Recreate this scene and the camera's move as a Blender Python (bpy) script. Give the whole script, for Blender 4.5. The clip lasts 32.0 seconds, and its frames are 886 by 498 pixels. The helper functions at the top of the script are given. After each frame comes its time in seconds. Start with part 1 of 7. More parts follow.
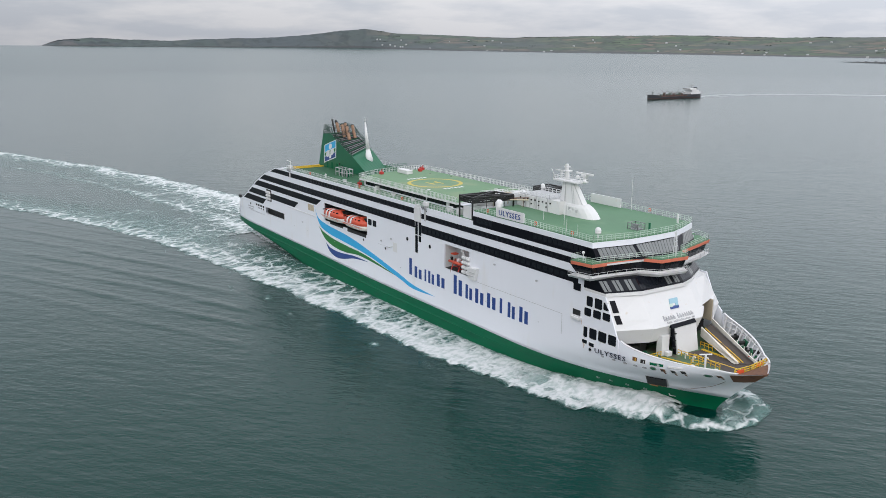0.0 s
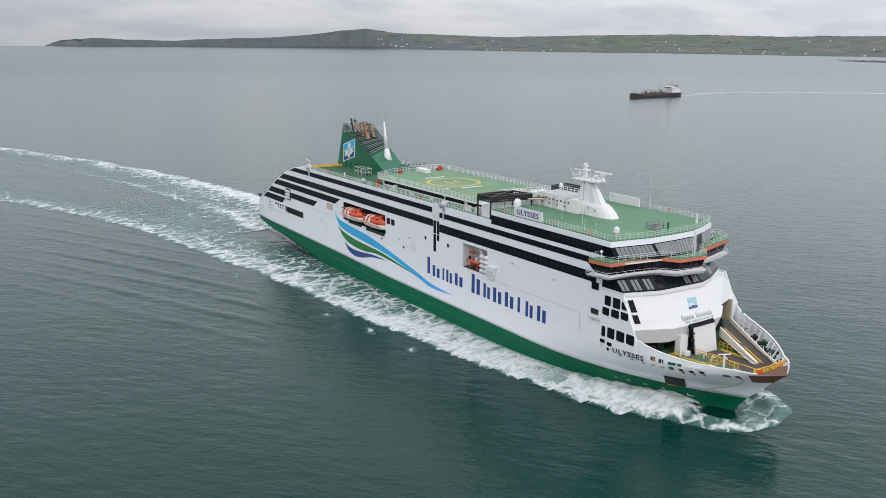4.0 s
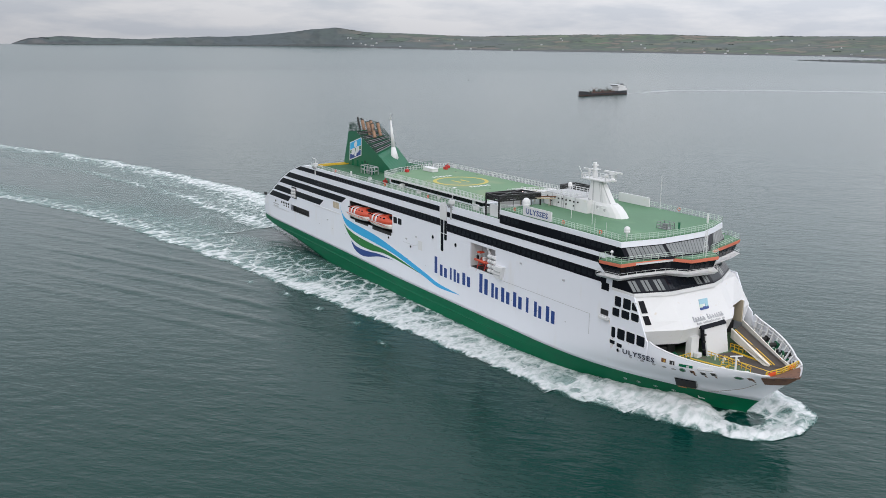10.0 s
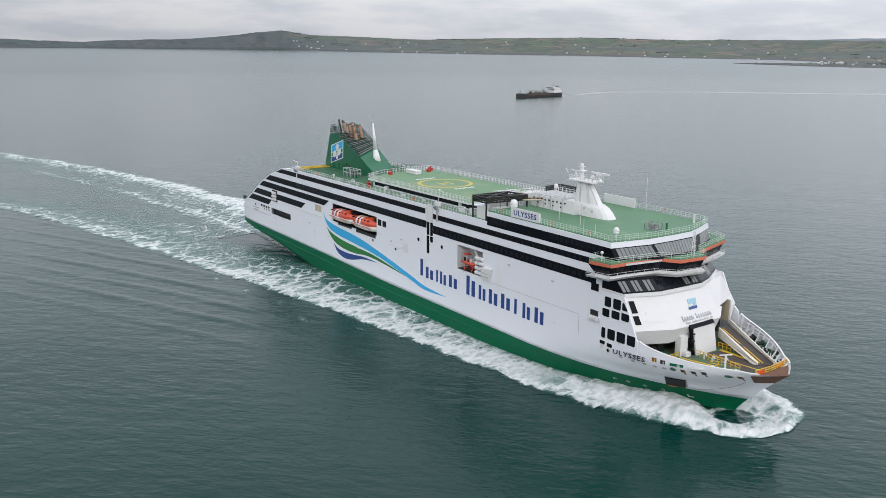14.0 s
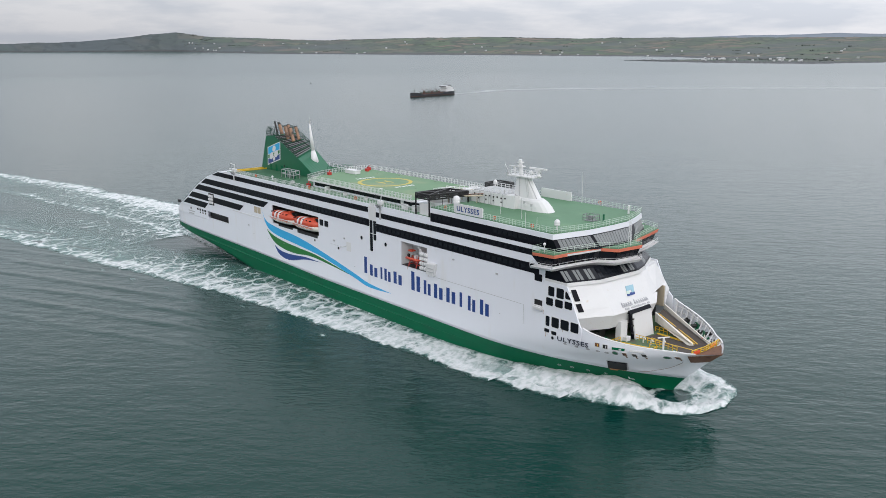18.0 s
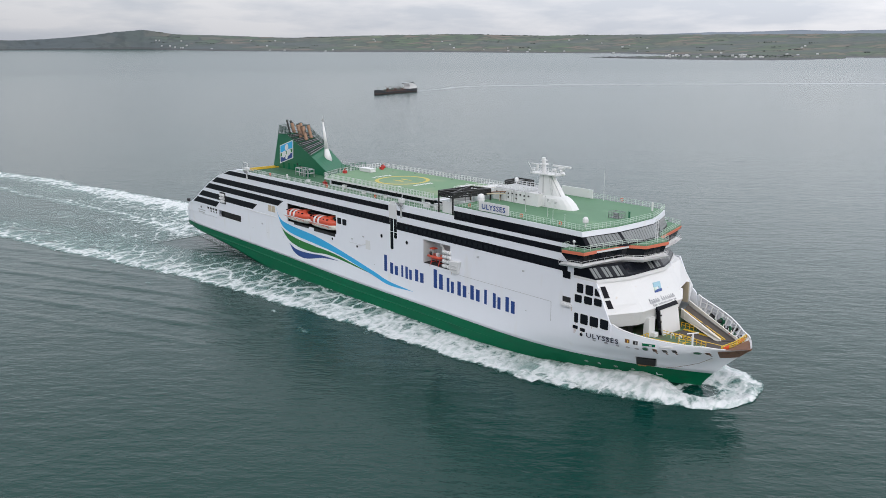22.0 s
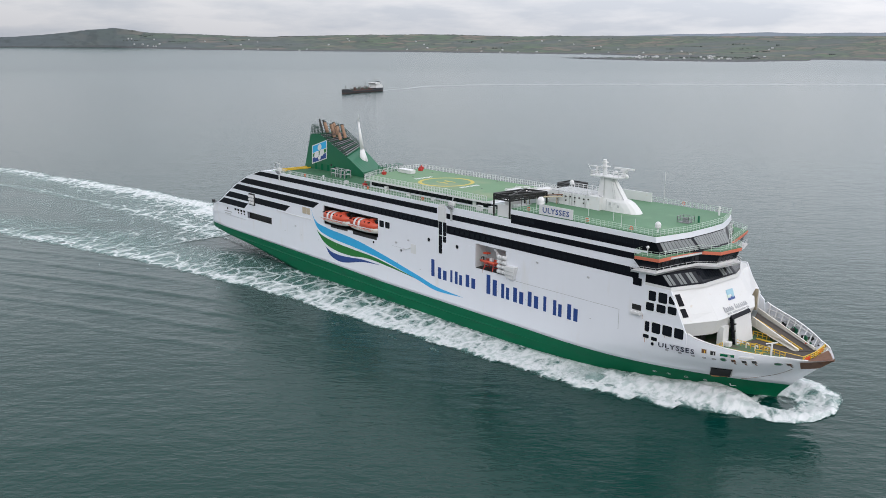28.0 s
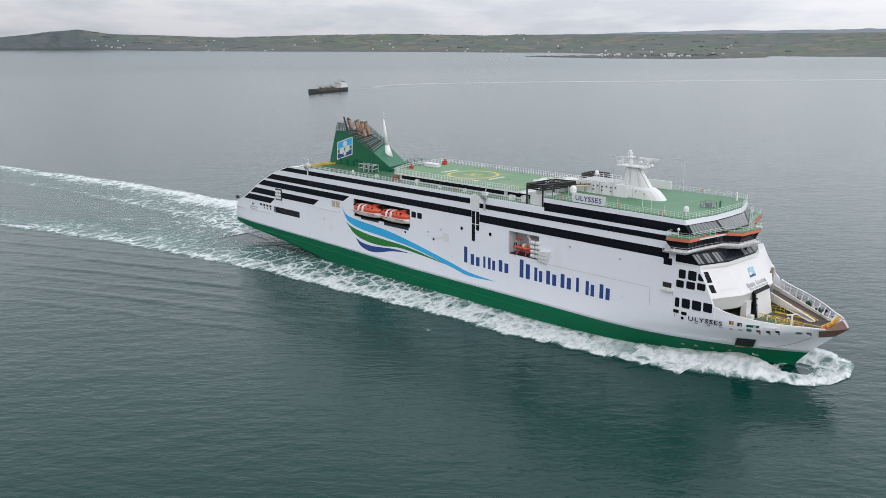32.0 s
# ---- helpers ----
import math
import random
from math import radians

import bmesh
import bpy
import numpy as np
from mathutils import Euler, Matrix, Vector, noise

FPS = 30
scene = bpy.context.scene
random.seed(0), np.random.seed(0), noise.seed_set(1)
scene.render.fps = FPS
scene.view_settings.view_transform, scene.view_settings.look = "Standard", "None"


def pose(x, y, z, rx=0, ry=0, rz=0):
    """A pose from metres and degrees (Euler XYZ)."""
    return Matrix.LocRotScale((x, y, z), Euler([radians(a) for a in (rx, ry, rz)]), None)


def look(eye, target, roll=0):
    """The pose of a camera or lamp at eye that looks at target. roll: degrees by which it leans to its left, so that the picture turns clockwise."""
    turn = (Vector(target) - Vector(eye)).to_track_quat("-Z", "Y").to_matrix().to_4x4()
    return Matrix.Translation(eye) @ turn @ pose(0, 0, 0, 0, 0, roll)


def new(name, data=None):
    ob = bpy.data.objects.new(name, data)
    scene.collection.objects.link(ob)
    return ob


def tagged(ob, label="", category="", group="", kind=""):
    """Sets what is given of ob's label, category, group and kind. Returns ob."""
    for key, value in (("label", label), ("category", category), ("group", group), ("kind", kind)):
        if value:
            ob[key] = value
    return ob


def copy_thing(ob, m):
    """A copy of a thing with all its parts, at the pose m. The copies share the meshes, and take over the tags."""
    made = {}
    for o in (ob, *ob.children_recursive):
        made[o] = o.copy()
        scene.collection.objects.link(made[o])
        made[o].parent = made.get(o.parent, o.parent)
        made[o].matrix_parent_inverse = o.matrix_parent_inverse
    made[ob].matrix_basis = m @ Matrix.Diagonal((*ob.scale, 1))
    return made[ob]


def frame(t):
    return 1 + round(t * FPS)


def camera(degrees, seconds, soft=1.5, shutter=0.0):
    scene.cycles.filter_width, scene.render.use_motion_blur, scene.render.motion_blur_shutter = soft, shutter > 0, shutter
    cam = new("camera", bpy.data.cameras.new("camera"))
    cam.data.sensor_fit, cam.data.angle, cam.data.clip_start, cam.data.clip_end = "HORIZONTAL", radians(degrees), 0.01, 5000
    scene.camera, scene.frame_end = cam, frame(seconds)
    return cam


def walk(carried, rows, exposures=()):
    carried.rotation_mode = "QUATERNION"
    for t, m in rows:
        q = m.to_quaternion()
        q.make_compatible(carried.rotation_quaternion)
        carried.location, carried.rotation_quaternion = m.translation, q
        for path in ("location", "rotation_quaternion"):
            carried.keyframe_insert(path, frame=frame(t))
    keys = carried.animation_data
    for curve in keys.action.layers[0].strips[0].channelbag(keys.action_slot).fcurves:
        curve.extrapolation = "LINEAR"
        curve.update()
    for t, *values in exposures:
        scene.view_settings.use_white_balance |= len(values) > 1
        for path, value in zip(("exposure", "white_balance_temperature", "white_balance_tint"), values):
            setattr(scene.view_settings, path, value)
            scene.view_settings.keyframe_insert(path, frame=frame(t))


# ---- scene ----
# World: x ahead of the ferry at the start, z up from the still water. The ferry's own space starts at its stern, on the centre line.
FERRY_PATH = [  # seconds, x, y, heading
    (0.0, 0.35, 0.01, -0.003),
    (3.0, 21.36, 1.82, -0.743),
    (6.0, 42.41, 3.87, -1.701),
    (9.0, 63.50, 5.84, -2.765),
    (12.0, 84.63, 7.44, -3.843),
    (14.0, 98.72, 8.21, -4.532),
    (17.0, 119.86, 8.83, -5.474),
    (20.0, 140.96, 8.75, -6.269),
    (23.0, 162.01, 7.95, -6.889),
    (25.0, 176.00, 7.04, -7.200),
    (28.0, 196.93, 5.16, -7.517),
    (30.0, 210.85, 3.63, -7.636),
    (32.0, 224.75, 1.91, -7.694),
]
CAMERA_PATH = [  # seconds, x, y, z, yaw, pitch, roll
    (0.0, 293.68, -130.08, 67.69, 54.989, -13.448, 0.263),
    (0.5, 297.18, -130.40, 67.63, 54.980, -13.433, 0.262),
    (1.0, 300.41, -130.76, 67.58, 54.950, -13.447, 0.362),
    (1.5, 303.71, -131.07, 67.57, 54.996, -13.453, 0.363),
    (2.0, 306.93, -131.39, 67.57, 55.044, -13.458, 0.283),
    (2.5, 310.14, -131.80, 67.57, 55.115, -13.460, 0.238),
    (3.0, 313.23, -132.32, 67.61, 55.137, -13.467, 0.179),
    (3.5, 316.45, -132.77, 67.62, 55.173, -13.468, 0.178),
    (5.5, 329.57, -134.34, 67.57, 55.275, -13.488, 0.126),
    (6.0, 332.82, -134.86, 67.54, 55.259, -13.498, 0.188),
    (6.5, 336.04, -135.47, 67.48, 55.256, -13.495, 0.180),
    (7.0, 339.04, -135.93, 67.45, 55.225, -13.509, 0.185),
    (7.5, 342.03, -136.40, 67.43, 54.593, -13.518, 0.168),
    (8.0, 344.81, -137.02, 67.43, 53.694, -13.526, 0.168),
    (8.5, 347.48, -137.58, 67.40, 53.472, -13.538, 0.169),
    (9.0, 350.06, -138.10, 67.35, 53.476, -13.543, 0.175),
    (9.5, 352.46, -138.69, 67.30, 53.453, -13.548, 0.166),
    (10.0, 354.87, -139.40, 67.25, 53.387, -13.523, 0.303),
    (10.5, 357.44, -140.28, 67.22, 52.660, -13.495, 0.311),
    (11.0, 360.14, -141.29, 67.24, 51.205, -13.442, 0.321),
    (11.5, 362.79, -142.29, 67.23, 50.255, -13.413, 0.303),
    (12.0, 365.43, -143.22, 67.17, 50.110, -13.394, 0.285),
    (12.5, 368.19, -144.18, 67.11, 50.072, -13.378, 0.304),
    (13.0, 370.90, -145.15, 67.07, 50.040, -13.353, 0.367),
    (13.5, 373.80, -146.26, 67.02, 49.996, -13.327, 0.368),
    (14.0, 376.92, -147.47, 66.96, 49.960, -13.301, 0.374),
    (14.5, 380.11, -148.86, 66.95, 49.911, -13.276, 0.413),
    (16.5, 393.05, -154.64, 67.08, 45.277, -13.244, 0.029),
    (17.0, 396.24, -156.03, 67.12, 43.723, -13.258, -0.168),
    (17.5, 399.30, -157.48, 67.16, 43.703, -13.268, -0.199),
    (18.0, 402.22, -158.95, 67.16, 43.685, -13.293, -0.214),
    (18.5, 405.04, -160.41, 67.17, 43.682, -13.303, -0.255),
    (19.0, 407.66, -161.85, 67.17, 43.662, -13.335, -0.250),
    (19.5, 410.22, -163.33, 67.25, 43.637, -13.357, -0.287),
    (20.0, 412.49, -164.80, 67.31, 43.577, -13.399, -0.249),
    (20.5, 414.80, -166.26, 67.38, 43.578, -13.425, -0.241),
    (21.0, 417.07, -167.67, 67.45, 43.548, -13.444, -0.256),
    (21.5, 419.24, -169.06, 67.51, 43.490, -13.479, -0.239),
    (22.0, 421.43, -170.48, 67.51, 41.725, -13.482, -0.285),
    (22.5, 423.61, -171.79, 67.53, 41.279, -13.490, -0.313),
    (23.0, 425.63, -172.98, 67.49, 41.260, -13.500, -0.252),
    (23.5, 427.46, -174.05, 67.39, 41.254, -13.506, -0.226),
    (24.0, 429.36, -175.07, 67.26, 41.281, -13.495, -0.191),
    (24.5, 431.20, -176.05, 67.15, 41.280, -13.496, -0.172),
    (25.0, 432.99, -176.99, 67.11, 41.290, -13.492, -0.106),
    (25.5, 434.71, -177.85, 67.04, 41.233, -13.496, -0.071),
    (27.5, 442.52, -180.92, 66.88, 40.115, -13.469, 0.024),
    (28.0, 444.45, -181.88, 66.88, 40.067, -13.471, 0.066),
    (28.5, 446.68, -183.22, 66.90, 40.079, -13.469, 0.041),
    (29.0, 449.14, -185.26, 66.93, 39.700, -13.483, 0.036),
    (29.5, 452.00, -188.00, 66.99, 38.990, -13.481, -0.039),
    (30.0, 455.05, -191.27, 67.05, 38.257, -13.502, -0.094),
    (30.5, 458.20, -194.97, 67.13, 38.017, -13.525, -0.113),
    (31.0, 461.39, -198.87, 67.20, 37.885, -13.525, -0.198),
    (31.5, 464.91, -202.89, 67.26, 37.919, -13.517, -0.267),
    (32.0, 468.49, -206.93, 67.31, 37.959, -13.522, -0.330),
]
SPEED = 7.0
cam = camera(54.68, 32.0, soft=0.6)
walk(cam, [(t, pose(x, y, z, 90 + p, 0, a) @ pose(0, 0, 0, 0, 0, r)) for t, x, y, z, a, p, r in CAMERA_PATH], exposures=((0, 0.0), (32, 0.0)))

# ---------------------------------------------------------------- light
world = bpy.data.worlds.new("overcast_sky")
scene.world = world
world.use_nodes = True
wt = world.node_tree
for n in list(wt.nodes):
    wt.nodes.remove(n)


def wnode(kind, **inputs):
    n = wt.nodes.new(kind)
    for k, v in inputs.items():
        n.inputs[k.replace("_", " ")].default_value = v
    return n


w_out, w_bg = wnode("ShaderNodeOutputWorld"), wnode("ShaderNodeBackground")
w_sky = wnode("ShaderNodeTexSky")
w_sky.sky_type, w_sky.sun_disc = "NISHITA", False
w_sky.sun_elevation, w_sky.sun_rotation = radians(30), radians(95)
w_sky.dust_density, w_sky.air_density = 3.0, 1.0
w_dim = wnode("ShaderNodeMix")
w_dim.data_type, w_dim.blend_type = "RGBA", "MULTIPLY"
w_dim.inputs[0].default_value = 1.0
w_dim.inputs[7].default_value = (0.10, 0.10, 0.10, 1)
w_co, w_map = wnode("ShaderNodeTexCoord"), wnode("ShaderNodeMapping")
w_map.inputs["Scale"].default_value = (1.0, 1.0, 5.0)
w_noise = wnode("ShaderNodeTexNoise", Scale=6.5, Detail=8.0, Roughness=0.55)
w_ramp = wnode("ShaderNodeValToRGB")
w_ramp.color_ramp.elements[0].position, w_ramp.color_ramp.elements[0].color = 0.41, (0.535, 0.565, 0.63, 1)
w_ramp.color_ramp.elements[1].position, w_ramp.color_ramp.elements[1].color = 0.60, (0.695, 0.70, 0.738, 1)
w_mix = wnode("ShaderNodeMix")
w_mix.data_type = "RGBA"
w_mix.inputs[0].default_value = 0.88
for a, b in (
    (w_sky.outputs[0], w_dim.inputs[6]), (w_co.outputs["Generated"], w_map.inputs[0]), (w_map.outputs[0], w_noise.inputs["Vector"]),
    (w_noise.outputs[0], w_ramp.inputs[0]), (w_dim.outputs[2], w_mix.inputs[6]), (w_ramp.outputs[0], w_mix.inputs[7]),
    (w_mix.outputs[2], w_bg.inputs[0]), (w_bg.outputs[0], w_out.inputs[0]),
):
    wt.links.new(a, b)
w_dot, w_side = wnode("ShaderNodeVectorMath"), wnode("ShaderNodeMapRange")
w_dot.operation, w_dot.inputs[1].default_value = "DOT_PRODUCT", (0.6, 0.4, 0.0)  # the cloud is thinner towards the sun
w_side.inputs["From Min"].default_value, w_side.inputs["From Max"].default_value = -1.0, 1.0
w_side.inputs["To Min"].default_value, w_side.inputs["To Max"].default_value = 0.65, 1.80
wt.links.new(w_co.outputs["Generated"], w_dot.inputs[0])
wt.links.new(w_dot.outputs["Value"], w_side.inputs[0])
w_xyz, w_up, w_both = wnode("ShaderNodeSeparateXYZ"), wnode("ShaderNodeMapRange"), wnode("ShaderNodeMath")
for k, v in enumerate((0.0, 0.2, 0.93, 1.61)):  # an overcast sky is brighter overhead than low down
    w_up.inputs[k + 1].default_value = v
w_both.operation = "MULTIPLY"
wt.links.new(w_co.outputs["Generated"], w_xyz.inputs[0])
wt.links.new(w_xyz.outputs[2], w_up.inputs[0])
wt.links.new(w_side.outputs[0], w_both.inputs[0])
wt.links.new(w_up.outputs[0], w_both.inputs[1])
wt.links.new(w_both.outputs[0], w_bg.inputs[1])
sun = new("sun", bpy.data.lights.new("sun", "SUN"))
sun.data.energy, sun.data.angle, sun.data.color = 0.7, radians(25), (1.0, 0.95, 0.87)
sun.matrix_world = look((40, -82, 62), (0, 0, 0))

# ---------------------------------------------------------------- materials


def material(name, colour, rough=0.5, metal=0.0, spread=0.08, scale=0.6, bump=0.0, bump_scale=6.0, stain=None, stain_at=0.62, stain_scale=0.25, stretch=(1, 1, 1), shine=0.5):
    """Paint or other plain stuff: colour that drifts at two scales, a little relief, and stains of another colour."""
    m = bpy.data.materials.new(name)
    m.use_nodes = True
    nt = m.node_tree
    p = nt.nodes["Principled BSDF"]
    p.inputs["Roughness"].default_value, p.inputs["Metallic"].default_value = rough, metal
    p.inputs["Specular IOR Level"].default_value = shine
    co, mp = nt.nodes.new("ShaderNodeTexCoord"), nt.nodes.new("ShaderNodeMapping")
    mp.inputs["Scale"].default_value = stretch
    nt.links.new(co.outputs["Object"], mp.inputs[0])

    def noise_at(s, detail=4.0):
        n = nt.nodes.new("ShaderNodeTexNoise")
        n.inputs["Scale"].default_value, n.inputs["Detail"].default_value = s, detail
        nt.links.new(mp.outputs[0], n.inputs["Vector"])
        return n

    def blend(fac, a, b):
        x = nt.nodes.new("ShaderNodeMix")
        x.data_type = "RGBA"
        nt.links.new(fac, x.inputs[0])
        for slot, v in ((6, a), (7, b)):
            if isinstance(v, tuple):
                x.inputs[slot].default_value = (*v, 1)
            else:
                nt.links.new(v, x.inputs[slot])
        return x.outputs[2]

    lo, hi = tuple(c * (1 - spread) for c in colour), tuple(min(1, c * (1 + spread)) for c in colour)
    big, small = noise_at(scale), noise_at(scale * 9, 6.0)
    col = blend(big.outputs[0], lo, hi)
    fine = nt.nodes.new("ShaderNodeMath")
    fine.operation, fine.inputs[1].default_value = "MULTIPLY", 0.5
    nt.links.new(small.outputs[0], fine.inputs[0])
    col = blend(fine.outputs[0], col, tuple(c * (1 - 1.6 * spread) for c in colour))
    if stain:
        st = noise_at(stain_scale, 8.0)
        ramp = nt.nodes.new("ShaderNodeValToRGB")
        ramp.color_ramp.elements[0].position, ramp.color_ramp.elements[1].position = stain_at, min(1, stain_at + 0.16)
        nt.links.new(st.outputs[0], ramp.inputs[0])
        col = blend(ramp.outputs[0], col, stain)
    nt.links.new(col, p.inputs["Base Color"])
    if bump:
        b, bn = nt.nodes.new("ShaderNodeBump"), noise_at(bump_scale)
        b.inputs["Strength"].default_value, b.inputs["Distance"].default_value = bump, 0.1
        nt.links.new(bn.outputs[0], b.inputs["Height"])
        nt.links.new(b.outputs[0], p.inputs["Normal"])
    return m


# WHITE is paler and bluer than WHITE_B to make up for dimly lit sides
WHITE = material("white_hull_paint", (0.76, 0.78, 0.835), 0.4, bump=0.12, bump_scale=0.4, spread=0.035, scale=0.07, stain=(0.72, 0.72, 0.73), stain_at=0.6, stain_scale=0.35, stretch=(1, 1, 0.22))
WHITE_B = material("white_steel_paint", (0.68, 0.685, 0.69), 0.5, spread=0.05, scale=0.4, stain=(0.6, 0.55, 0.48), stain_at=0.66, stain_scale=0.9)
GREEN = material("green_boot_paint", (0.003, 0.125, 0.058), 0.4, shine=0.12, spread=0.25, scale=0.12, stain=(0.008, 0.095, 0.05), stain_at=0.52, stain_scale=0.5, stretch=(0.25, 1, 1.5))
FUNNEL_GREEN = material("green_funnel_paint", (0.006, 0.122, 0.058), 0.4, spread=0.15, scale=0.3, stain=(0.02, 0.09, 0.05), stain_at=0.6)
DECK = material("green_deck_paint", (0.088, 0.215, 0.112), 0.6, spread=0.2, scale=0.07, stain=(0.125, 0.245, 0.135), stain_at=0.56, stain_scale=0.14, bump=0.1)
FORE_PAINT = material("worn_foredeck_paint", (0.085, 0.17, 0.085), 0.7, spread=0.2, scale=0.4, stain=(0.10, 0.095, 0.07), stain_at=0.5, stain_scale=0.35, bump=0.15)
BLACK = material("black_band_paint", (0.005, 0.006, 0.010), 0.35, spread=0.2, scale=0.3, shine=0.1)
INK = material("dark_name_paint", (0.02, 0.024, 0.05), 0.5, spread=0.1, shine=0.3)
GLASS = material("dark_window_glass", (0.008, 0.010, 0.015), 0.1, spread=0.3, scale=0.2, shine=0.25)
# the grey base colour stands for bright sky reflected in dark panes
SHEEN_GLASS = material("glass_with_painted_sheen", (0.2, 0.215, 0.215), 0.12, spread=0.3, scale=0.35)
ORANGE = material("orange_paint", (0.72, 0.1, 0.03), 0.45, spread=0.1)
CORAL = material("coral_wing_paint", (0.75, 0.21, 0.13), 0.5, spread=0.08)
SKYBLUE = material("light_blue_paint", (0.035, 0.39, 0.72), 0.4, spread=0.04, scale=0.1)
NAVY = material("navy_blue_paint", (0.016, 0.055, 0.23), 0.4, spread=0.06, scale=0.1)
LEAF = material("leaf_green_paint", (0.012, 0.17, 0.03), 0.4, spread=0.05, scale=0.1)
YELLOW = material("yellow_paint", (0.66, 0.42, 0.03), 0.5, spread=0.1)
RUST = material("rusty_steel_plate", (0.16, 0.07, 0.035), 0.7, spread=0.3, scale=1.0, stain=(0.07, 0.03, 0.02), stain_at=0.55, stain_scale=1.2, bump=0.2)
STREAK = material("orange_rust_run", (0.42, 0.19, 0.07), 0.7, spread=0.3, scale=1.5, stain=(0.5, 0.42, 0.33), stain_at=0.5, stain_scale=1.5)
RAMP = material("worn_ramp_planking", (0.075, 0.062, 0.055), 0.8, spread=0.25, scale=0.8, stain=(0.13, 0.09, 0.07), stain_at=0.55, stretch=(0.3, 3, 1))
STEEL = material("grey_galvanised_steel", (0.32, 0.33, 0.34), 0.5, 0.5, spread=0.12, scale=0.8)
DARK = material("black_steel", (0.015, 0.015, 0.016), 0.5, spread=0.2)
GREY = material("grey_paint", (0.45, 0.46, 0.47), 0.55, spread=0.08, scale=0.5)
COPPER = material("rusty_exhaust_pipe", (0.33, 0.2, 0.13), 0.6, 0.3, spread=0.3, scale=0.8, stain=(0.05, 0.04, 0.035), stain_at=0.5, stain_scale=0.6)
RUBBER = material("black_rubber", (0.02, 0.02, 0.02), 0.7)
TAN = material("tan_panel_paint", (0.5, 0.43, 0.32), 0.6, spread=0.1)
PALE_GREEN = material("pale_green_rail_paint", (0.55, 0.66, 0.58), 0.5, spread=0.05)
BOAT_ORANGE = material("orange_lifeboat_fibreglass", (0.62, 0.085, 0.04), 0.4, spread=0.12, scale=0.8)
CREAM = material("cream_lifeboat_hull", (0.7, 0.68, 0.62), 0.4, spread=0.06)


def water_material():
    m = bpy.data.materials.new("sea_water")
    m.use_nodes = True
    nt = m.node_tree
    p = nt.nodes["Principled BSDF"]
    p.inputs["Roughness"].default_value, p.inputs["IOR"].default_value = 0.125, 1.33
    p.inputs["Specular IOR Level"].default_value = 0.31
    co = nt.nodes.new("ShaderNodeTexCoord")

    def noise_at(s, detail, stretch=(1, 1, 1), turn=0.0):
        mp, n = nt.nodes.new("ShaderNodeMapping"), nt.nodes.new("ShaderNodeTexNoise")
        mp.vector_type = "TEXTURE"
        mp.inputs["Scale"].default_value, mp.inputs["Rotation"].default_value = stretch, (0, 0, turn)
        n.inputs["Scale"].default_value, n.inputs["Detail"].default_value = s, detail
        nt.links.new(co.outputs["Object"], mp.inputs[0])
        nt.links.new(mp.outputs[0], n.inputs["Vector"])
        return n.outputs[0]

    far, gloss = nt.nodes.new("ShaderNodeVectorMath"), nt.nodes.new("ShaderNodeMapRange")
    far.operation, far.inputs[1].default_value = "DISTANCE", (386.0, -157.0, 0.0)
    nt.links.new(co.outputs["Object"], far.inputs[0])
    nt.links.new(far.outputs["Value"], gloss.inputs[0])
    for k, v in enumerate((350.0, 2400.0, 0.335, 0.78)):
        gloss.inputs[k + 1].default_value = v
    nt.links.new(gloss.outputs[0], p.inputs["Specular IOR Level"])
    rough = nt.nodes.new("ShaderNodeMapRange")  # the far ripples blur together
    for k, v in enumerate((500.0, 2400.0, 0.125, 0.26)):
        rough.inputs[k + 1].default_value = v
    nt.links.new(far.outputs["Value"], rough.inputs[0])
    nt.links.new(rough.outputs[0], p.inputs["Roughness"])
    patch = noise_at(0.006, 5.0, (2.2, 1.0, 1), 0.9)
    mix = nt.nodes.new("ShaderNodeMix")
    mix.data_type = "RGBA"
    mix.inputs[6].default_value, mix.inputs[7].default_value = (0.0004, 0.028, 0.0222, 1), (0.0012, 0.039, 0.0315, 1)
    nt.links.new(patch, mix.inputs[0])
    nt.links.new(mix.outputs[2], p.inputs["Base Color"])
    last = None
    for s, d, stretch, turn, strength in ((0.03, 3.0, (2.0, 1, 1), 0.6, 0.55), (0.20, 3.0, (1.9, 1, 1), 0.75, 0.20), (0.42, 3.0, (2.1, 1, 1), 0.62, 0.19), (1.2, 4.0, (1.7, 1, 1), 0.75, 0.07)):
        b = nt.nodes.new("ShaderNodeBump")
        b.inputs["Strength"].default_value, b.inputs["Distance"].default_value = 1.0, strength
        nt.links.new(noise_at(s, d, stretch, turn), b.inputs["Height"])
        if last:
            nt.links.new(last, b.inputs["Normal"])
        last = b.outputs[0]
    nt.links.new(last, p.inputs["Normal"])
    return m


WATER = water_material()


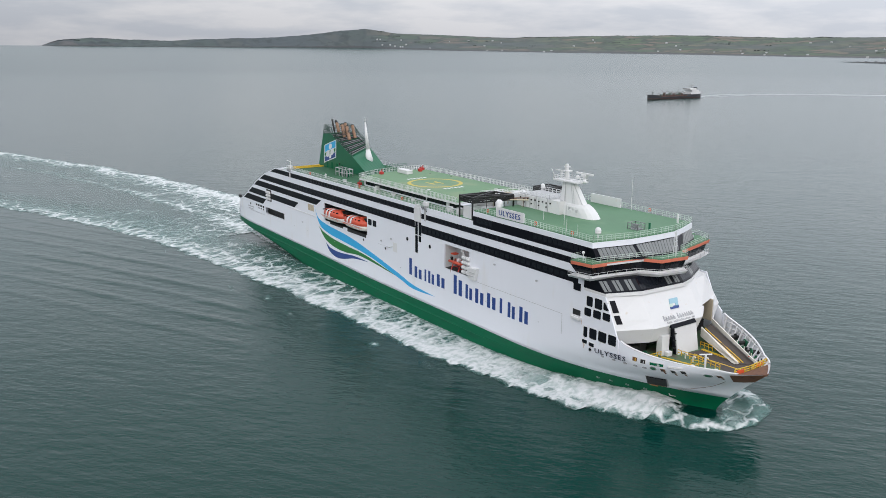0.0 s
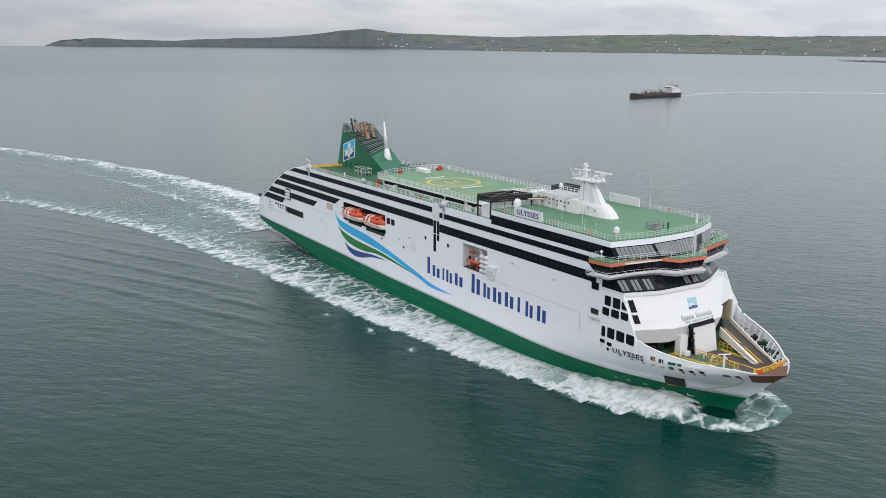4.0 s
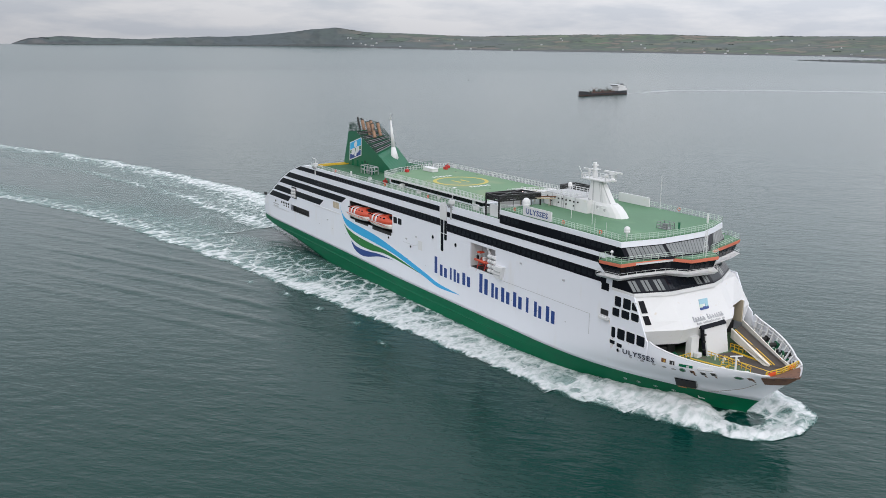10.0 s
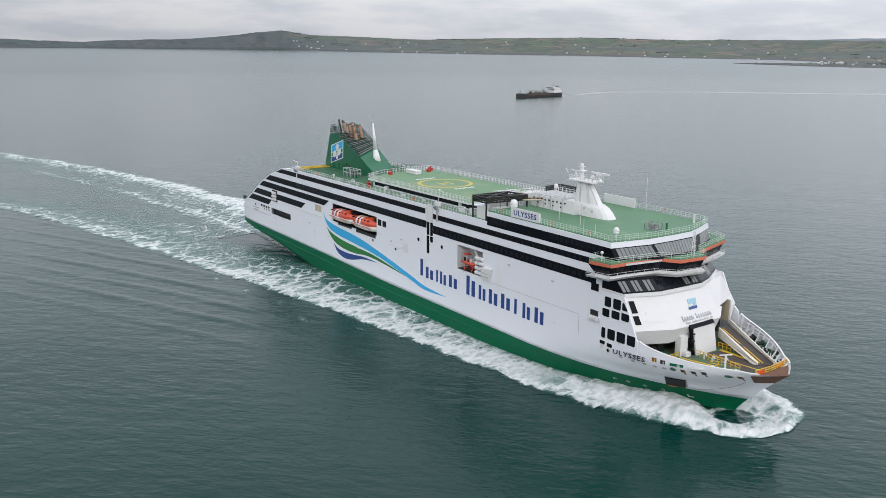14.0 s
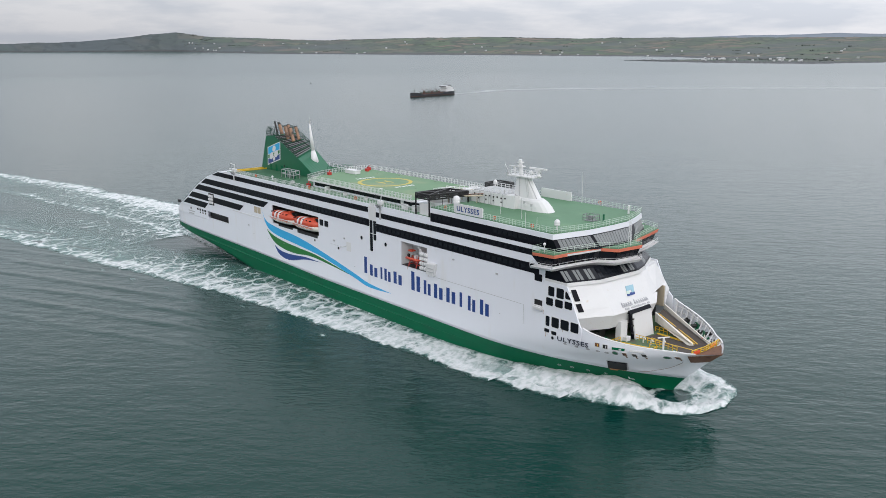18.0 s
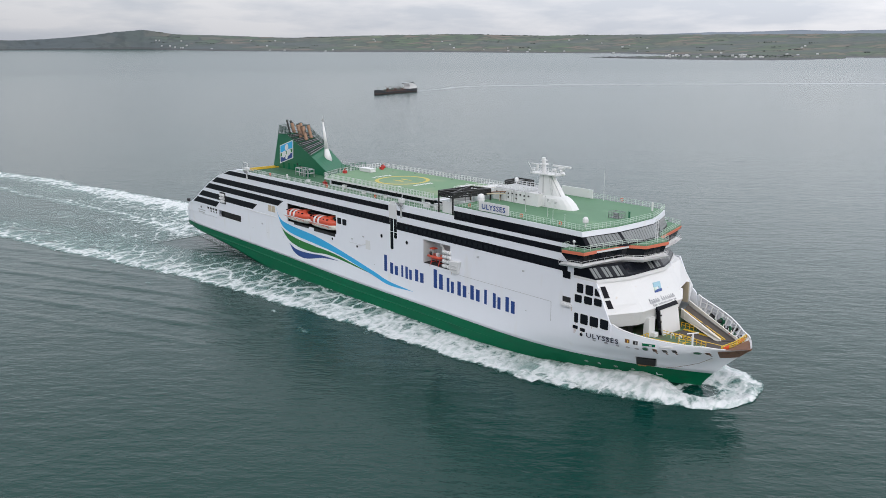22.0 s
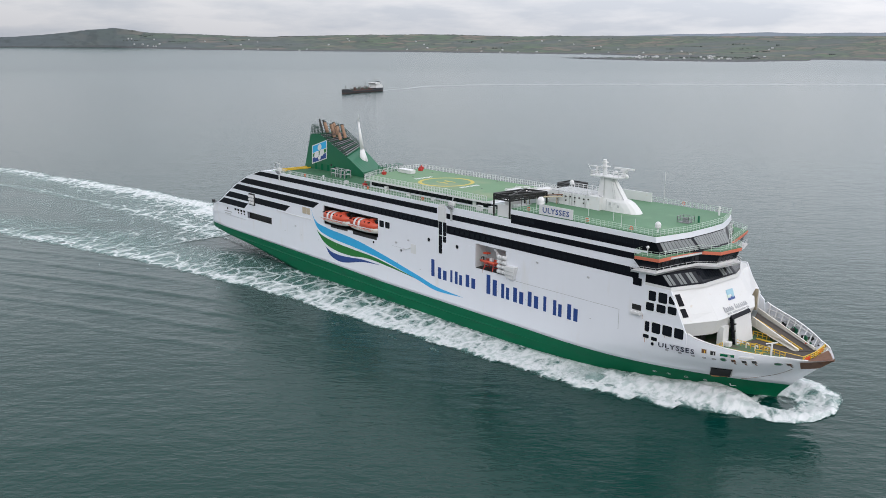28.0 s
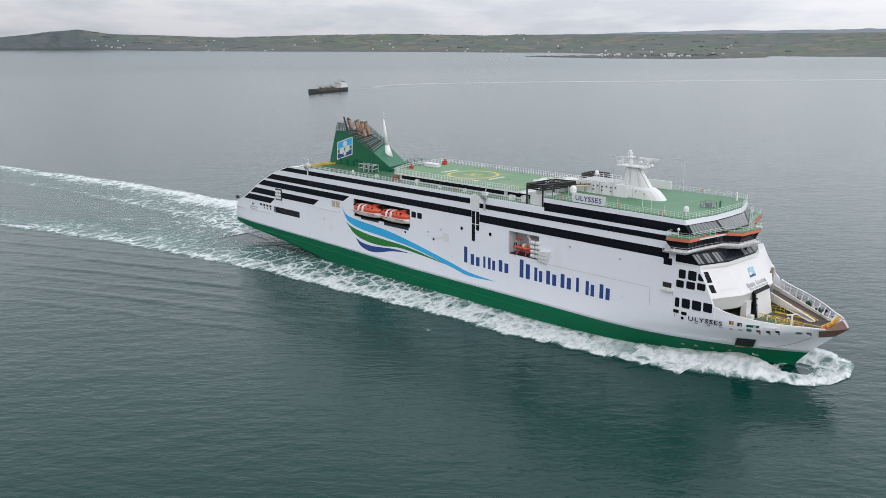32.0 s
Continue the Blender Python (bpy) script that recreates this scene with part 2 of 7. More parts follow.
def land_material():
    m = bpy.data.materials.new("fields_and_moor")
    m.use_nodes = True
    nt = m.node_tree
    p = nt.nodes["Principled BSDF"]
    p.inputs["Roughness"].default_value = 0.95
    co = nt.nodes.new("ShaderNodeTexCoord")
    mp = nt.nodes.new("ShaderNodeMapping")
    mp.vector_type = "TEXTURE"
    mp.inputs["Scale"].default_value, mp.inputs["Rotation"].default_value = (1.35, 0.9, 1.5), (0, 0, 0.87)
    nt.links.new(co.outputs["Object"], mp.inputs[0])
    cells = nt.nodes.new("ShaderNodeTexVoronoi")
    cells.inputs["Scale"].default_value = 0.012
    edge = nt.nodes.new("ShaderNodeTexVoronoi")
    edge.feature, edge.inputs["Scale"].default_value = "DISTANCE_TO_EDGE", 0.012
    nz = nt.nodes.new("ShaderNodeTexNoise")
    nz.inputs["Scale"].default_value, nz.inputs["Detail"].default_value = 0.02, 8.0
    big = nt.nodes.new("ShaderNodeTexNoise")
    big.inputs["Scale"].default_value, big.inputs["Detail"].default_value = 0.0021, 6.0
    nz.inputs["Distortion"].default_value = 0.6
    for n in (cells, edge, nz, big):
        nt.links.new(mp.outputs[0], n.inputs["Vector"])
    fields = nt.nodes.new("ShaderNodeValToRGB")
    els = fields.color_ramp.elements
    els[0].position, els[0].color = 0.0, (0.072, 0.092, 0.076, 1)
    els[1].position, els[1].color = 1.0, (0.100, 0.140, 0.084, 1)
    for at, c in ((0.35, (0.080, 0.120, 0.072, 1)), (0.6, (0.108, 0.116, 0.088, 1)), (0.85, (0.160, 0.132, 0.104, 1))):
        els.new(at).color = c
    sep = nt.nodes.new("ShaderNodeSeparateColor")
    nt.links.new(cells.outputs["Color"], sep.inputs[0])
    nt.links.new(sep.outputs[0], fields.inputs[0])
    hedge = nt.nodes.new("ShaderNodeValToRGB")
    hedge.color_ramp.elements[0].position, hedge.color_ramp.elements[0].color = 0.03, (0.75, 0.75, 0.75, 1)
    hedge.color_ramp.elements[1].position, hedge.color_ramp.elements[1].color = 0.09, (0, 0, 0, 1)
    nt.links.new(edge.outputs["Distance"], hedge.inputs[0])

    def blend(fac, a, b):
        x = nt.nodes.new("ShaderNodeMix")
        x.data_type = "RGBA"
        nt.links.new(fac, x.inputs[0])
        for slot, v in ((6, a), (7, b)):
            if isinstance(v, tuple):
                x.inputs[slot].default_value = v
            else:
                nt.links.new(v, x.inputs[slot])
        return x.outputs[2]

    col = blend(hedge.outputs[0], fields.outputs[0], (0.046, 0.059, 0.054, 1))
    moor = nt.nodes.new("ShaderNodeValToRGB")
    moor.color_ramp.elements[0].position, moor.color_ramp.elements[1].position = 0.5, 0.62
    nt.links.new(big.outputs[0], moor.inputs[0])
    col = blend(moor.outputs[0], col, (0.080, 0.098, 0.094, 1))
    # towards the hill's end of the coast, haze is painted in as a blue-grey tint
    axes, hill_haze = nt.nodes.new("ShaderNodeSeparateXYZ"), nt.nodes.new("ShaderNodeMapRange")
    nt.links.new(co.outputs["Object"], axes.inputs[0])
    for k, v in enumerate((2900.0, 1700.0, 0.0, 0.7)):
        hill_haze.inputs[k + 1].default_value = v
    nt.links.new(axes.outputs[1], hill_haze.inputs[0])
    col = blend(hill_haze.outputs[0], col, (0.076, 0.092, 0.108, 1))
    dark = nt.nodes.new("ShaderNodeValToRGB")
    dark.color_ramp.elements[0].position, dark.color_ramp.elements[1].position = 0.53, 0.62
    nt.links.new(nz.outputs[0], dark.inputs[0])
    soft = nt.nodes.new("ShaderNodeMath")
    soft.operation, soft.inputs[1].default_value = "MULTIPLY", 0.55
    nt.links.new(dark.outputs[0], soft.inputs[0])
    col = blend(soft.outputs[0], col, (0.051, 0.064, 0.066, 1))
    nt.links.new(col, p.inputs["Base Color"])
    return m


LAND = land_material()
# pale blue-grey: the haze of distance is put into the hills' base colour
FAR_HILL = material("haze_coloured_hill", (0.24, 0.28, 0.33), 0.95, spread=0.08, scale=0.004)
ROCK = material("dark_wet_rock", (0.075, 0.08, 0.085), 0.8, spread=0.35, scale=0.02)


def foam_material():
    """Foam on water: a net of threads and clots over pale aerated water, thick where the sheet's density is high; clear water between."""
    m = bpy.data.materials.new("sea_foam")
    m.use_nodes = True
    nt = m.node_tree
    nt.nodes.remove(nt.nodes["Principled BSDF"])

    def node(kind, op=None, *ins):
        n = nt.nodes.new(kind)
        if op:
            n.operation = op
        for k, v in enumerate(ins):
            if v is None:
                continue
            if isinstance(v, bpy.types.NodeSocket):
                nt.links.new(v, n.inputs[k])
            else:
                n.inputs[k].default_value = v
        return n

    def calc(op, *ins):
        return node("ShaderNodeMath", op, *ins).outputs[0]

    uv, dens = node("ShaderNodeUVMap"), node("ShaderNodeAttribute")
    uv.uv_map, dens.attribute_name = "lane", "froth"
    place = node("ShaderNodeSeparateXYZ", None, node("ShaderNodeObjectInfo").outputs["Location"]).outputs[2]
    age = calc("MULTIPLY", calc("SUBTRACT", place, 0.068), 10.5)  # old foam has settled lower and is thin

    def noise_at(s, detail, scale=(1, 1, 1), turn=0.0, warp=0.0):
        mp, n = nt.nodes.new("ShaderNodeMapping"), nt.nodes.new("ShaderNodeTexNoise")
        mp.vector_type = "TEXTURE"
        mp.inputs["Scale"].default_value, mp.inputs["Rotation"].default_value = scale, (0, 0, turn)
        n.inputs["Scale"].default_value, n.inputs["Detail"].default_value, n.inputs["Distortion"].default_value = s, detail, warp
        nt.links.new(uv.outputs[0], mp.inputs[0])
        nt.links.new(mp.outputs[0], n.inputs["Vector"])
        return n.outputs[0]

    def threads(s, scale, turn, warp, sharp):
        n = noise_at(s, 2.0, scale, turn, warp)
        return calc("SUBTRACT", 1.0, calc("MULTIPLY", calc("ABSOLUTE", calc("SUBTRACT", n, 0.5)), sharp))

    long = calc("MULTIPLY", threads(0.13, (2.4, 1, 1), 1.85, 0.5, 13.0), 0.68)
    # bubbles' net: wandering cell walls, longer across the band than along it
    wander = node("ShaderNodeTexNoise")
    wander.inputs["Scale"].default_value, wander.inputs["Detail"].default_value = 0.22, 3.0
    nt.links.new(uv.outputs[0], wander.inputs["Vector"])
    shift = node("ShaderNodeVectorMath", "MULTIPLY_ADD", wander.outputs["Color"], (5.0, 5.0, 0.0), uv.outputs[0])
    lay = nt.nodes.new("ShaderNodeMapping")
    lay.vector_type = "TEXTURE"
    lay.inputs["Scale"].default_value, lay.inputs["Rotation"].default_value = (2.0, 1, 1), (0, 0, 1.9)
    nt.links.new(shift.outputs[0], lay.inputs[0])
    cells = nt.nodes.new("ShaderNodeTexVoronoi")
    cells.feature, cells.inputs["Scale"].default_value = "DISTANCE_TO_EDGE", 0.23
    nt.links.new(lay.outputs[0], cells.inputs["Vector"])
    net = calc("SUBTRACT", 1.0, calc("MULTIPLY", cells.outputs["Distance"], 7.0))
    fine = threads(0.6, (1.3, 1, 1), 1.9, 0.5, 7.0)
    clots = calc("MULTIPLY", calc("SUBTRACT", noise_at(0.25, 6.0), 0.5), 2.6)
    broad = calc("MULTIPLY", calc("SUBTRACT", noise_at(0.055, 3.0, (1.8, 1, 1), 0.9), 0.5), 2.2)
    grain = calc("MULTIPLY", calc("SUBTRACT", noise_at(1.4, 6.0, (1.5, 1, 1), 2.3), 0.5), 2.6)
    web = calc("MAXIMUM", calc("MAXIMUM", long, net), calc("MULTIPLY", fine, 0.4))
    total = calc("ADD", calc("ADD", dens.outputs["Fac"], age), calc("ADD", calc("MULTIPLY", broad, 0.28), calc("MULTIPLY", clots, 0.42)))
    total = calc("ADD", total, calc("MULTIPLY", calc("SUBTRACT", web, 0.5), 0.85))

    def ease(v, a, b, top):
        r = node("ShaderNodeMapRange", None, v, a, b, 0.0, top)
        r.interpolation_type = "SMOOTHSTEP"
        return r.outputs[0]

    total = calc("ADD", total, calc("MULTIPLY", grain, 0.13))
    cover = ease(total, 0.22, 0.98, 0.97)
    pale = ease(calc("ADD", calc("ADD", dens.outputs["Fac"], calc("MULTIPLY", age, 0.6)), calc("MULTIPLY", broad, 0.25)), -0.55, 0.75, 0.6)
    clear = node("ShaderNodeBsdfTransparent")
    milky, white = node("ShaderNodeBsdfPrincipled"), node("ShaderNodeBsdfPrincipled")
    milky.inputs["Base Color"].default_value, milky.inputs["Roughness"].default_value = (0.15, 0.30, 0.27, 1), 0.18
    milky.inputs["IOR"].default_value, milky.inputs["Specular IOR Level"].default_value = 1.33, 0.42
    ripple = node("ShaderNodeBump")
    ripple.inputs["Distance"].default_value = 0.19
    nt.links.new(noise_at(0.42, 3.0, (2.0, 1, 1), 0.7), ripple.inputs["Height"])
    nt.links.new(ripple.outputs[0], milky.inputs["Normal"])
    white.inputs["Base Color"].default_value, white.inputs["Roughness"].default_value = (0.60, 0.63, 0.64, 1), 0.8
    tint = node("ShaderNodeMix")
    tint.data_type = "RGBA"
    nt.links.new(ease(noise_at(0.8, 8.0, (1.6, 1, 1), 1.9, 0.4), 0.32, 0.6, 1.0), tint.inputs[0])
    tint.inputs[6].default_value, tint.inputs[7].default_value = (0.45, 0.52, 0.51, 1), (0.71, 0.73, 0.74, 1)
    nt.links.new(tint.outputs[2], white.inputs["Base Color"])
    b = node("ShaderNodeBump")
    b.inputs["Distance"].default_value, b.inputs["Strength"].default_value = 0.22, 0.6
    nt.links.new(total, b.inputs["Height"])
    nt.links.new(b.outputs[0], white.inputs["Normal"])
    mix_a, mix_b = node("ShaderNodeMixShader"), node("ShaderNodeMixShader")
    for src, dst in ((pale, mix_a.inputs[0]), (clear.outputs[0], mix_a.inputs[1]), (milky.outputs[0], mix_a.inputs[2]),
                     (cover, mix_b.inputs[0]), (mix_a.outputs[0], mix_b.inputs[1]), (white.outputs[0], mix_b.inputs[2])):
        nt.links.new(src, dst)
    nt.links.new(mix_b.outputs[0], nt.nodes["Material Output"].inputs[0])
    return m


FOAM = foam_material()

# ---------------------------------------------------------------- shapes


def mesh_of(name, bm, mat, smooth=False):
    me = bpy.data.meshes.new(name)
    bmesh.ops.recalc_face_normals(bm, faces=bm.faces)
    bm.to_mesh(me)
    bm.free()
    for m in mat if isinstance(mat, (list, tuple)) else (mat,):
        me.materials.append(m)
    if smooth:
        me.polygons.foreach_set("use_smooth", [True] * len(me.polygons))
    return me


def part(name, bm, mat, parent, label="", smooth=False):
    """One mesh object under a thing or a part."""
    ob = new(name, bm if isinstance(bm, bpy.types.Mesh) else mesh_of(name, bm, mat, smooth))
    ob.parent = parent
    return tagged(ob, label)


def sheet(verts, faces, name, mat, smooth=True):
    """A mesh from computed lists."""
    me = bpy.data.meshes.new(name)
    me.from_pydata([tuple(v) for v in verts], [], faces)
    me.materials.append(mat)
    if smooth:
        me.polygons.foreach_set("use_smooth", [True] * len(me.polygons))
    me.update()
    return me


def box(bm, x0, x1, y0, y1, z0, z1):
    vs = [bm.verts.new((x, y, z)) for x in (x0, x1) for y in (y0, y1) for z in (z0, z1)]
    for f in ((0, 1, 3, 2), (4, 6, 7, 5), (0, 4, 5, 1), (2, 3, 7, 6), (0, 2, 6, 4), (1, 5, 7, 3)):
        bm.faces.new([vs[i] for i in f])
    return bm


def boxes(*rows):
    bm = bmesh.new()
    for r in rows:
        box(bm, *r)
    return bm


def prism(bm, ring_a, ring_b):
    """A closed solid between two rings of as many points."""
    a, b = [bm.verts.new(p) for p in ring_a], [bm.verts.new(p) for p in ring_b]
    n = len(a)
    bm.faces.new(a)
    bm.faces.new(b[::-1])
    for i in range(n):
        bm.faces.new((a[i], b[i], b[(i + 1) % n], a[(i + 1) % n]))
    return bm


def slab(outline, z0, z1):
    return prism(bmesh.new(), [(x, y, z0) for x, y in outline], [(x, y, z1) for x, y in outline])


def side_slab(outline, y0, y1, bm=None):
    """A plate from an outline in x and z."""
    return prism(bm or bmesh.new(), [(x, y0, z) for x, z in outline], [(x, y1, z) for x, z in outline])


def tube(bm, p, q, r=0.05, n=6, r2=None):
    p, q = Vector(p), Vector(q)
    d = (q - p).normalized()
    u = d.orthogonal().normalized()
    v = d.cross(u)
    r2 = r if r2 is None else r2
    ring = [(math.cos(2 * math.pi * i / n), math.sin(2 * math.pi * i / n)) for i in range(n)]
    return prism(bm, [p + (u * c + v * s) * r for c, s in ring], [q + (u * c + v * s) * r2 for c, s in ring])


def softened(bm, w=0.06):
    bmesh.ops.bevel(bm, geom=bm.edges[:], offset=w, segments=2, affect="EDGES")
    return bm


def ball(bm, c, r, squash=1.0, seg=12):
    m = Matrix.Translation(c) @ Matrix.Diagonal((r, r, r * squash, 1))
    bmesh.ops.create_uvsphere(bm, u_segments=seg, v_segments=seg // 2 + 2, radius=1, matrix=m)
    return bm


def rail_run(bm, pts, h=1.1, gap=2.0, bars=3, r=0.035):
    """Posts and bars along a line of places."""
    for p, q in zip(pts, pts[1:]):
        p, q = Vector(p), Vector(q)
        n = max(1, round((q - p).length / gap))
        for i in range(n + 1):
            b = p.lerp(q, i / n)
            tube(bm, b, b + Vector((0, 0, h)), r * 1.15, 4)
        for k in range(bars):
            up = Vector((0, 0, h * (k + 1) / bars))
            tube(bm, p + up, q + up, r, 4)
    return bm


def railing(name, pts, h, gap, bars, r, mat, parent, label=""):
    """A railing in sections, each between two corners and at most some 12 m long."""
    for p, q in zip(pts, pts[1:]):
        p, q = Vector(p), Vector(q)
        n = max(1, math.ceil((q - p).length / 12))
        for i in range(n):
            part(name, rail_run(bmesh.new(), [p.lerp(q, i / n), p.lerp(q, (i + 1) / n)], h, gap, bars, r), mat, parent, label)


def smoothstep(a, b, x):
    u = min(1, max(0, (x - a) / (b - a)))
    return u * u * (3 - 2 * u)


# ---------------------------------------------------------------- sea and coast
MID = (386.0, -157.0, 67.4)  # the middle of the flight: far things lie round it


def far_lift(r):
    """How far the sea's sheet is raised to bring its edge up to the true horizon."""
    return 0.0 if r < 2500 else (r - 2500) * 0.0218


def build_sea():
    rings = [0.0, 300, 700, 1200, 1800, 2500] + [2500 + 160 * k for k in range(1, 16)]
    n, verts, faces = 96, [], []
    for r in rings:
        verts += [(MID[0] + r * math.cos(2 * math.pi * i / n), MID[1] + r * math.sin(2 * math.pi * i / n), far_lift(r)) for i in range(n)]
    for k in range(len(rings) - 1):
        for i in range(n):
            a, b = k * n + i, k * n + (i + 1) % n
            faces.append((a, a + n, b + n, b))
    ob = new("sea", sheet(verts, faces, "sea", WATER))
    tagged(ob, "calm grey-green sea water with fine ripples under an overcast sky", "sea", kind="structure")


SKYLINE = [(79.6, -3.4), (78.7, 2.4), (76.8, 5.1), (74.6, 3.3), (72.2, 2.2), (70.7, 4.0), (66.0, 6.4), (63.9, 9.2), (62.1, 13.2), (60.1, 16.5), (58.1, 11.5), (55.9, 10.4),
           (50.7, 7.3), (45.7, 9.6), (40.0, 10.7), (34.7, 8.4), (28.4, 8.9), (22.4, 8.4), (14.8, 8.2), (2.0, 8.2)]
COAST = [(79.6, 3.8), (68.8, 4.5), (60.3, 4.9), (55.0, 7.7), (47.1, 9.6), (40.0, 10.6), (33.4, 12.2), (28.3, 12.9), (24.2, 15.5), (16.0, 17.6), (2.0, 19.0)]
EYE0 = (293.7, -130.1)


def table(rows, a):
    xs = [r[0] for r in rows][::-1]
    ys = [r[1] for r in rows][::-1]
    return float(np.interp(a, xs, ys))


def coast_range(a):
    """Distance of the shore along an azimuth, from how far it lies below eye level."""
    return (MID[2] + 2500 * 0.0218) / (table(COAST, a) / 1000 + 0.0218)


def polar(a, r, z):
    return (EYE0[0] - r * math.sin(radians(a)), EYE0[1] + r * math.cos(radians(a)), z)


def land_point(a, s):
    """A place on the coast: azimuth, and 0 at the shore to 1 at the skyline."""
    r0 = coast_range(a) + 9 * noise.noise((a * 2.0, 3.1, 0)) + 5 * noise.noise((a * 7.0, 9.1, 0))
    r = r0 + (max(4680, r0 + 60) - r0) * min(1.0, s)
    low = table(COAST, a) / 1000
    sky = (table(SKYLINE, a) + 0.6 * noise.noise((a * 0.9, 0, 5)) + 0.35 * noise.noise((a * 4.5, 1, 7)) + 0.25 * noise.noise((a * 14, 1, 7))) / 1000
    e = -low * (1 - s) + sky * s
    z = MID[2] + r * e + (5.0 * min(1.0, 5 * s) * noise.noise((a * 1.4, s * 5, 2)) if 0 < s < 0.95 else 0)
    return polar(a, r, z)


def build_land():
    verts, faces, azs, rad = [], [], np.arange(2.0, 79.61, 0.12), 15
    for a in azs:
        for k in range(rad):
            x, y, z = land_point(a, min(1.0, k / (rad - 2)))
            if k == 0:
                z -= 3
            elif k == 1:
                z += 3 + 3 * noise.noise((a * 6.0, 1, 4))
            if k == rad - 1:
                x, y, z = *polar(a, 4760, 0)[:2], z - 30
            verts.append((x, y, z))
    for i in range(len(azs) - 1):
        for k in range(rad - 1):
            a = i * rad + k
            faces.append((a, a + 1, a + rad + 1, a + rad))
    ob = new("coast", sheet(verts, faces, "coast", LAND))
    ob.data.materials.append(ROCK)  # the foot of the shore is rock
    ob.data.polygons.foreach_set("material_index", [1 if i % (rad - 1) == 0 else 0 for i in range(len(faces))])
    tagged(ob, "low green coast of hedged fields and moor rising to a rounded hill", "coastline", kind="structure")
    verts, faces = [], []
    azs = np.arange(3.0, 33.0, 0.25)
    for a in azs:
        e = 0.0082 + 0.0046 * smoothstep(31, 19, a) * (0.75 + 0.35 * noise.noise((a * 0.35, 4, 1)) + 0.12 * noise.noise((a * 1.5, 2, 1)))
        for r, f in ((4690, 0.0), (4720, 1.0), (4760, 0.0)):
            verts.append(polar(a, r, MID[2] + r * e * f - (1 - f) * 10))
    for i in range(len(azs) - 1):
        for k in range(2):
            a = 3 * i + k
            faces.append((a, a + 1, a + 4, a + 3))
    tagged(new("far_hills", sheet(verts, faces, "far_hills", FAR_HILL)), "distant hills along the skyline, painted in hazy blue-grey", "hills", kind="structure")
    # low rocky spit off the shore, with a village behind it
    verts, faces, mats = [], [], []
    azs, rows = np.arange(15.0, 30.6, 0.06), 12
    for a in azs:
        for k in range(rows):
            x, y, z = spit_point(a, k / (rows - 1))
            verts.append((x, y, z))
    for i in range(len(azs) - 1):
        for k in range(rows - 1):
            a = i * rows + k
            faces.append((a, a + 1, a + rows + 1, a + rows))
            mats.append(0 if k < 3 or azs[i] > 27.5 else 1)
    ob = new("rocky_spit", sheet(verts, faces, "rocky_spit", ROCK, False))
    ob.data.materials.append(LAND)
    ob.data.polygons.foreach_set("material_index", mats)
    tagged(ob, "low spit of dark rocks and grass running out from the shore", "rocks", kind="structure")


def spit_point(a, s):
    """A place on the spit: azimuth, and 0 at its seaward edge to 1 at its back."""
    front = float(np.interp(a, (15, 19, 23, 26, 30.6), (3040, 2900, 2920, 2980, 3160))) + 14 * noise.noise((a * 2.3, 0, 1)) + 7 * noise.noise((a * 9, 0, 2))
    deep = float(np.interp(a, (15, 19, 24, 27, 28.5, 30.6), (160, 330, 380, 160, 50, 14)))
    x, y, _ = polar(a, front + deep * s, 0)
    tall = float(np.interp(a, (15, 24, 27, 29, 30.6), (3.0, 4.0, 4.0, 3.5, 1.0)))
    h = tall * min(1.0, 4 * s + 0.1) * (0.7 + 0.9 * noise.noise((a * 5, s * 3, 3)) + 0.5 * noise.noise((a * 19, s * 5, 8)))
    return x, y, far_lift(math.hypot(x - MID[0], y - MID[1])) + h + (-1.5 if s in (0, 1) else 0.3)


LIME = material("limewashed_wall", (0.42, 0.43, 0.43), 0.8, spread=0.05)


def cottage():
    walls = bmesh.new()
    prism(walls, [(-4, -2.6, -3), (4, -2.6, -3), (4, 2.6, -3), (-4, 2.6, -3)], [(-4, -2.6, 2.4), (4, -2.6, 2.4), (4, 2.6, 2.4), (-4, 2.6, 2.4)])
    house = new("cottage", mesh_of("cottage", walls, LIME))
    roof = prism(bmesh.new(), [(-4.3, -2.9, 2.3), (-4.3, 0, 4.5), (-4.3, 2.9, 2.3)], [(4.3, -2.9, 2.3), (4.3, 0, 4.5), (4.3, 2.9, 2.3)])
    part("roof", roof, GREY, house, "grey slate roof")
    part("chimney", boxes((3.0, 3.8, -0.4, 0.4, 3.6, 5.5)), GREY, house)
    return tagged(house, "white coastal cottage with a grey slate roof", "house", "cottages along the coast")


def build_cottages():
    rng = random.Random(4)
    places = [land_point(57.3 + rng.random() * 2.2, 0.1 + 0.5 * rng.random()) for _ in range(9)]
    places += [land_point(16 + 40 * rng.random(), 0.04 + 0.75 * rng.random() ** 1.5) for _ in range(40)]
    places += [spit_point(19.5 + 6.2 * rng.random(), 0.3 + 0.6 * rng.random()) for _ in range(34)]
    first = cottage()
    for n, (x, y, z) in enumerate(places):
        m = pose(x, y, z + 1, 0, 0, 40 + rng.choice((0, 90, 20, -25)))
        if n == 0:
            first.matrix_basis = m
        else:
            copy_thing(first, m)


build_sea()
build_land()
build_cottages()


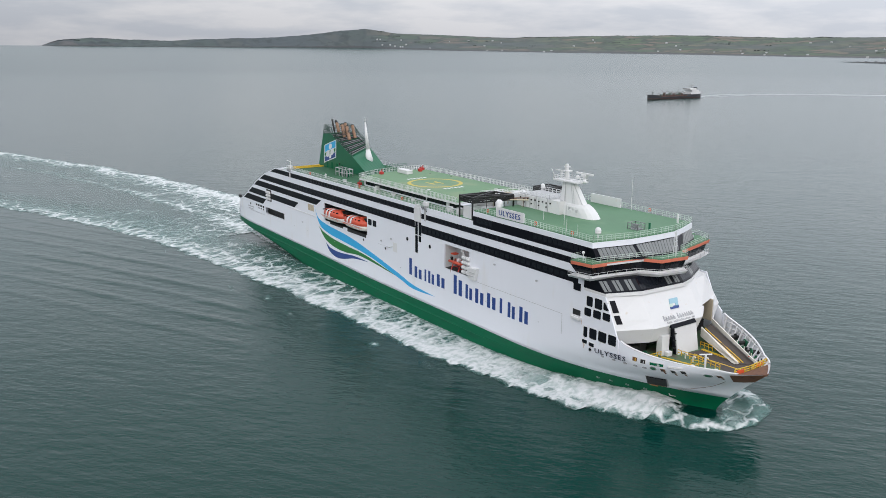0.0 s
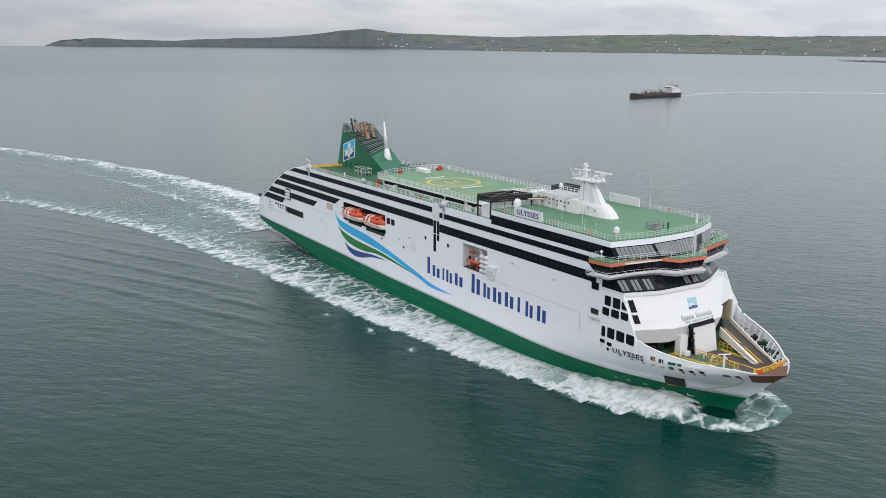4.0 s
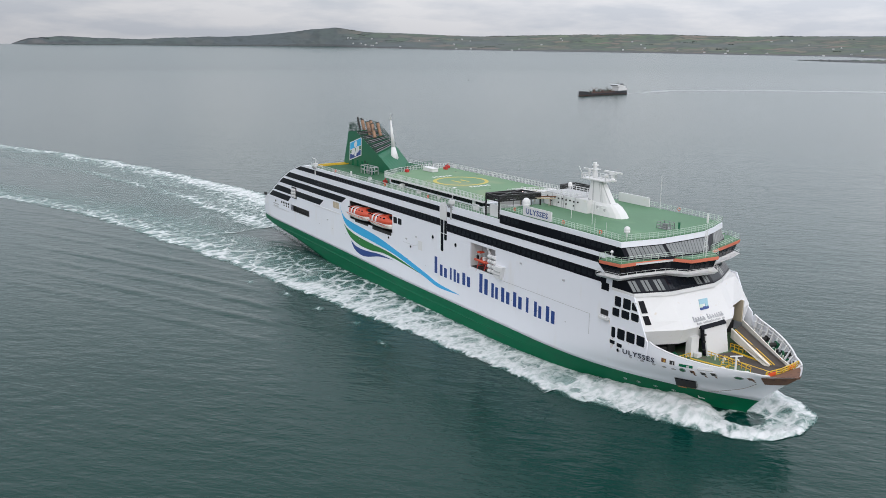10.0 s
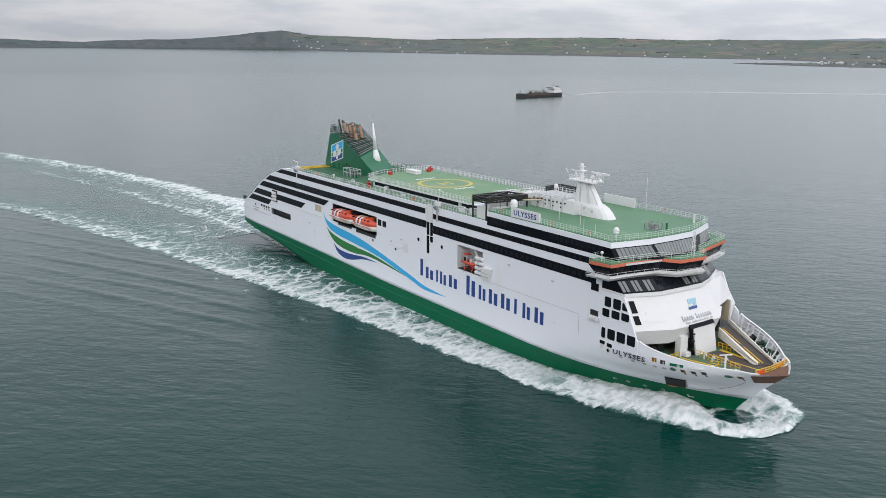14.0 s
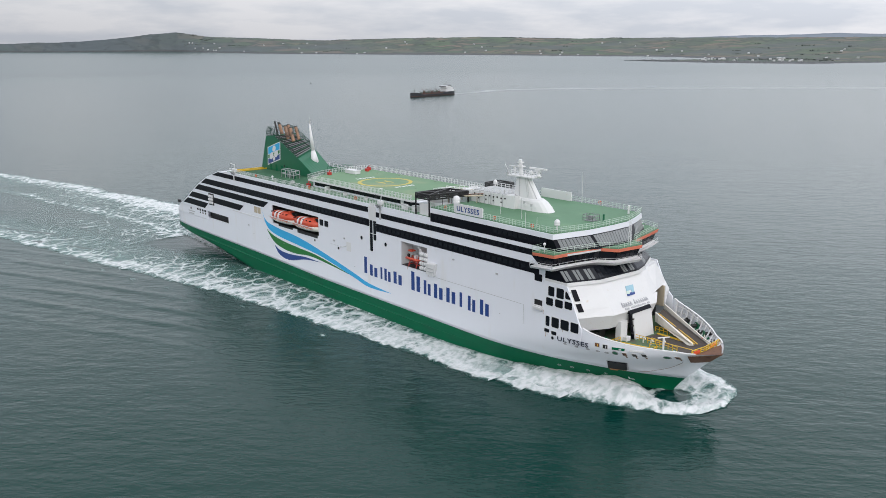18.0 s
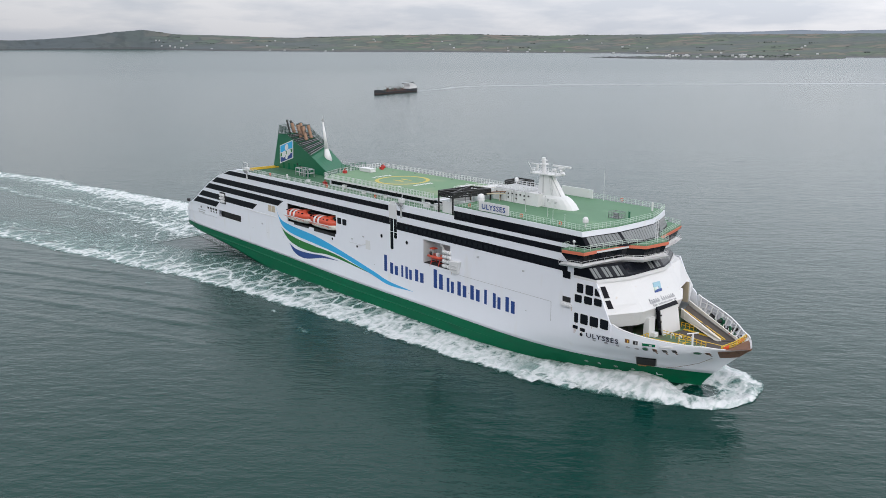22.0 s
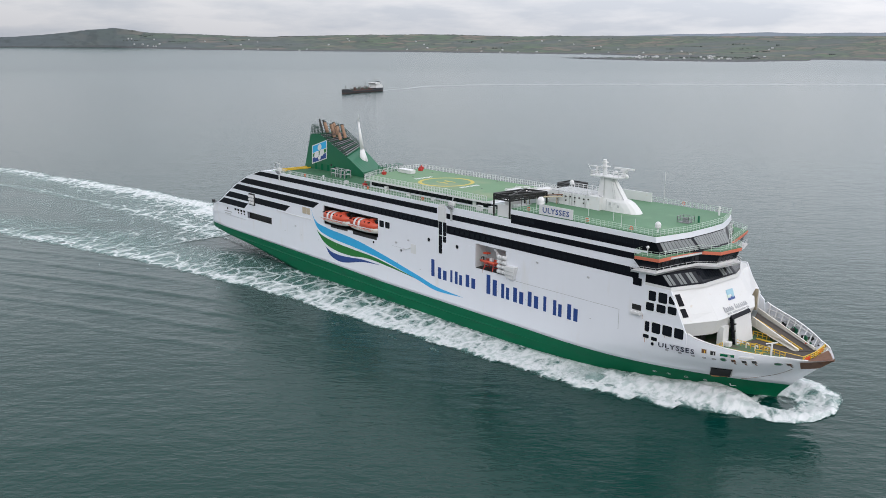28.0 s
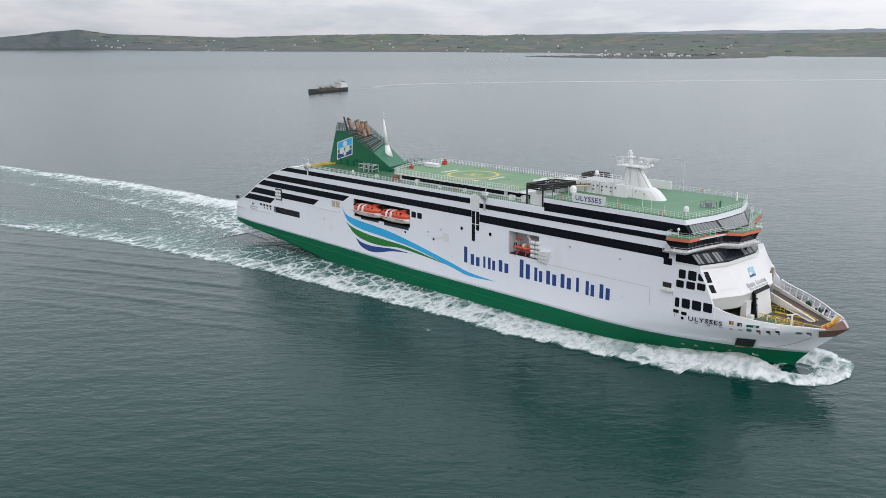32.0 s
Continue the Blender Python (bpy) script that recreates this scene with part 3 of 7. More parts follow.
def build_woods():
    """Clumps of trees along hedges, on the skyline and behind the village: many small crowns, each an uneven lump."""
    rng = random.Random(11)
    bm = bmesh.new()
    spots = [(land_point(14 + 46 * rng.random(), 0.06 + 0.9 * rng.random()), 5) for _ in range(44)]
    spots += [(land_point(47.5 + 3.5 * rng.random(), 0.97), 4) for _ in range(14)] + [(land_point(30 + 9 * rng.random(), 0.98), 4) for _ in range(18)]
    spots += [(spit_point(18 + 7.0 * rng.random(), 0.55 + 0.4 * rng.random()), 4) for _ in range(16)]
    for (x, y, z), n in spots:
        run = rng.uniform(8, 45)
        for _ in range(n + int(run / 6)):
            u, r = rng.uniform(-run, run), rng.uniform(1.6, 3.4)
            m = Matrix.Translation((x + 0.77 * u + rng.uniform(-4, 4), y + 0.64 * u + rng.uniform(-4, 4), z + r * 0.35)) @ Matrix.Diagonal((r * rng.uniform(0.9, 1.5), r * rng.uniform(0.9, 1.5), r * rng.uniform(0.7, 1.1), 1))
            bmesh.ops.create_icosphere(bm, subdivisions=1, radius=1, matrix=m)
    for v in bm.verts:
        v.co += Vector((0.7 * noise.noise(v.co * 0.31), 0.7 * noise.noise(v.co * 0.37), 0.8 * noise.noise(v.co * 0.43)))
    wood = material("hazy_dark_foliage", (0.088, 0.106, 0.096), 0.95, spread=0.3, scale=0.03)
    tagged(new("hedgerow_trees", mesh_of("hedgerow_trees", bm, wood)), "dark hedgerow trees scattered over the coastal fields", "trees", kind="stuff")


build_woods()

# ---------------------------------------------------------------- the ferry: main forms
ferry = tagged(new("ferry"), "large white car ferry, black window bands, green boot topping and decks", "ferry")
B = 15.9


def breadth(x, z):
    """Half breadth of the hull: fine at the water, full from the flare's knuckle up."""
    z = max(-4.0, z)
    k = min(0.6, max(0.0, z / 12.8))
    low = 1 - min(1.0, max(0.0, (x - 132 - 46 * k) / (stem(z) - 132 - 46 * k))) ** (2.5 + 0.5 * k)
    full = 1 - min(1.0, max(0.0, (x - 181.0) / (stem(z) - 181.0))) ** 2.6
    b = B * (low + (full - low) * smoothstep(5.0, 10.5, z)) * (1 + 0.22 * smoothstep(203.0, 206.5, x))  # the stem is blunt at deck level
    if x < 16:
        b *= 1 - 0.07 * ((16 - x) / 16) ** 2
    if z < 0 and x < 30:
        b *= 1 - 0.25 * (-z / 4) * (30 - x) / 30
    return b


def stem(z):
    return 198.7 + 10.4 * min(1.0, max(0.0, z / 10.5)) ** 1.2


def green_top(x):
    return float(np.interp(x, (0, 65, 98, 150, 185, 203), (6.7, 5.7, 4.8, 4.6, 4.0, 3.2)))


def bulwark_top(x):
    if x < 187.6:
        return 11.0
    u = (x - 187.6) / 21.4
    return 13.7 - 3.3 * min(1.0, u) ** 0.6


def shell(bottom, top, xs, rows):
    """Both sides of the hull between two lines, from stern to stem, one skin."""
    verts, faces = [], []
    for x in xs:
        for side in (-1, 1):
            for k in range(rows + 1):
                lo, hi = bottom(x), top(x)
                z = lo + (hi - lo) * k / rows
                xx = min(x, stem(z))
                verts.append((xx, side * breadth(xx, z), z))
    m = 2 * (rows + 1)
    for i in range(len(xs) - 1):
        for s in (0, 1):
            for k in range(rows):
                a = i * m + s * (rows + 1) + k
                f = (a, a + m, a + m + 1, a + 1)
                faces.append(f if s == 0 else f[::-1])
    for k in range(rows):  # the transom
        faces.append((k, k + 1, rows + 1 + k + 1, rows + 1 + k))
    for i in range(len(xs) - 1):  # the bottom
        faces.append((i * m, i * m + rows + 1, (i + 1) * m + rows + 1, (i + 1) * m))
    return verts, faces


XS = [0, 2, 6, 9, 12, 16, 22, 30, 37, 45, 52, 60, 69, 78, 87, 95, 112, 130] + [133 + 3 * k for k in range(18)] + [187.6] + [188.6 + 1.05 * k for k in range(20)]
part("boot_topping", sheet(*shell(lambda x: float(np.interp(x, (0, 12, 27, 40, 52, 62, 80), (5.4, 4.4, 3.3, 1.8, 0.2, -1.5, -3.5))), green_top, XS, 7), "boot_topping", GREEN), None, ferry, "glossy dark green boot topping")
part("hull", sheet(*shell(green_top, bulwark_top, XS, 8), "hull", WHITE), None, ferry, "white painted hull with a flared bow")


def wall_plate(y0, y1, x_cuts, z_cuts, closed):
    """A wall in x and z with openings left out: cells between the cuts, less those named."""
    bm = bmesh.new()
    for i in range(len(x_cuts) - 1):
        for k in range(len(z_cuts) - 1):
            if not closed(0.5 * (x_cuts[i] + x_cuts[i + 1]), 0.5 * (z_cuts[k] + z_cuts[k + 1])):
                box(bm, x_cuts[i], x_cuts[i + 1], y0, y1, z_cuts[k], z_cuts[k + 1])
    bmesh.ops.remove_doubles(bm, verts=bm.verts, dist=0.001)
    return bm


LIFE = (69.0, 94.2, 16.7, 22.0)
RESCUE = (131.0, 140.8, 15.6, 21.5)
SLOT = (25.3, 40.6, 11.9, 14.0)
HOLES = (LIFE, RESCUE, SLOT)


def in_hole(x, z):
    return any(a < x < b and c < z < d for a, b, c, d in HOLES)


DECK_Z = 28.9
AFT = [(1.2, 11.0), (3.4, 13.6), (6.2, 14.6), (9.2, 16.2), (13.0, 18.6), (18.6, 21.9), (26.5, 25.6), (34.5, 28.1), (42.0, DECK_Z)]


def aft_x(z):
    return float(np.interp(z, [p[1] for p in AFT], [p[0] for p in AFT]))


def build_walls():
    cuts_x = sorted({44.0, 69.0, 94.2, 131.0, 140.8, 178.0, 60.0, 110.0, 155.0})
    cuts_z = sorted({11.0, 15.6, 16.7, 21.5, 22.0, DECK_Z})
    for s in (-1, 1):
        part("side_wall", wall_plate(s * B, s * (B - 0.35), cuts_x, cuts_z, in_hole), WHITE, ferry)
        bm = bmesh.new()
        outline = [(44.0, 14.0)] + [(x, z) for x, z in AFT[1:] if z > 14.0] + [(44.0, DECK_Z)]
        side_slab([(aft_x(14.0), 14.0)] + outline[1:] + [(44.0, 14.0)], s * B, s * (B - 0.35), bm)
        side_slab([(1.2, 11.0), (25.3, 11.0), (25.3, 14.0), (aft_x(14.0), 14.0), (3.4, 13.6)], s * B * 0.985, s * (B - 0.5), bm)
        side_slab([(40.6, 11.0), (44.0, 11.0), (44.0, 14.0), (40.6, 14.0)], s * B, s * (B - 0.35), bm)
        side_slab([(25.3, 11.0), (40.6, 11.0), (40.6, 11.9), (25.3, 11.9)], s * B, s * (B - 0.35), bm)
        part("aft_side_wall", bm, WHITE, ferry)
    # the stern's curved plating, band by band across the ship
    bm = bmesh.new()
    for (xa, za), (xb, zb) in zip(AFT, AFT[1:]):
        w = B - 0.02 if za > 13 else 15.0
        prism(bm, [(xa, -w, za), (xb, -w, zb), (xb, w, zb), (xa, w, za)], [(xa + 0.4, -w, za - 0.1), (xb + 0.4, -w, zb - 0.2), (xb + 0.4, w, zb - 0.2), (xa + 0.4, w, za - 0.1)])
    part("stern_plating", bm, WHITE, ferry)


build_walls()
part("weather_deck", boxes((41.0, 178.5, -B + 0.3, B - 0.3, DECK_Z - 0.25, DECK_Z)), DECK, ferry, "worn green painted weather deck")
AFT_DECK = material("dark_green_deck_paint", (0.02, 0.105, 0.045), 0.8, spread=0.25, scale=0.15, stain=(0.045, 0.14, 0.07), stain_at=0.55, stain_scale=0.3, bump=0.1)
part("aft_deck_surface", boxes((42.5, 86.0, -B + 0.5, B - 0.5, DECK_Z, DECK_Z + 0.012)), AFT_DECK, ferry, "dark worn green deck round the funnel")
# core behind the openings
part("inner_hold", boxes((44.5, 177.0, -12.4, 12.4, 10.0, DECK_Z - 0.3)), GREY, ferry)

# ---------------------------------------------------------------- the ferry: bands, windows and marks on the sides


def band_outline(z0, z1, xr0, xr1):
    zs = [z0 + (z1 - z0) * k / 3 for k in range(4)]
    return [(aft_x(z) + 0.7, z) for z in zs] + [(xr1, z1), (xr0, z0)]


def build_bands():
    for s in (-1, 1):
        y0, y1 = s * (B - 0.02), s * (B + 0.05)
        for z0, z1, xr0, xr1 in ((26.7, 28.05, 117.6, 117.6), (23.2, 25.0, 118.2, 118.2), (20.55, 22.4, 63.9, 67.1), (17.4, 19.3, 48.6, 51.5), (14.75, 16.7, 23.8, 26.6)):
            part("window_band", side_slab(band_outline(z0, z1, xr0, xr1), y0, y1), BLACK, ferry, "black painted window band")
        for x0, x1, z0, z1 in ((121.0, 177.8, 25.95, 27.2), (121.0, 176.4, 22.3, 24.3), (142.2, 178.4 if s < 0 else 175.5, 28.1, 30.05)):
            part("window_band", boxes((x0, x1, min(y0, y1), max(y0, y1), z0, z1)), BLACK, ferry, "black painted window band")


build_bands()
PANE = mesh_of("window_pane", boxes((-0.62, 0.62, -0.03, 0.03, -0.5, 0.5)), GLASS)
PANE_S = mesh_of("window_pane", boxes((-0.42, 0.42, -0.03, 0.03, -0.36, 0.36)), GLASS)


def row_of_panes(x0, x1, step, z, mesh, y=-B - 0.06):
    x = x0
    while x < x1:
        part("window_pane", mesh, None, ferry).location = (x, y, z)
        x += step


row_of_panes(60, 117, 1.75, 27.4, PANE_S)
row_of_panes(46, 117, 1.75, 24.15, PANE)
row_of_panes(123, 176, 1.75, 26.6, PANE_S)
row_of_panes(123, 175, 1.75, 23.3, PANE)
row_of_panes(144, 150, 1.5, 29.3, PANE)
row_of_panes(163.5, 178, 1.5, 29.3, PANE)


def flush_window(x0, x1, z0, z1, y=-B, mat=GLASS, name="window", label="", slant=0.0):
    """A pane in a thin raised frame on the side."""
    c = min(0.2, 0.2 * (x1 - x0), 0.2 * (z1 - z0))
    ring = [(x0 + c, z0), (x1 - c, z0), (x1 - 0.3 * slant * c, z0 + c), (x1 - slant, z1 - c), (x1 - slant - c, z1), (x0 + c, z1), (x0, z1 - c), (x0, z0 + c)]
    w = part(name, side_slab(ring, y + 0.03, y - 0.05), mat, ferry, label)
    bm = bmesh.new()
    t = 0.09
    for a, b, c, d in ((x0 - t, x1 + t, z1, z1 + t), (x0 - t, x1 + t, z0 - t, z0), (x0 - t, x0, z0, z1)):
        box(bm, a, b, y - 0.07, y + 0.02, c, d)
    part("window_frame", bm, WHITE_B, w)
    return w


for row in ((179.0, 180.6, 18.55, 20.5), (181.2, 183.1, 18.55, 20.6), (178.5, 180.3, 16.5, 18.1), (180.9, 182.9, 16.6, 18.2), (183.4, 185.3, 16.8, 18.3), (178.5, 179.5, 12.1, 14.2),
            (180.1, 182.0, 12.2, 14.3), (182.5, 184.6, 12.3, 14.35), (185.1, 187.1, 12.4, 14.4), (178.2, 179.5, 10.75, 11.5), (180.1, 181.4, 10.6, 11.35), (94.9, 96.7, 19.9, 21.6), (97.3, 99.1, 19.9, 21.55),
            (118.3, 119.4, 16.9, 24.9), (119.8, 120.9, 19.9, 24.9)):
    flush_window(*row)
flush_window(183.5, 184.9, 18.8, 20.3, slant=0.9)
for k in range(4):
    flush_window(17.0 + 1.9 * k, 18.2 + 1.9 * k, 13.2, 14.0, y=-15.62)
    if k:
        flush_window(17.3 + 1.9 * k, 18.1 + 1.9 * k, 12.4, 12.9, y=-15.62)


def porthole(x, z, r=0.42, y=-B):
    bm = bmesh.new()
    tube(bm, (x, y + 0.05, z), (x, y - 0.05, z), r, 14)
    p = part("porthole", bm, GLASS, ferry)
    bm = bmesh.new()
    for i in range(14):
        a, b = 2 * math.pi * i / 14, 2 * math.pi * (i + 1) / 14
        tube(bm, (x + r * math.cos(a), y - 0.05, z + r * math.sin(a)), (x + r * math.cos(b), y - 0.05, z + r * math.sin(b)), 0.05, 4)
    part("rim", bm, GREY, p)


for x, z in ((92.2, 15.2), (103.8, 15.0), (114.6, 19.65), (124.8, 19.6), (180.45, 9.9), (12.5, 13.2)):
    porthole(x, z, 0.5 if z > 18 else 0.36, -B if x > 20 else -15.75)

for x in (58.2, 60.3):
    p = part("louvre_panel", boxes((x, x + 1.85, -B - 0.06, -B, 18.2, 20.1)), TAN, ferry, "tan louvre panel")
    for k in range(6):
        part("slat", boxes((x + 0.12, x + 1.73, -B - 0.1, -B - 0.05, 18.35 + 0.29 * k, 18.5 + 0.29 * k)), TAN, p)
part("pillar", boxes((118.2, 120.9, -B - 0.3, -B + 0.1, 24.95, 28.6)), WHITE_B, ferry)
part("pillar_cap", boxes((118.6, 120.5, -B - 0.2, -B + 0.1, 28.6, 29.3)), WHITE_B, ferry)
part("window_bar", boxes((118.2, 121.0, -B - 0.09, -B, 21.4, 21.55)), WHITE_B, ferry)
for row in ((144.0, 172.2, 15.02, 15.1), (172.15, 172.25, 10.8, 15.05), (100, 106, 15.6, 15.65)):
    part("plating_seam", boxes((row[0], row[1], -B - 0.03, -B, row[2], row[3])), GREY, ferry)
part("rubbing_strake", boxes((44.0, 62.6, -B - 0.14, -B, 16.75, 16.95)), WHITE_B, ferry)
box_1 = part("platform_box", prism(bmesh.new(), [(141.3, -B, 15.6), (143.8, -B, 15.3), (144.6, -B, 18.4), (141.3, -B, 18.2)], [(141.3, -B - 0.75, 15.6), (143.8, -B - 0.75, 15.3), (144.6, -B - 0.95, 18.3), (141.3, -B - 0.95, 18.1)]), WHITE_B, ferry, "white stowage box on the side")
for z in (16.3, 17.1):
    part("slot", boxes((141.6, 143.9, -B - 1.0, -B - 0.7, z, z + 0.12)), GREY, box_1)
part("shell_hatch", boxes((126.5, 131.0, -B - 0.03, -B, 16.2, 20.6)), WHITE, ferry)
for k in range(2):
    part("lettering_bar", boxes((10.2 + 0.3 * k, 15.2 - 0.6 * k, -15.72, -15.6, 12.0 - 0.75 * k, 12.35 - 0.75 * k)), GREY, ferry)
part("sea_scoop", boxes((175.3, 177.4, -B - 0.06, -B, 15.9, 17.0)), DARK, ferry)
part("scoop_tray", softened(boxes((175.2, 177.8, -B - 0.8, -B + 0.3, 15.0, 15.9)), 0.25), WHITE_B, ferry)
part("wing_bracket", boxes((175.2, 177.2, -B - 0.06, -B, 20.9, 22.4)), BLACK, ferry)
part("slot_backing", boxes((25.0, 41.0, -14.6, -14.2, 11.5, 14.4)), DARK, ferry)
light = part("stern_light", softened(boxes((0.7, 1.9, -15.3, -14.5, 13.6, 14.6)), 0.08), DARK, ferry)
part("lamp_post", boxes((1.2, 1.4, -15.0, -14.8, 12.4, 13.7)), GREY, light)
bm = bmesh.new()
rail_run(bm, [(25.4, -15.5, 12.0), (40.5, -15.7, 12.0)], 0.9, 1.6, 2)
part("slot_railing", bm, DARK, ferry)


def curve_points(pts, n=10):
    """A smooth line through a few places."""
    out = []
    for i in range(len(pts) - 1):
        p0, p1, p2, p3 = (Vector(pts[min(len(pts) - 1, max(0, i + k))]) for k in (-1, 0, 1, 2))
        for j in range(n):
            t = j / n
            out.append(0.5 * (2 * p1 + (p2 - p0) * t + (2 * p0 - 5 * p1 + 4 * p2 - p3) * t * t + (3 * p1 - p0 - 3 * p2 + p3) * t ** 3))
    return out + [Vector(pts[-1])]


def swoosh(upper, lower, mat, label):
    u, w = curve_points(upper), curve_points(lower)
    n = 60
    bm = bmesh.new()
    pick = lambda line, k: line[min(len(line) - 1, round(k * (len(line) - 1) / n))]
    ring = []
    for k in range(n + 1):
        a, b = pick(u, k), pick(w, k)
        ring.append((bm.verts.new((a.x, -B - 0.03, a.y)), bm.verts.new((b.x, -B - 0.03, b.y))))
    for (a, b), (c, d) in zip(ring, ring[1:]):
        bm.faces.new((a, b, d, c))
    geo = bmesh.ops.extrude_face_region(bm, geom=bm.faces[:])
    bmesh.ops.translate(bm, verts=[v for v in geo["geom"] if isinstance(v, bmesh.types.BMVert)], vec=(0, 0.04, 0))
    part("painted_wave", bm, mat, ferry, label)


swoosh([(62.6, 20.3), (64.9, 16.9), (70.8, 15.6), (83.8, 14.5), (95.9, 12.5), (110.3, 9.6), (117.2, 8.1), (126.9, 7.4)],
       [(62.6, 20.3), (65.6, 15.1), (71.6, 13.2), (83.7, 12.2), (95.9, 11.0), (110.2, 8.4), (117.2, 7.1), (126.9, 7.4)], SKYBLUE, "light blue painted wave")
swoosh([(65.2, 14.3), (68.5, 13.0), (75.0, 12.0), (83.0, 11.5), (93.5, 10.9), (109.6, 8.6)],
       [(65.2, 14.3), (69.2, 11.1), (75.0, 9.7), (82.0, 9.5), (91.1, 10.1), (109.6, 8.6)], LEAF, "green painted wave")
swoosh([(69.6, 10.1), (72.5, 9.0), (77.0, 8.7), (82.0, 9.0), (87.0, 9.4), (94.9, 9.3)],
       [(69.6, 10.1), (71.8, 7.9), (75.6, 6.9), (80.0, 7.2), (87.0, 8.7), (94.9, 9.3)], NAVY, "navy blue painted wave")

# lettering kept as plain blue bars: a left stem and, on wide ones, a lower right stem
TITLE = [(114.9, 117.2, 10.6, 14.9), (117.7, 121.5, 10.4, 13.3), (122.1, 123.5, 10.4, 13.4), (123.9, 126.9, 10.3, 13.4), (127.6, 131.5, 10.4, 13.4), (134.6, 138.6, 10.2, 14.8), (139.4, 142.4, 10.2, 13.6),
         (143.1, 146.8, 10.1, 13.5), (147.5, 151.2, 10.1, 13.5), (151.9, 153.5, 10.0, 13.4), (154.9, 157.8, 9.8, 13.2), (158.8, 162.2, 9.8, 13.2)]


def lettering_bar(x0, x1, z0, z1, y=-B, mat=NAVY, name="lettering_bar"):
    bm = bmesh.new()
    w = x1 - x0
    if w < 2.5:
        box(bm, x0 + 0.25 * w, x1 - 0.25 * w, y - 0.05, y, z0, z1)
    else:
        h = z1 - z0
        box(bm, x0 + 0.06 * w, x0 + 0.36 * w, y - 0.05, y, z0, z1)
        box(bm, x0 + 0.56 * w, x0 + 0.88 * w, y - 0.05, y, z0, z0 + 0.82 * h)
    part(name, bm, mat, ferry)


for row in TITLE:
    lettering_bar(*row)


def lettering(text, size, mat, parent, m, spacing=1.0, fit=0.0):
    """Raised letters as one mesh, lying in m's x and y."""
    cu = bpy.data.curves.new("lettering", "FONT")
    cu.body, cu.size, cu.extrude, cu.space_character, cu.resolution_u = text, size, 0.02, spacing, 2
    cu.offset = 0.014 * size
    tmp = bpy.data.objects.new("lettering", cu)
    me = bpy.data.meshes.new_from_object(tmp)
    bpy.data.objects.remove(tmp)
    if fit:
        width = max(v.co.x for v in me.vertices)
        me.transform(Matrix.Diagonal((fit / width, 1, 1, 1)))
    me.materials.clear()
    me.materials.append(mat)
    ob = part("lettering", me, None, parent)
    ob.matrix_basis = m
    return ob


lettering("ULYSSES", 1.3, INK, ferry, pose(181.9, -breadth(181.9, 10.4) - 0.32, 9.82, 90, -2.6, 4.4), 1.15, 7.6)


def hull_patch(x0, x1, z0, z1, off=0.04, slant=0.0, side=-1):
    """A thin plate that follows the hull's skin."""
    bm, n = bmesh.new(), 4
    rows = []
    for k in range(n + 1):
        for z in (z0, z1):
            x = x0 + (x1 - x0) * k / n + (slant if z == z1 else 0)
            b = breadth(x, z)
            rows.append([bm.verts.new((x + 0.3 * off, side * (b + off), z - 0.3 * off)), bm.verts.new((x, side * (b - 0.12), z))])
    for k in range(n):
        a, b, c, d = rows[2 * k], rows[2 * k + 1], rows[2 * k + 2], rows[2 * k + 3]
        bm.faces.new((a[0], c[0], d[0], b[0]))
        bm.faces.new((a[0], a[1], c[1], c[0]))
        bm.faces.new((b[0], d[0], d[1], b[1]))
    for a, b in ((rows[0], rows[1]), (rows[-2], rows[-1])):
        bm.faces.new((a[0], b[0], b[1], a[1]))
    return bm


def hull_disc(x, z, rx, rz, off, n=12):
    """A thin oval plate on the hull's skin."""
    bm = bmesh.new()
    ring = [(x + rx * math.cos(2 * math.pi * k / n), z + rz * math.sin(2 * math.pi * k / n)) for k in range(n)]
    return prism(bm, [(a + 0.3 * off, -breadth(a, c) - off, c - 0.2 * off) for a, c in ring], [(a, -breadth(a, c) + 0.1, c) for a, c in ring])


# small fittings on the hull at the bow
for x, z0, z1, w in ((178.5, 9.7, 10.75, 0.16), (178.9, 10.1, 10.75, 0.1), (180.5, 10.1, 10.6, 0.12), (178.8, 11.6, 12.1, 0.12), (183.0, 11.75, 12.3, 0.1), (141.2, 14.6, 15.6, 0.1), (133.4, 14.9, 15.6, 0.12), (177.7, 14.2, 15.1, 0.12)):
    part("rust_streak", side_slab([(x, z1), (x + w, z1), (x + 0.7 * w, z0 + 0.3), (x + 0.5 * w, z0), (x + 0.2 * w, z0 + 0.2)], -B - 0.022, -B + 0.05), STREAK, ferry)
p = part("anchor_pocket", hull_patch(188.9, 192.2, 4.15, 6.6, 0.34, 1.6), BLACK, ferry, "black anchor pocket")
part("rim", hull_patch(188.75, 192.35, 4.02, 6.72, 0.06, 1.62), GREY, p)
part("rust_streak", hull_patch(188.8, 191.8, 3.78, 4.02, 0.05), STREAK, ferry, "orange rust run under the anchor pocket")
for x, z in ((183.55, 9.45), (186.3, 9.56), (188.86, 9.62), (190.9, 9.66), (192.6, 9.68)):
    f = part("fairlead", hull_disc(x, z - 0.06, 0.26, 0.12, 0.1), GREY, ferry)
    part("rim", hull_disc(x, z - 0.06, 0.38, 0.2, 0.06), STEEL, f)
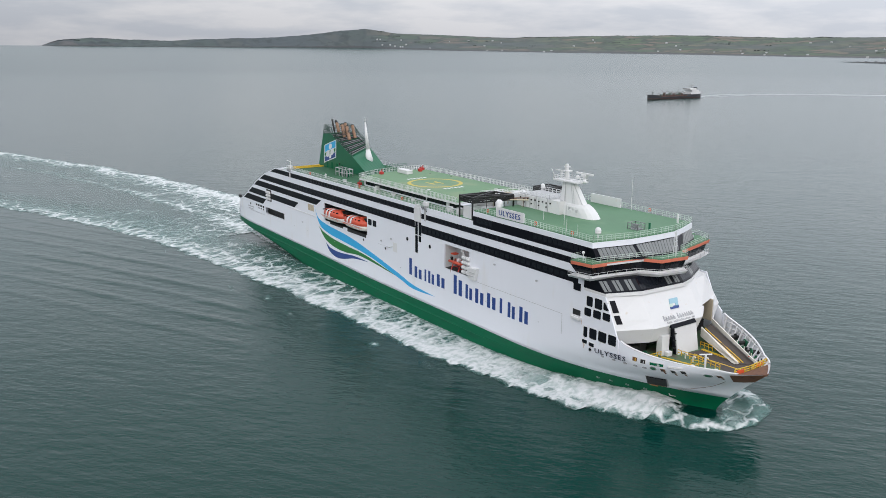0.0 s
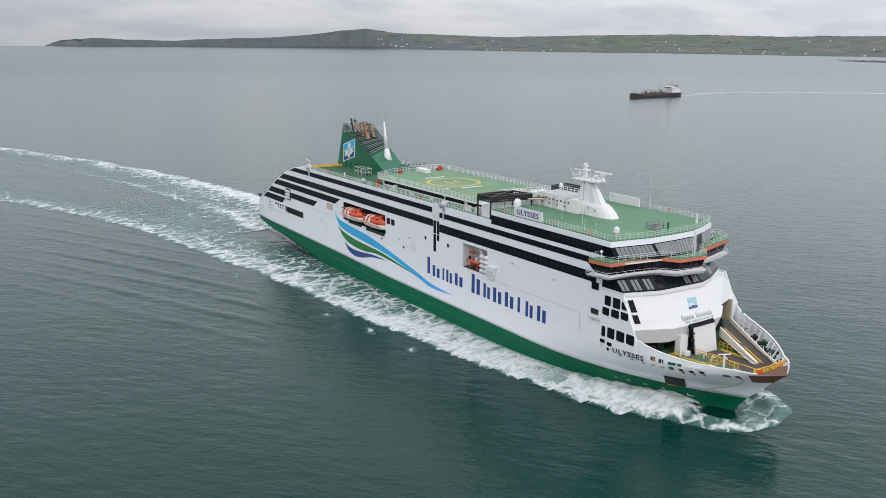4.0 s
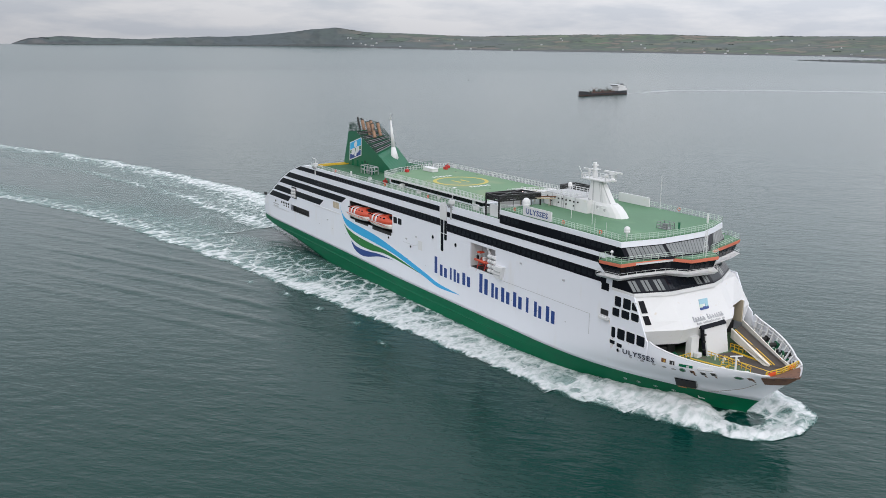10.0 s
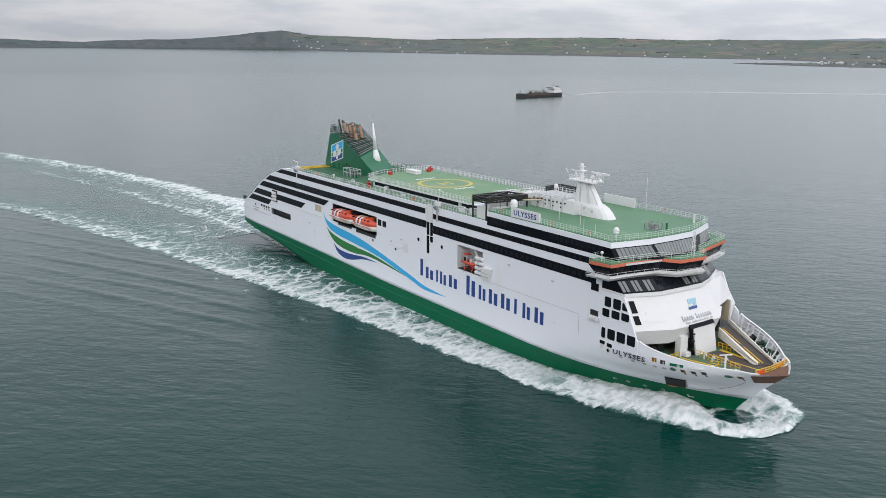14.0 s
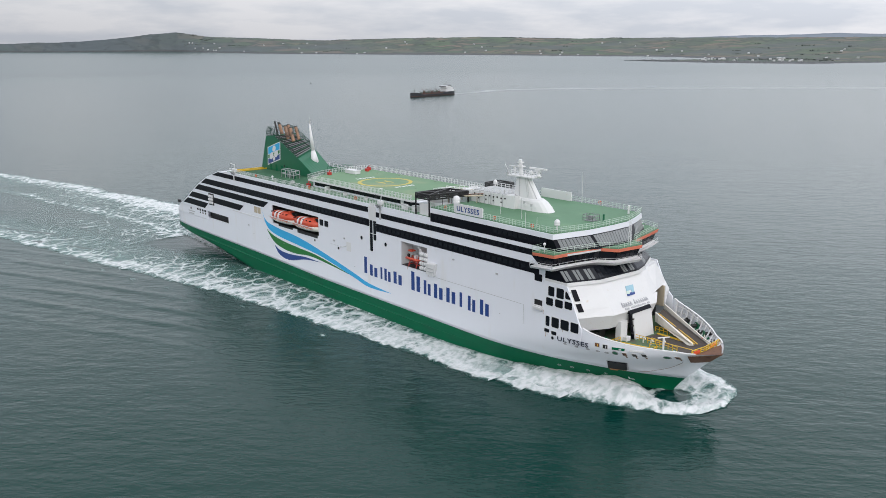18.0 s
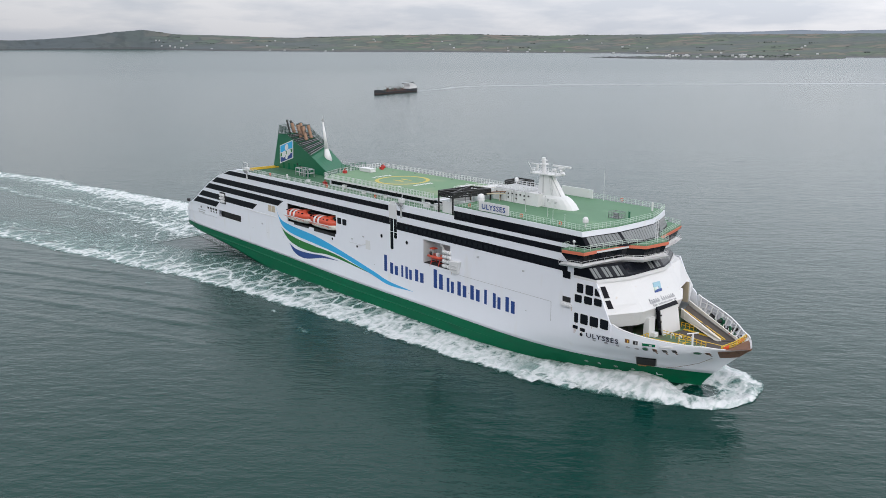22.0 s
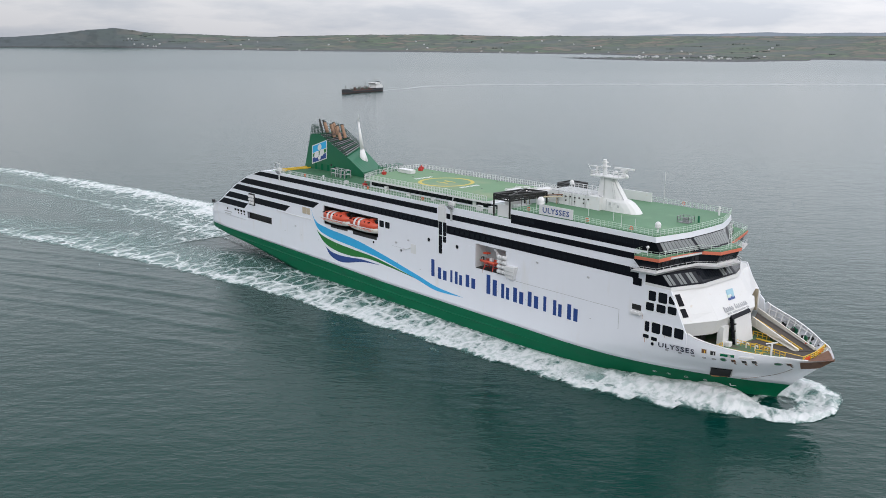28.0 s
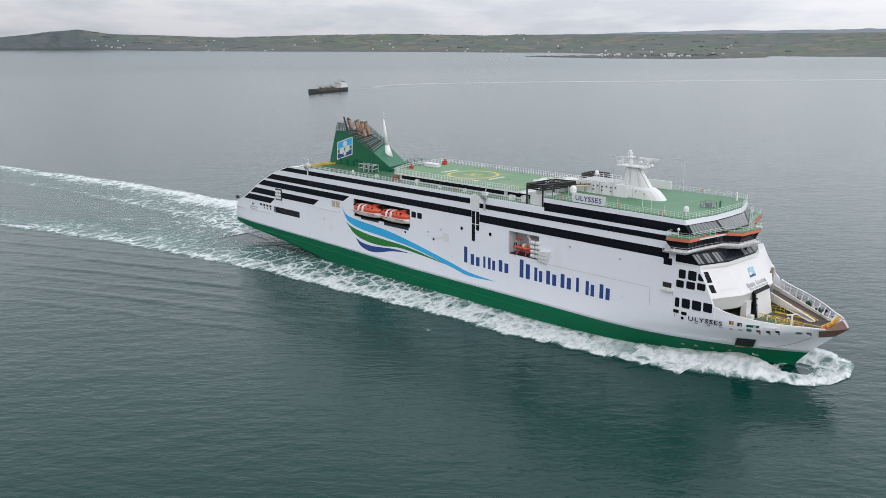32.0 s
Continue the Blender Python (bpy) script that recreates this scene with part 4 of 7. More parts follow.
for x, z, rx, rz in ((194.2, 9.86, 0.4, 0.3), (202.0, 9.68, 0.42, 0.26)):
    f = part("fairlead", hull_disc(x, z, rx, rz, 0.14), FUNNEL_GREEN, ferry)
    part("rim", hull_disc(x, z, rx + 0.14, rz + 0.12, 0.08), STEEL, f)
for x, z in ((195.8, 9.84), (197.4, 9.82), (198.9, 9.96), (203.4, 9.6)):
    f = part("fairlead", hull_patch(x - 0.32, x + 0.32, z - 0.3, z + 0.3, 0.10), RUST if x < 196 or x > 203 else DARK, ferry)
    part("rim", hull_patch(x - 0.42, x + 0.42, z - 0.4, z + 0.4, 0.06), WHITE_B, f)
    part("roller", hull_patch(x - 0.22, x + 0.02, z - 0.2, z + 0.2, 0.12), DARK, f)
    part("rust_stain", hull_patch(x - 0.12, x + 0.1, z - 0.95, z - 0.4, 0.03), RUST, f)
for x, z, w, h, mat in ((191.0, 11.05, 0.42, 0.36, RUST), (192.55, 10.95, 0.42, 0.36, DARK), (194.9, 10.86, 1.1, 0.24, GREEN)):
    f = part("bulwark_port", hull_patch(x - w, x + w, z - h, z + h, 0.10), mat, ferry)
    part("rim", hull_patch(x - w - 0.13, x + w + 0.13, z - h - 0.13, z + h + 0.13, 0.06), WHITE_B, f)
    part("roller", hull_patch(x + 0.1 * w, x + 0.5 * w, z - 0.8 * h, z + 0.5 * h, 0.13), YELLOW if mat is RUST else GREY, f)
for x, z in ((178.2, 2.3), (180.9, 2.3), (184.1, 2.2), (187.4, 2.1)):
    d = part("thruster_mark", hull_disc(x, z, 0.36, 0.24, 0.05), GREY, ferry)
    part("mark_centre", hull_disc(x, z, 0.26, 0.18, 0.08), GREEN, d)
    part("mark_bar", hull_disc(x, z, 0.08, 0.13, 0.11), GREY, d)
part("bulb_mark", hull_patch(191.5, 192.5, 1.55, 1.7, 0.05), WHITE_B, ferry)
part("bulb_mark", hull_patch(191.5, 191.7, 1.7, 2.1, 0.05), WHITE_B, ferry)
f = part("bulwark_port", hull_patch(196.8, 198.9, 10.68, 10.98, 0.08), WHITE_B, ferry, "long white-lipped slot in the bulwark")
part("lip", hull_patch(196.7, 199.0, 10.58, 10.68, 0.10), GREY, f)
bm = bmesh.new()
line = [(x, -breadth(x, z) - 0.06, z) for x, z in ((193.9, 3.8), (195.6, 4.25), (197.2, 4.85), (198.6, 5.4), (200.2, 6.15), (201.8, 7.15), (203.2, 8.15))]
for p, q in zip(line, line[1:]):
    tube(bm, p, q, 0.035, 5)
part("mooring_line", bm, COPPER, ferry, "thin rusty line hanging down the bow plating")
part("rust_streak", hull_patch(188.9, 190.3, 3.5, 3.8, 0.045), STREAK, ferry)

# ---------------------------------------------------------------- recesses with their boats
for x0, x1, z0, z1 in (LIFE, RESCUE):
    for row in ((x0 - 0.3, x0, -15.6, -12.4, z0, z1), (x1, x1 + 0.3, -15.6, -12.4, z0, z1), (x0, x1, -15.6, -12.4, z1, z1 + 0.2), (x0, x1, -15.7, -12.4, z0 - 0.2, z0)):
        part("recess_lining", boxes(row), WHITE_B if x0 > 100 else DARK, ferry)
# black back over the grey core, and black lining: recess shade put into colour
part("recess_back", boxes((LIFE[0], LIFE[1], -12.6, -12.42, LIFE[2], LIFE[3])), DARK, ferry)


wards = []  # things that ride on the ferry, each with its place there


def on_board(name, label, category, group="", bm=None, mat=None, at=None, smooth=False):
    """A thing of its own that rides on the ferry: a mesh, or an Empty for its parts."""
    ob = new(name, mesh_of(name, bm, mat, smooth)) if bm else new(name)
    wards.append((ob, at or Matrix.Identity(4)))
    return tagged(ob, label, category, group)


RED_PANEL = material("red_hatch_panel", (0.55, 0.06, 0.05), 0.5)


def lifeboat(x, length, group):
    boat = on_board("lifeboat", "enclosed lifeboat, cream hull and orange canopy, hung in davits", "lifeboat", group, at=pose(x + length / 2, -15.4, 17.35))
    part("hull", boat_hull(length, 2.1, 1.7, 0.25), CREAM, boat, "cream fibreglass hull", True)
    part("canopy", boat_hull(length * 0.97, 2.02, 1.95, 0.42, True), BOAT_ORANGE, boat, "orange canopy", True).location = (0, 0, 1.66)
    part("fender", boxes((-length * 0.46, length * 0.46, -2.15, -1.98, 1.55, 1.75)), WHITE_B, boat)
    for u0, u1 in ((-0.42, -0.27), (-0.10, 0.05)):
        part("reflective_band", canopy_band(length * 0.97, u0, u1), WHITE_B, boat, "white band over the canopy", True).location = (0, 0, 1.66)
    for k in range(5):
        bm = bmesh.new()
        tube(bm, ((-0.36 + 0.17 * k) * length, -2.14, 1.5), ((-0.275 + 0.17 * k) * length, -2.2, 1.05), 0.035, 4)
        tube(bm, ((-0.275 + 0.17 * k) * length, -2.2, 1.05), ((-0.19 + 0.17 * k) * length, -2.14, 1.5), 0.035, 4)
        part("grab_line", bm, ORANGE, boat)
    part("rudder", boxes((-length * 0.5, -length * 0.46, -0.08, 0.08, 0.1, 1.3)), DARK, boat)
    part("cockpit", boxes((length * 0.24, length * 0.36, -0.7, 0.7, 2.9, 4.0)), BOAT_ORANGE, boat)
    for u in (-0.42, 0.42):
        part("davit_arm", boxes((u * length - 0.22, u * length + 0.22, -0.6, 2.6, 3.5, 3.9)), DARK, boat)
        part("fall_block", boxes((u * length - 0.3, u * length + 0.3, -0.35, 0.35, 3.0, 3.6)), DARK, boat)
    part("davit_beam", boxes((-length * 0.46, length * 0.46, 1.3, 1.7, 3.9, 4.5)), DARK, boat)
    part("stripe", boxes((-length * 0.40, length * 0.40, -2.06, -1.9, 1.36, 1.5)), BOAT_ORANGE, boat)
    for k in range(6):
        part("port_light", boxes((-0.38 * length + 0.13 * length * k, -0.35 * length + 0.13 * length * k, -1.72, -1.1, 3.0, 3.25)), GLASS, boat)


def canopy_band(length, u0, u1):
    """A band that wraps a boat's canopy between two places along it."""
    bm, cols = bmesh.new(), []
    for i in range(4):
        u = u0 + (u1 - u0) * i / 3
        w = 2.04 * (1 - abs(u) ** 3.2) ** 0.55 + 0.03
        cols.append([bm.verts.new((u * length / 2, -w * math.cos(math.pi * j / 10), 1.98 * max(0.02, math.sin(math.pi * j / 10)) ** 0.6 * (1 - 0.42 * abs(u) ** 3))) for j in range(11)])
    for a, b in zip(cols, cols[1:]):
        for j in range(10):
            bm.faces.new((a[j], b[j], b[j + 1], a[j + 1]))
    return bm


def boat_hull(length, half, high, fine, top=False):
    """A hull, keel down, or a canopy, ridge up."""
    verts, faces, nx, ny = [], [], 16, 8
    for i in range(nx + 1):
        u = 2 * i / nx - 1
        w = half * (1 - abs(u) ** (2.6 if not top else 3.2)) ** 0.55 + 0.02
        for j in range(ny + 1):
            a = math.pi * j / ny
            v = math.sin(a) ** (0.75 if not top else 0.6) * (1 - fine * abs(u) ** 3)
            verts.append((u * length / 2, -w * math.cos(a), high * v if top else high * (1 - v)))
    for i in range(nx):
        for j in range(ny):
            p = i * (ny + 1) + j
            faces.append((p, p + 1, p + ny + 2, p + ny + 1))
        p = i * (ny + 1)
        faces.append((p, p + ny + 1, p + 2 * ny + 1, p + ny))
    me = bpy.data.meshes.new("boat")
    me.from_pydata(verts, [], faces)
    bm = bmesh.new()
    bm.from_mesh(me)
    bpy.data.meshes.remove(me)
    return bm


lifeboat(68.9, 12.6, "lifeboats in the side recess")
lifeboat(81.5, 12.6, "lifeboats in the side recess")
for row in ((72.5, 80.5, 16.2, 16.75), (83.0, 93.6, 15.9, 16.75)):
    part("recess_sill", boxes((row[0], row[1], -B - 0.02, -15.5, row[2], row[3])), DARK, ferry)
rescue = on_board("rescue_boat", "open orange rescue boat under a small davit", "boat", at=pose(135.4, -14.8, 16.9))
part("hull", boat_hull(5.8, 0.8, 0.8, 0.2), RED_PANEL, rescue, "red moulded hull", True)
for y in (-0.95, 0.95):
    bm = bmesh.new()
    tube(bm, (-2.7, y, 0.85), (1.7, y, 0.85), 0.3, 10)
    tube(bm, (1.7, y, 0.85), (2.9, 0.35 * y, 1.15), 0.3, 10, 0.24)
    part("tube_collar", bm, BOAT_ORANGE, rescue, "orange inflatable collar", True)
part("console", softened(boxes((-0.5, 0.3, -0.4, 0.4, 0.8, 1.7)), 0.06), WHITE_B, rescue)
for x in (-2.3, -1.2):
    bm = bmesh.new()
    for a, b in (((x, -0.8, 1.0), (x, -0.65, 2.5)), ((x, -0.65, 2.5), (x, 0.65, 2.5)), ((x, 0.65, 2.5), (x, 0.8, 1.0))):
        tube(bm, a, b, 0.06, 6)
    part("roll_bar", bm, GREY, rescue)
part("hood", softened(boxes((-2.5, -1.0, -0.75, 0.75, 2.45, 2.75)), 0.12), BOAT_ORANGE, rescue, "orange cockpit hood")
part("outboard_motor", softened(boxes((-3.3, -2.7, -0.3, 0.3, 0.5, 1.6)), 0.1), DARK, rescue)
for u in (-1.7, 1.1):
    bm = bmesh.new()
    for v in (-0.7, 0.7):
        tube(bm, (u, v * 1.5, -1.15), (u, v * 0.7, 0.3), 0.12, 6)
    tube(bm, (u, -1.0, -0.6), (u, 1.0, -0.6), 0.1, 6)
    part("cradle", bm, RED_PANEL, rescue)
part("recess_floor", boxes((131.0, 140.8, -15.6, -12.5, 15.62, 15.75)), DARK, ferry)
bm = bmesh.new()
tube(bm, (137.6, -14.6, 16.0), (136.6, -14.6, 20.6), 0.22, 8)
tube(bm, (136.6, -14.6, 20.6), (139.5, -15.4, 18.2), 0.15, 8)
ball(bm, (136.4, -14.6, 20.7), 0.45)
part("davit", bm, WHITE_B, ferry)


def canister(x, y, z, along=1.25):
    c = on_board("liferaft_canister", "white liferaft canister strapped to a side rack", "liferaft", "liferaft canisters", at=pose(x, y, z))
    bm = bmesh.new()
    tube(bm, (-along / 2 + 0.14, 0, 0), (along / 2 - 0.14, 0, 0), 0.47, 14)
    for s in (-1, 1):
        tube(bm, (s * (along / 2 - 0.14), 0, 0), (s * along / 2, 0, 0), 0.47, 14, 0.3)
    part("shell", bm, WHITE_B, c)
    for u in (-0.3, 0.3):
        bm = bmesh.new()
        tube(bm, (u - 0.05, 0, 0), (u + 0.05, 0, 0), 0.5, 14)
        part("strap", bm, GREY, c)


for i in range(2):
    for k in range(4):
        canister(139.0 + 1.5 * i, -B - 0.15, 16.4 + 1.12 * k)
    for k in range(3):
        canister(28.4 + 1.5 * i, -B - 0.3, 17.3 + 1.05 * k)
part("canister_rack", boxes((27.3, 31.0, -B - 0.12, -B + 0.1, 16.5, 20.3)), DARK, ferry, "black liferaft rack")

# knuckles along the boot topping, where the plating turns
for za, zb, x0, x1 in ((4.6, 2.6, 12.0, 160.0),):
    verts, faces, xs = [], [], np.linspace(x0, x1, 60)
    for x in xs:
        z = za + (zb - za) * smoothstep(x0, 110, x)
        w = 0.12 * smoothstep(x0, x0 + 8, x) * smoothstep(x1, x1 - 30, x) + 0.01
        b = breadth(x, z)
        verts += [(x, -b + 0.05, z + 0.3), (x, -b - w, z), (x, -b + 0.05, z - 0.16)]
    for i in range(len(xs) - 1):
        for k in range(2):
            a = 3 * i + k
            faces.append((a, a + 3, a + 4, a + 1))
    part("hull_knuckle", sheet(verts, faces, "hull_knuckle", GREEN, False), None, ferry)

# ---------------------------------------------------------------- the ferry: bridge and front
FRONT_ROOF = [(141.8, -15.7), (180.0, -16.0), (181.8, -7.0), (181.95, 0.0), (181.7, 5.5), (180.2, 10.0), (178.0, 15.2), (141.8, 15.5)]
FRONT_BASE = [(141.8, -15.6), (181.0, -15.4), (184.2, -7.0), (184.9, -2.0), (184.9, 3.0), (181.9, 8.5), (178.9, 15.0), (141.8, 15.4)]


def mirrored(half):
    return half + [(x, -y) for x, y in half[::-1]]


def tier(name, low, high, z0, z1, mat, label=""):
    return part(name, prism(bmesh.new(), [(x, y, z0) for x, y in low], [(x, y, z1) for x, y in high]), mat, ferry, label)


def shrunk(ring, dx, ky=1.0):
    return [(x - (dx if x > 150 else 0), y * ky) for x, y in ring]


tier("upper_house", FRONT_BASE, shrunk(FRONT_ROOF, 0.3, 0.99), 27.6, 30.1, BLACK)
tier("roof_edge", FRONT_ROOF, shrunk(FRONT_ROOF, 0.15, 1.0), 30.05, 31.08, WHITE, "white roof edge of the bridge")
tier("bridge_roof", shrunk(FRONT_ROOF, 0.35, 0.98), shrunk(FRONT_ROOF, 0.35, 0.98), 30.9, 31.31, DECK, "green painted roof deck over the bridge")
part("house_coaming", boxes((121.0, 178.0, -B - 0.03, -B + 0.3, 27.2, 28.1)), WHITE, ferry)

WALK = [(177.0, -15.6), (177.4, -19.1), (182.3, -18.2), (182.6, -14.6), (184.1, -6.2), (187.1, -4.3), (187.8, 2.4), (184.2, 4.6), (182.0, 13.0), (180.6, 18.0), (176.5, 19.4), (176.0, 15.6)]
tier("wing_deck", shrunk(WALK, 0.15, 0.995), shrunk(WALK, 0.15, 0.995), 27.35, 27.72, DECK, "green walkway round the bridge front")
for i in range(1, 10):
    (xa, ya), (xb, yb) = WALK[i], WALK[i + 1]
    inner = [(xb - 0.3, yb * 0.975), (xa - 0.3, ya * 0.975)]
    plate = [(xa, ya), (xb, yb)] + inner
    if i == 3:
        tier("wing_bulwark", plate, plate, 27.05, 27.42, WHITE_B)
        tier("bulwark_cap", plate, plate, 27.43, 27.6, CORAL, "thin coral edge of the bridge walkway")
    else:
        low = [(x - 0.1, y * 0.99) for x, y in plate]
        tier("wing_bulwark", low, plate, 26.95, 27.6, CORAL, "coral painted edge of the bridge walkway")
ROW2 = [(177.6, -15.4), (178.0, -17.9), (181.4, -17.2), (181.7, -14.2), (183.3, -6.0), (186.0, -4.0), (186.6, 2.2), (183.4, 4.2), (181.2, 12.6), (179.8, 17.0), (177.0, 18.0), (176.4, 15.4)]
tier("bridge_glazing", ROW2, shrunk(WALK, 0.5, 0.985), 25.1, 26.96, GLASS, "dark glazed band under the bridge wings")
LEDGE = [(176.4, -15.6), (176.8, -19.2), (181.8, -18.3), (182.6, -12.0), (183.6, -7.5), (187.0, -4.6), (188.0, 2.2), (184.2, 5.0), (182.6, 13.0), (180.8, 18.0), (176.5, 19.2), (176.0, 15.6)]
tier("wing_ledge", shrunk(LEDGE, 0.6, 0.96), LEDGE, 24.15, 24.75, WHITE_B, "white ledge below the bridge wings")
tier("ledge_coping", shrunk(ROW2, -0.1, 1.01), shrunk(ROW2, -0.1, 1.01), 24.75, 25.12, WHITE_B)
ROW3 = [(175.0, -15.93), (183.3, -15.8), (186.0, -8.6), (186.4, 3.0), (185.0, 7.0), (181.0, 14.4), (175.0, 15.0)]
tier("lounge_glazing", shrunk(ROW3, -0.3), shrunk(ROW3, 2.0, 0.995), 21.9, 24.2, BLACK, "black band of lounge windows")
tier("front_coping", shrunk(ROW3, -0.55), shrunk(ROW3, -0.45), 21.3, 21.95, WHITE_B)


def facet_panes(low, high, k, z0, z1, n, mat, lift=(0.14, 0.9), gap=0.12, skip=()):
    """Panes between mullions on side k of a tier that rises from ring low at z0 to ring high at z1."""
    corner = lambda ring, i, z: Vector((*ring[i % len(ring)], z))
    a, b, c, d = corner(low, k, z0), corner(low, k + 1, z0), corner(high, k + 1, z1), corner(high, k, z1)
    out = (b - a).cross(d - a).normalized()
    at = lambda u, v: a.lerp(b, u).lerp(d.lerp(c, u), v) + out * 0.05
    for j in range(n):
        if j in skip:
            continue
        u0, u1 = (j + gap) / n, (j + 1 - gap) / n
        ring = [at(u0, lift[0]), at(u1, lift[0]), at(u1, lift[1]), at(u0, lift[1])]
        part("window_pane", prism(bmesh.new(), ring, [p - out * 0.1 for p in ring]), mat, ferry)


ROOF_IN = shrunk(FRONT_ROOF, 0.3, 0.99)
for k, n, mat, skip in ((1, 10, SHEEN_GLASS, (0,)), (2, 8, SHEEN_GLASS, (0,)), (3, 6, SHEEN_GLASS, ()), (4, 5, SHEEN_GLASS, ()), (5, 6, SHEEN_GLASS, ())):
    facet_panes(FRONT_BASE, ROOF_IN, k, 27.6, 30.1, n, mat, (0.16, 0.9), 0.07, skip)
ROW2_TOP = shrunk(WALK, 0.5, 0.985)
for k, n in ((1, 4), (2, 3), (3, 6), (4, 2), (5, 5), (7, 5), (8, 3)):
    facet_panes(ROW2, ROW2_TOP, k, 25.1, 26.96, n, GLASS, (0.12, 0.92), 0.05)
R3A, R3B = shrunk(ROW3, -0.3), shrunk(ROW3, 2.0, 0.995)
# lit panes get the paler glass, their reflection painted as colour
for k, n, lit in ((1, 9, (0, 1, 3, 4, 6, 7)), (2, 16, (10, 11, 13, 14)), (3, 5, ()), (4, 8, (1, 2))):
    facet_panes(R3A, R3B, k, 21.9, 24.2, n, SHEEN_GLASS, (0.13, 0.87), 0.14, [j for j in range(n) if j not in lit])
    facet_panes(R3A, R3B, k, 21.9, 24.2, n, GLASS, (0.13, 0.87), 0.06, lit)
railing("wing_railing", [(x, y, 27.72) for x, y in shrunk(WALK, 0.2, 0.985)], 1.1, 1.6, 3, 0.035, PALE_GREEN, ferry)
railing("ledge_railing", [(x, y, 24.75) for x, y in shrunk(LEDGE, 0.15, 0.99)], 0.9, 2.2, 2, 0.035, WHITE_B, ferry)
railing("roof_railing", [(x, y, 31.3) for x, y in shrunk(FRONT_ROOF, 0.1, 0.99)], 1.15, 1.0, 3, 0.035, PALE_GREEN, ferry)

# white front below the bridge, notched on the port side where the vehicle ramp runs out
mid_z, low_z, top_z = 17.0, 15.4, 21.4


def front_x(corner, z):
    u = (z - 13.8) / 7.6
    return (187.5 - 3.8 * u) if corner else (191.1 - 5.0 * u)


def front_ring(z, notch):
    ring = [(177.5, -B + 0.02, z), (front_x(True, z), -15.72, z), (front_x(False, z), -8.6, z), (front_x(False, z) + 0.3, 0, z), (front_x(False, z) + 0.1, 5.0, z)]
    port = 14.2 + 1.5 * (21.4 - z) / 6.0
    if notch:
        ring += [(188.9, 6.9, z), (184.4, 7.3, z), (184.4, 12.2, z), (187.2, 12.2, z)]
    else:
        ring += [(front_x(False, z) - 0.9, 7.6, z), (front_x(True, z) + 0.4, 12.4, z)]
    return ring + [(front_x(True, z) - 0.9, port, z), (177.5, 15.2, z)]


chin = [(x - (0 if n in (0, len(front_ring(low_z, True)) - 1) or 5 < n < 9 else 1.3), y * (0.985 if y < 0 else 1.0), low_z - 3.1) for n, (x, y, z) in enumerate(front_ring(low_z, True))]
# the front takes the duller WHITE_B, which tones down its stronger light
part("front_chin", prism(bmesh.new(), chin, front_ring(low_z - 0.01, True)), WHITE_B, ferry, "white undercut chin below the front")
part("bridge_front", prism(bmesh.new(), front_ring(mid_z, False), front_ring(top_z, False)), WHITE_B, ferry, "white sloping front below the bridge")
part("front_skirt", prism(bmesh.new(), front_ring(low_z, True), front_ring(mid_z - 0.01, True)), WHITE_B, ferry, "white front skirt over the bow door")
part("bow_side_wall", side_slab([(178.0, 11.0), (187.7, 11.0), (187.7, 13.7), (187.4, 14.0), (183.8, 21.4), (178.0, 21.4)], -B, -B + 0.3), WHITE, ferry)
part("bow_side_wall", side_slab([(178.0, 11.0), (187.4, 11.0), (187.0, 14.0), (185.4, 15.4), (182.4, 21.4), (178.0, 21.4)], 15.5, 15.2), WHITE, ferry)


def face_point(y, z, out):
    """A place on the sloping front between its corner and its middle panel, out metres proud of it."""
    a, b = front_x(True, z), front_x(False, z)
    return (a + (b - a) * (y + 15.72) / 7.12 + out, y - 0.4 * out, z)


for z0, z1, lean in ((18.5, 20.6, 0.0), (16.5, 18.0, 0.1)):
    ring = [(-15.2, z0), (-14.1, z0), (-14.2, z1), (-15.25, z1)]
    part("corner_window", prism(bmesh.new(), [face_point(y, z, 0.07) for y, z in ring], [face_point(y, z, -0.3) for y, z in ring]), BLACK, ferry)
    xa, xb = front_x(True, z0), front_x(True, z1)
    bm = prism(bmesh.new(), [(xa + 0.16, 12.6, z0), (xa - 0.9, 14.0, z0), (xb - 0.9, 14.0, z1), (xb + 0.16, 12.6, z1)], [(xa - 0.2, 12.4, z0), (xa - 1.2, 13.6, z0), (xb - 1.2, 13.6, z1), (xb - 0.2, 12.4, z1)])
    part("corner_window", bm, GLASS, ferry)
# company mark, its lettering as plain bars
MARK_BLUE = material("pale_mark_blue", (0.30, 0.50, 0.60), 0.5, spread=0.1)
PALE_GREY = material("pale_grey_lettering", (0.42, 0.43, 0.45), 0.5, spread=0.05)
fx = lambda z: front_x(False, z) + 0.36


def front_quad(name, y0, y1, z0, z1, mat, lean=0.0, proud=0.0):
    """A thin plate on the sloping front."""
    at = lambda y, z, d: (fx(z) + d, y + lean * (z - z0), z)
    corners = ((y0, z0), (y1, z0), (y1, z1), (y0, z1))
    part(name, prism(bmesh.new(), [at(y, z, proud) for y, z in corners], [at(y, z, -0.3) for y, z in corners]), mat, ferry)


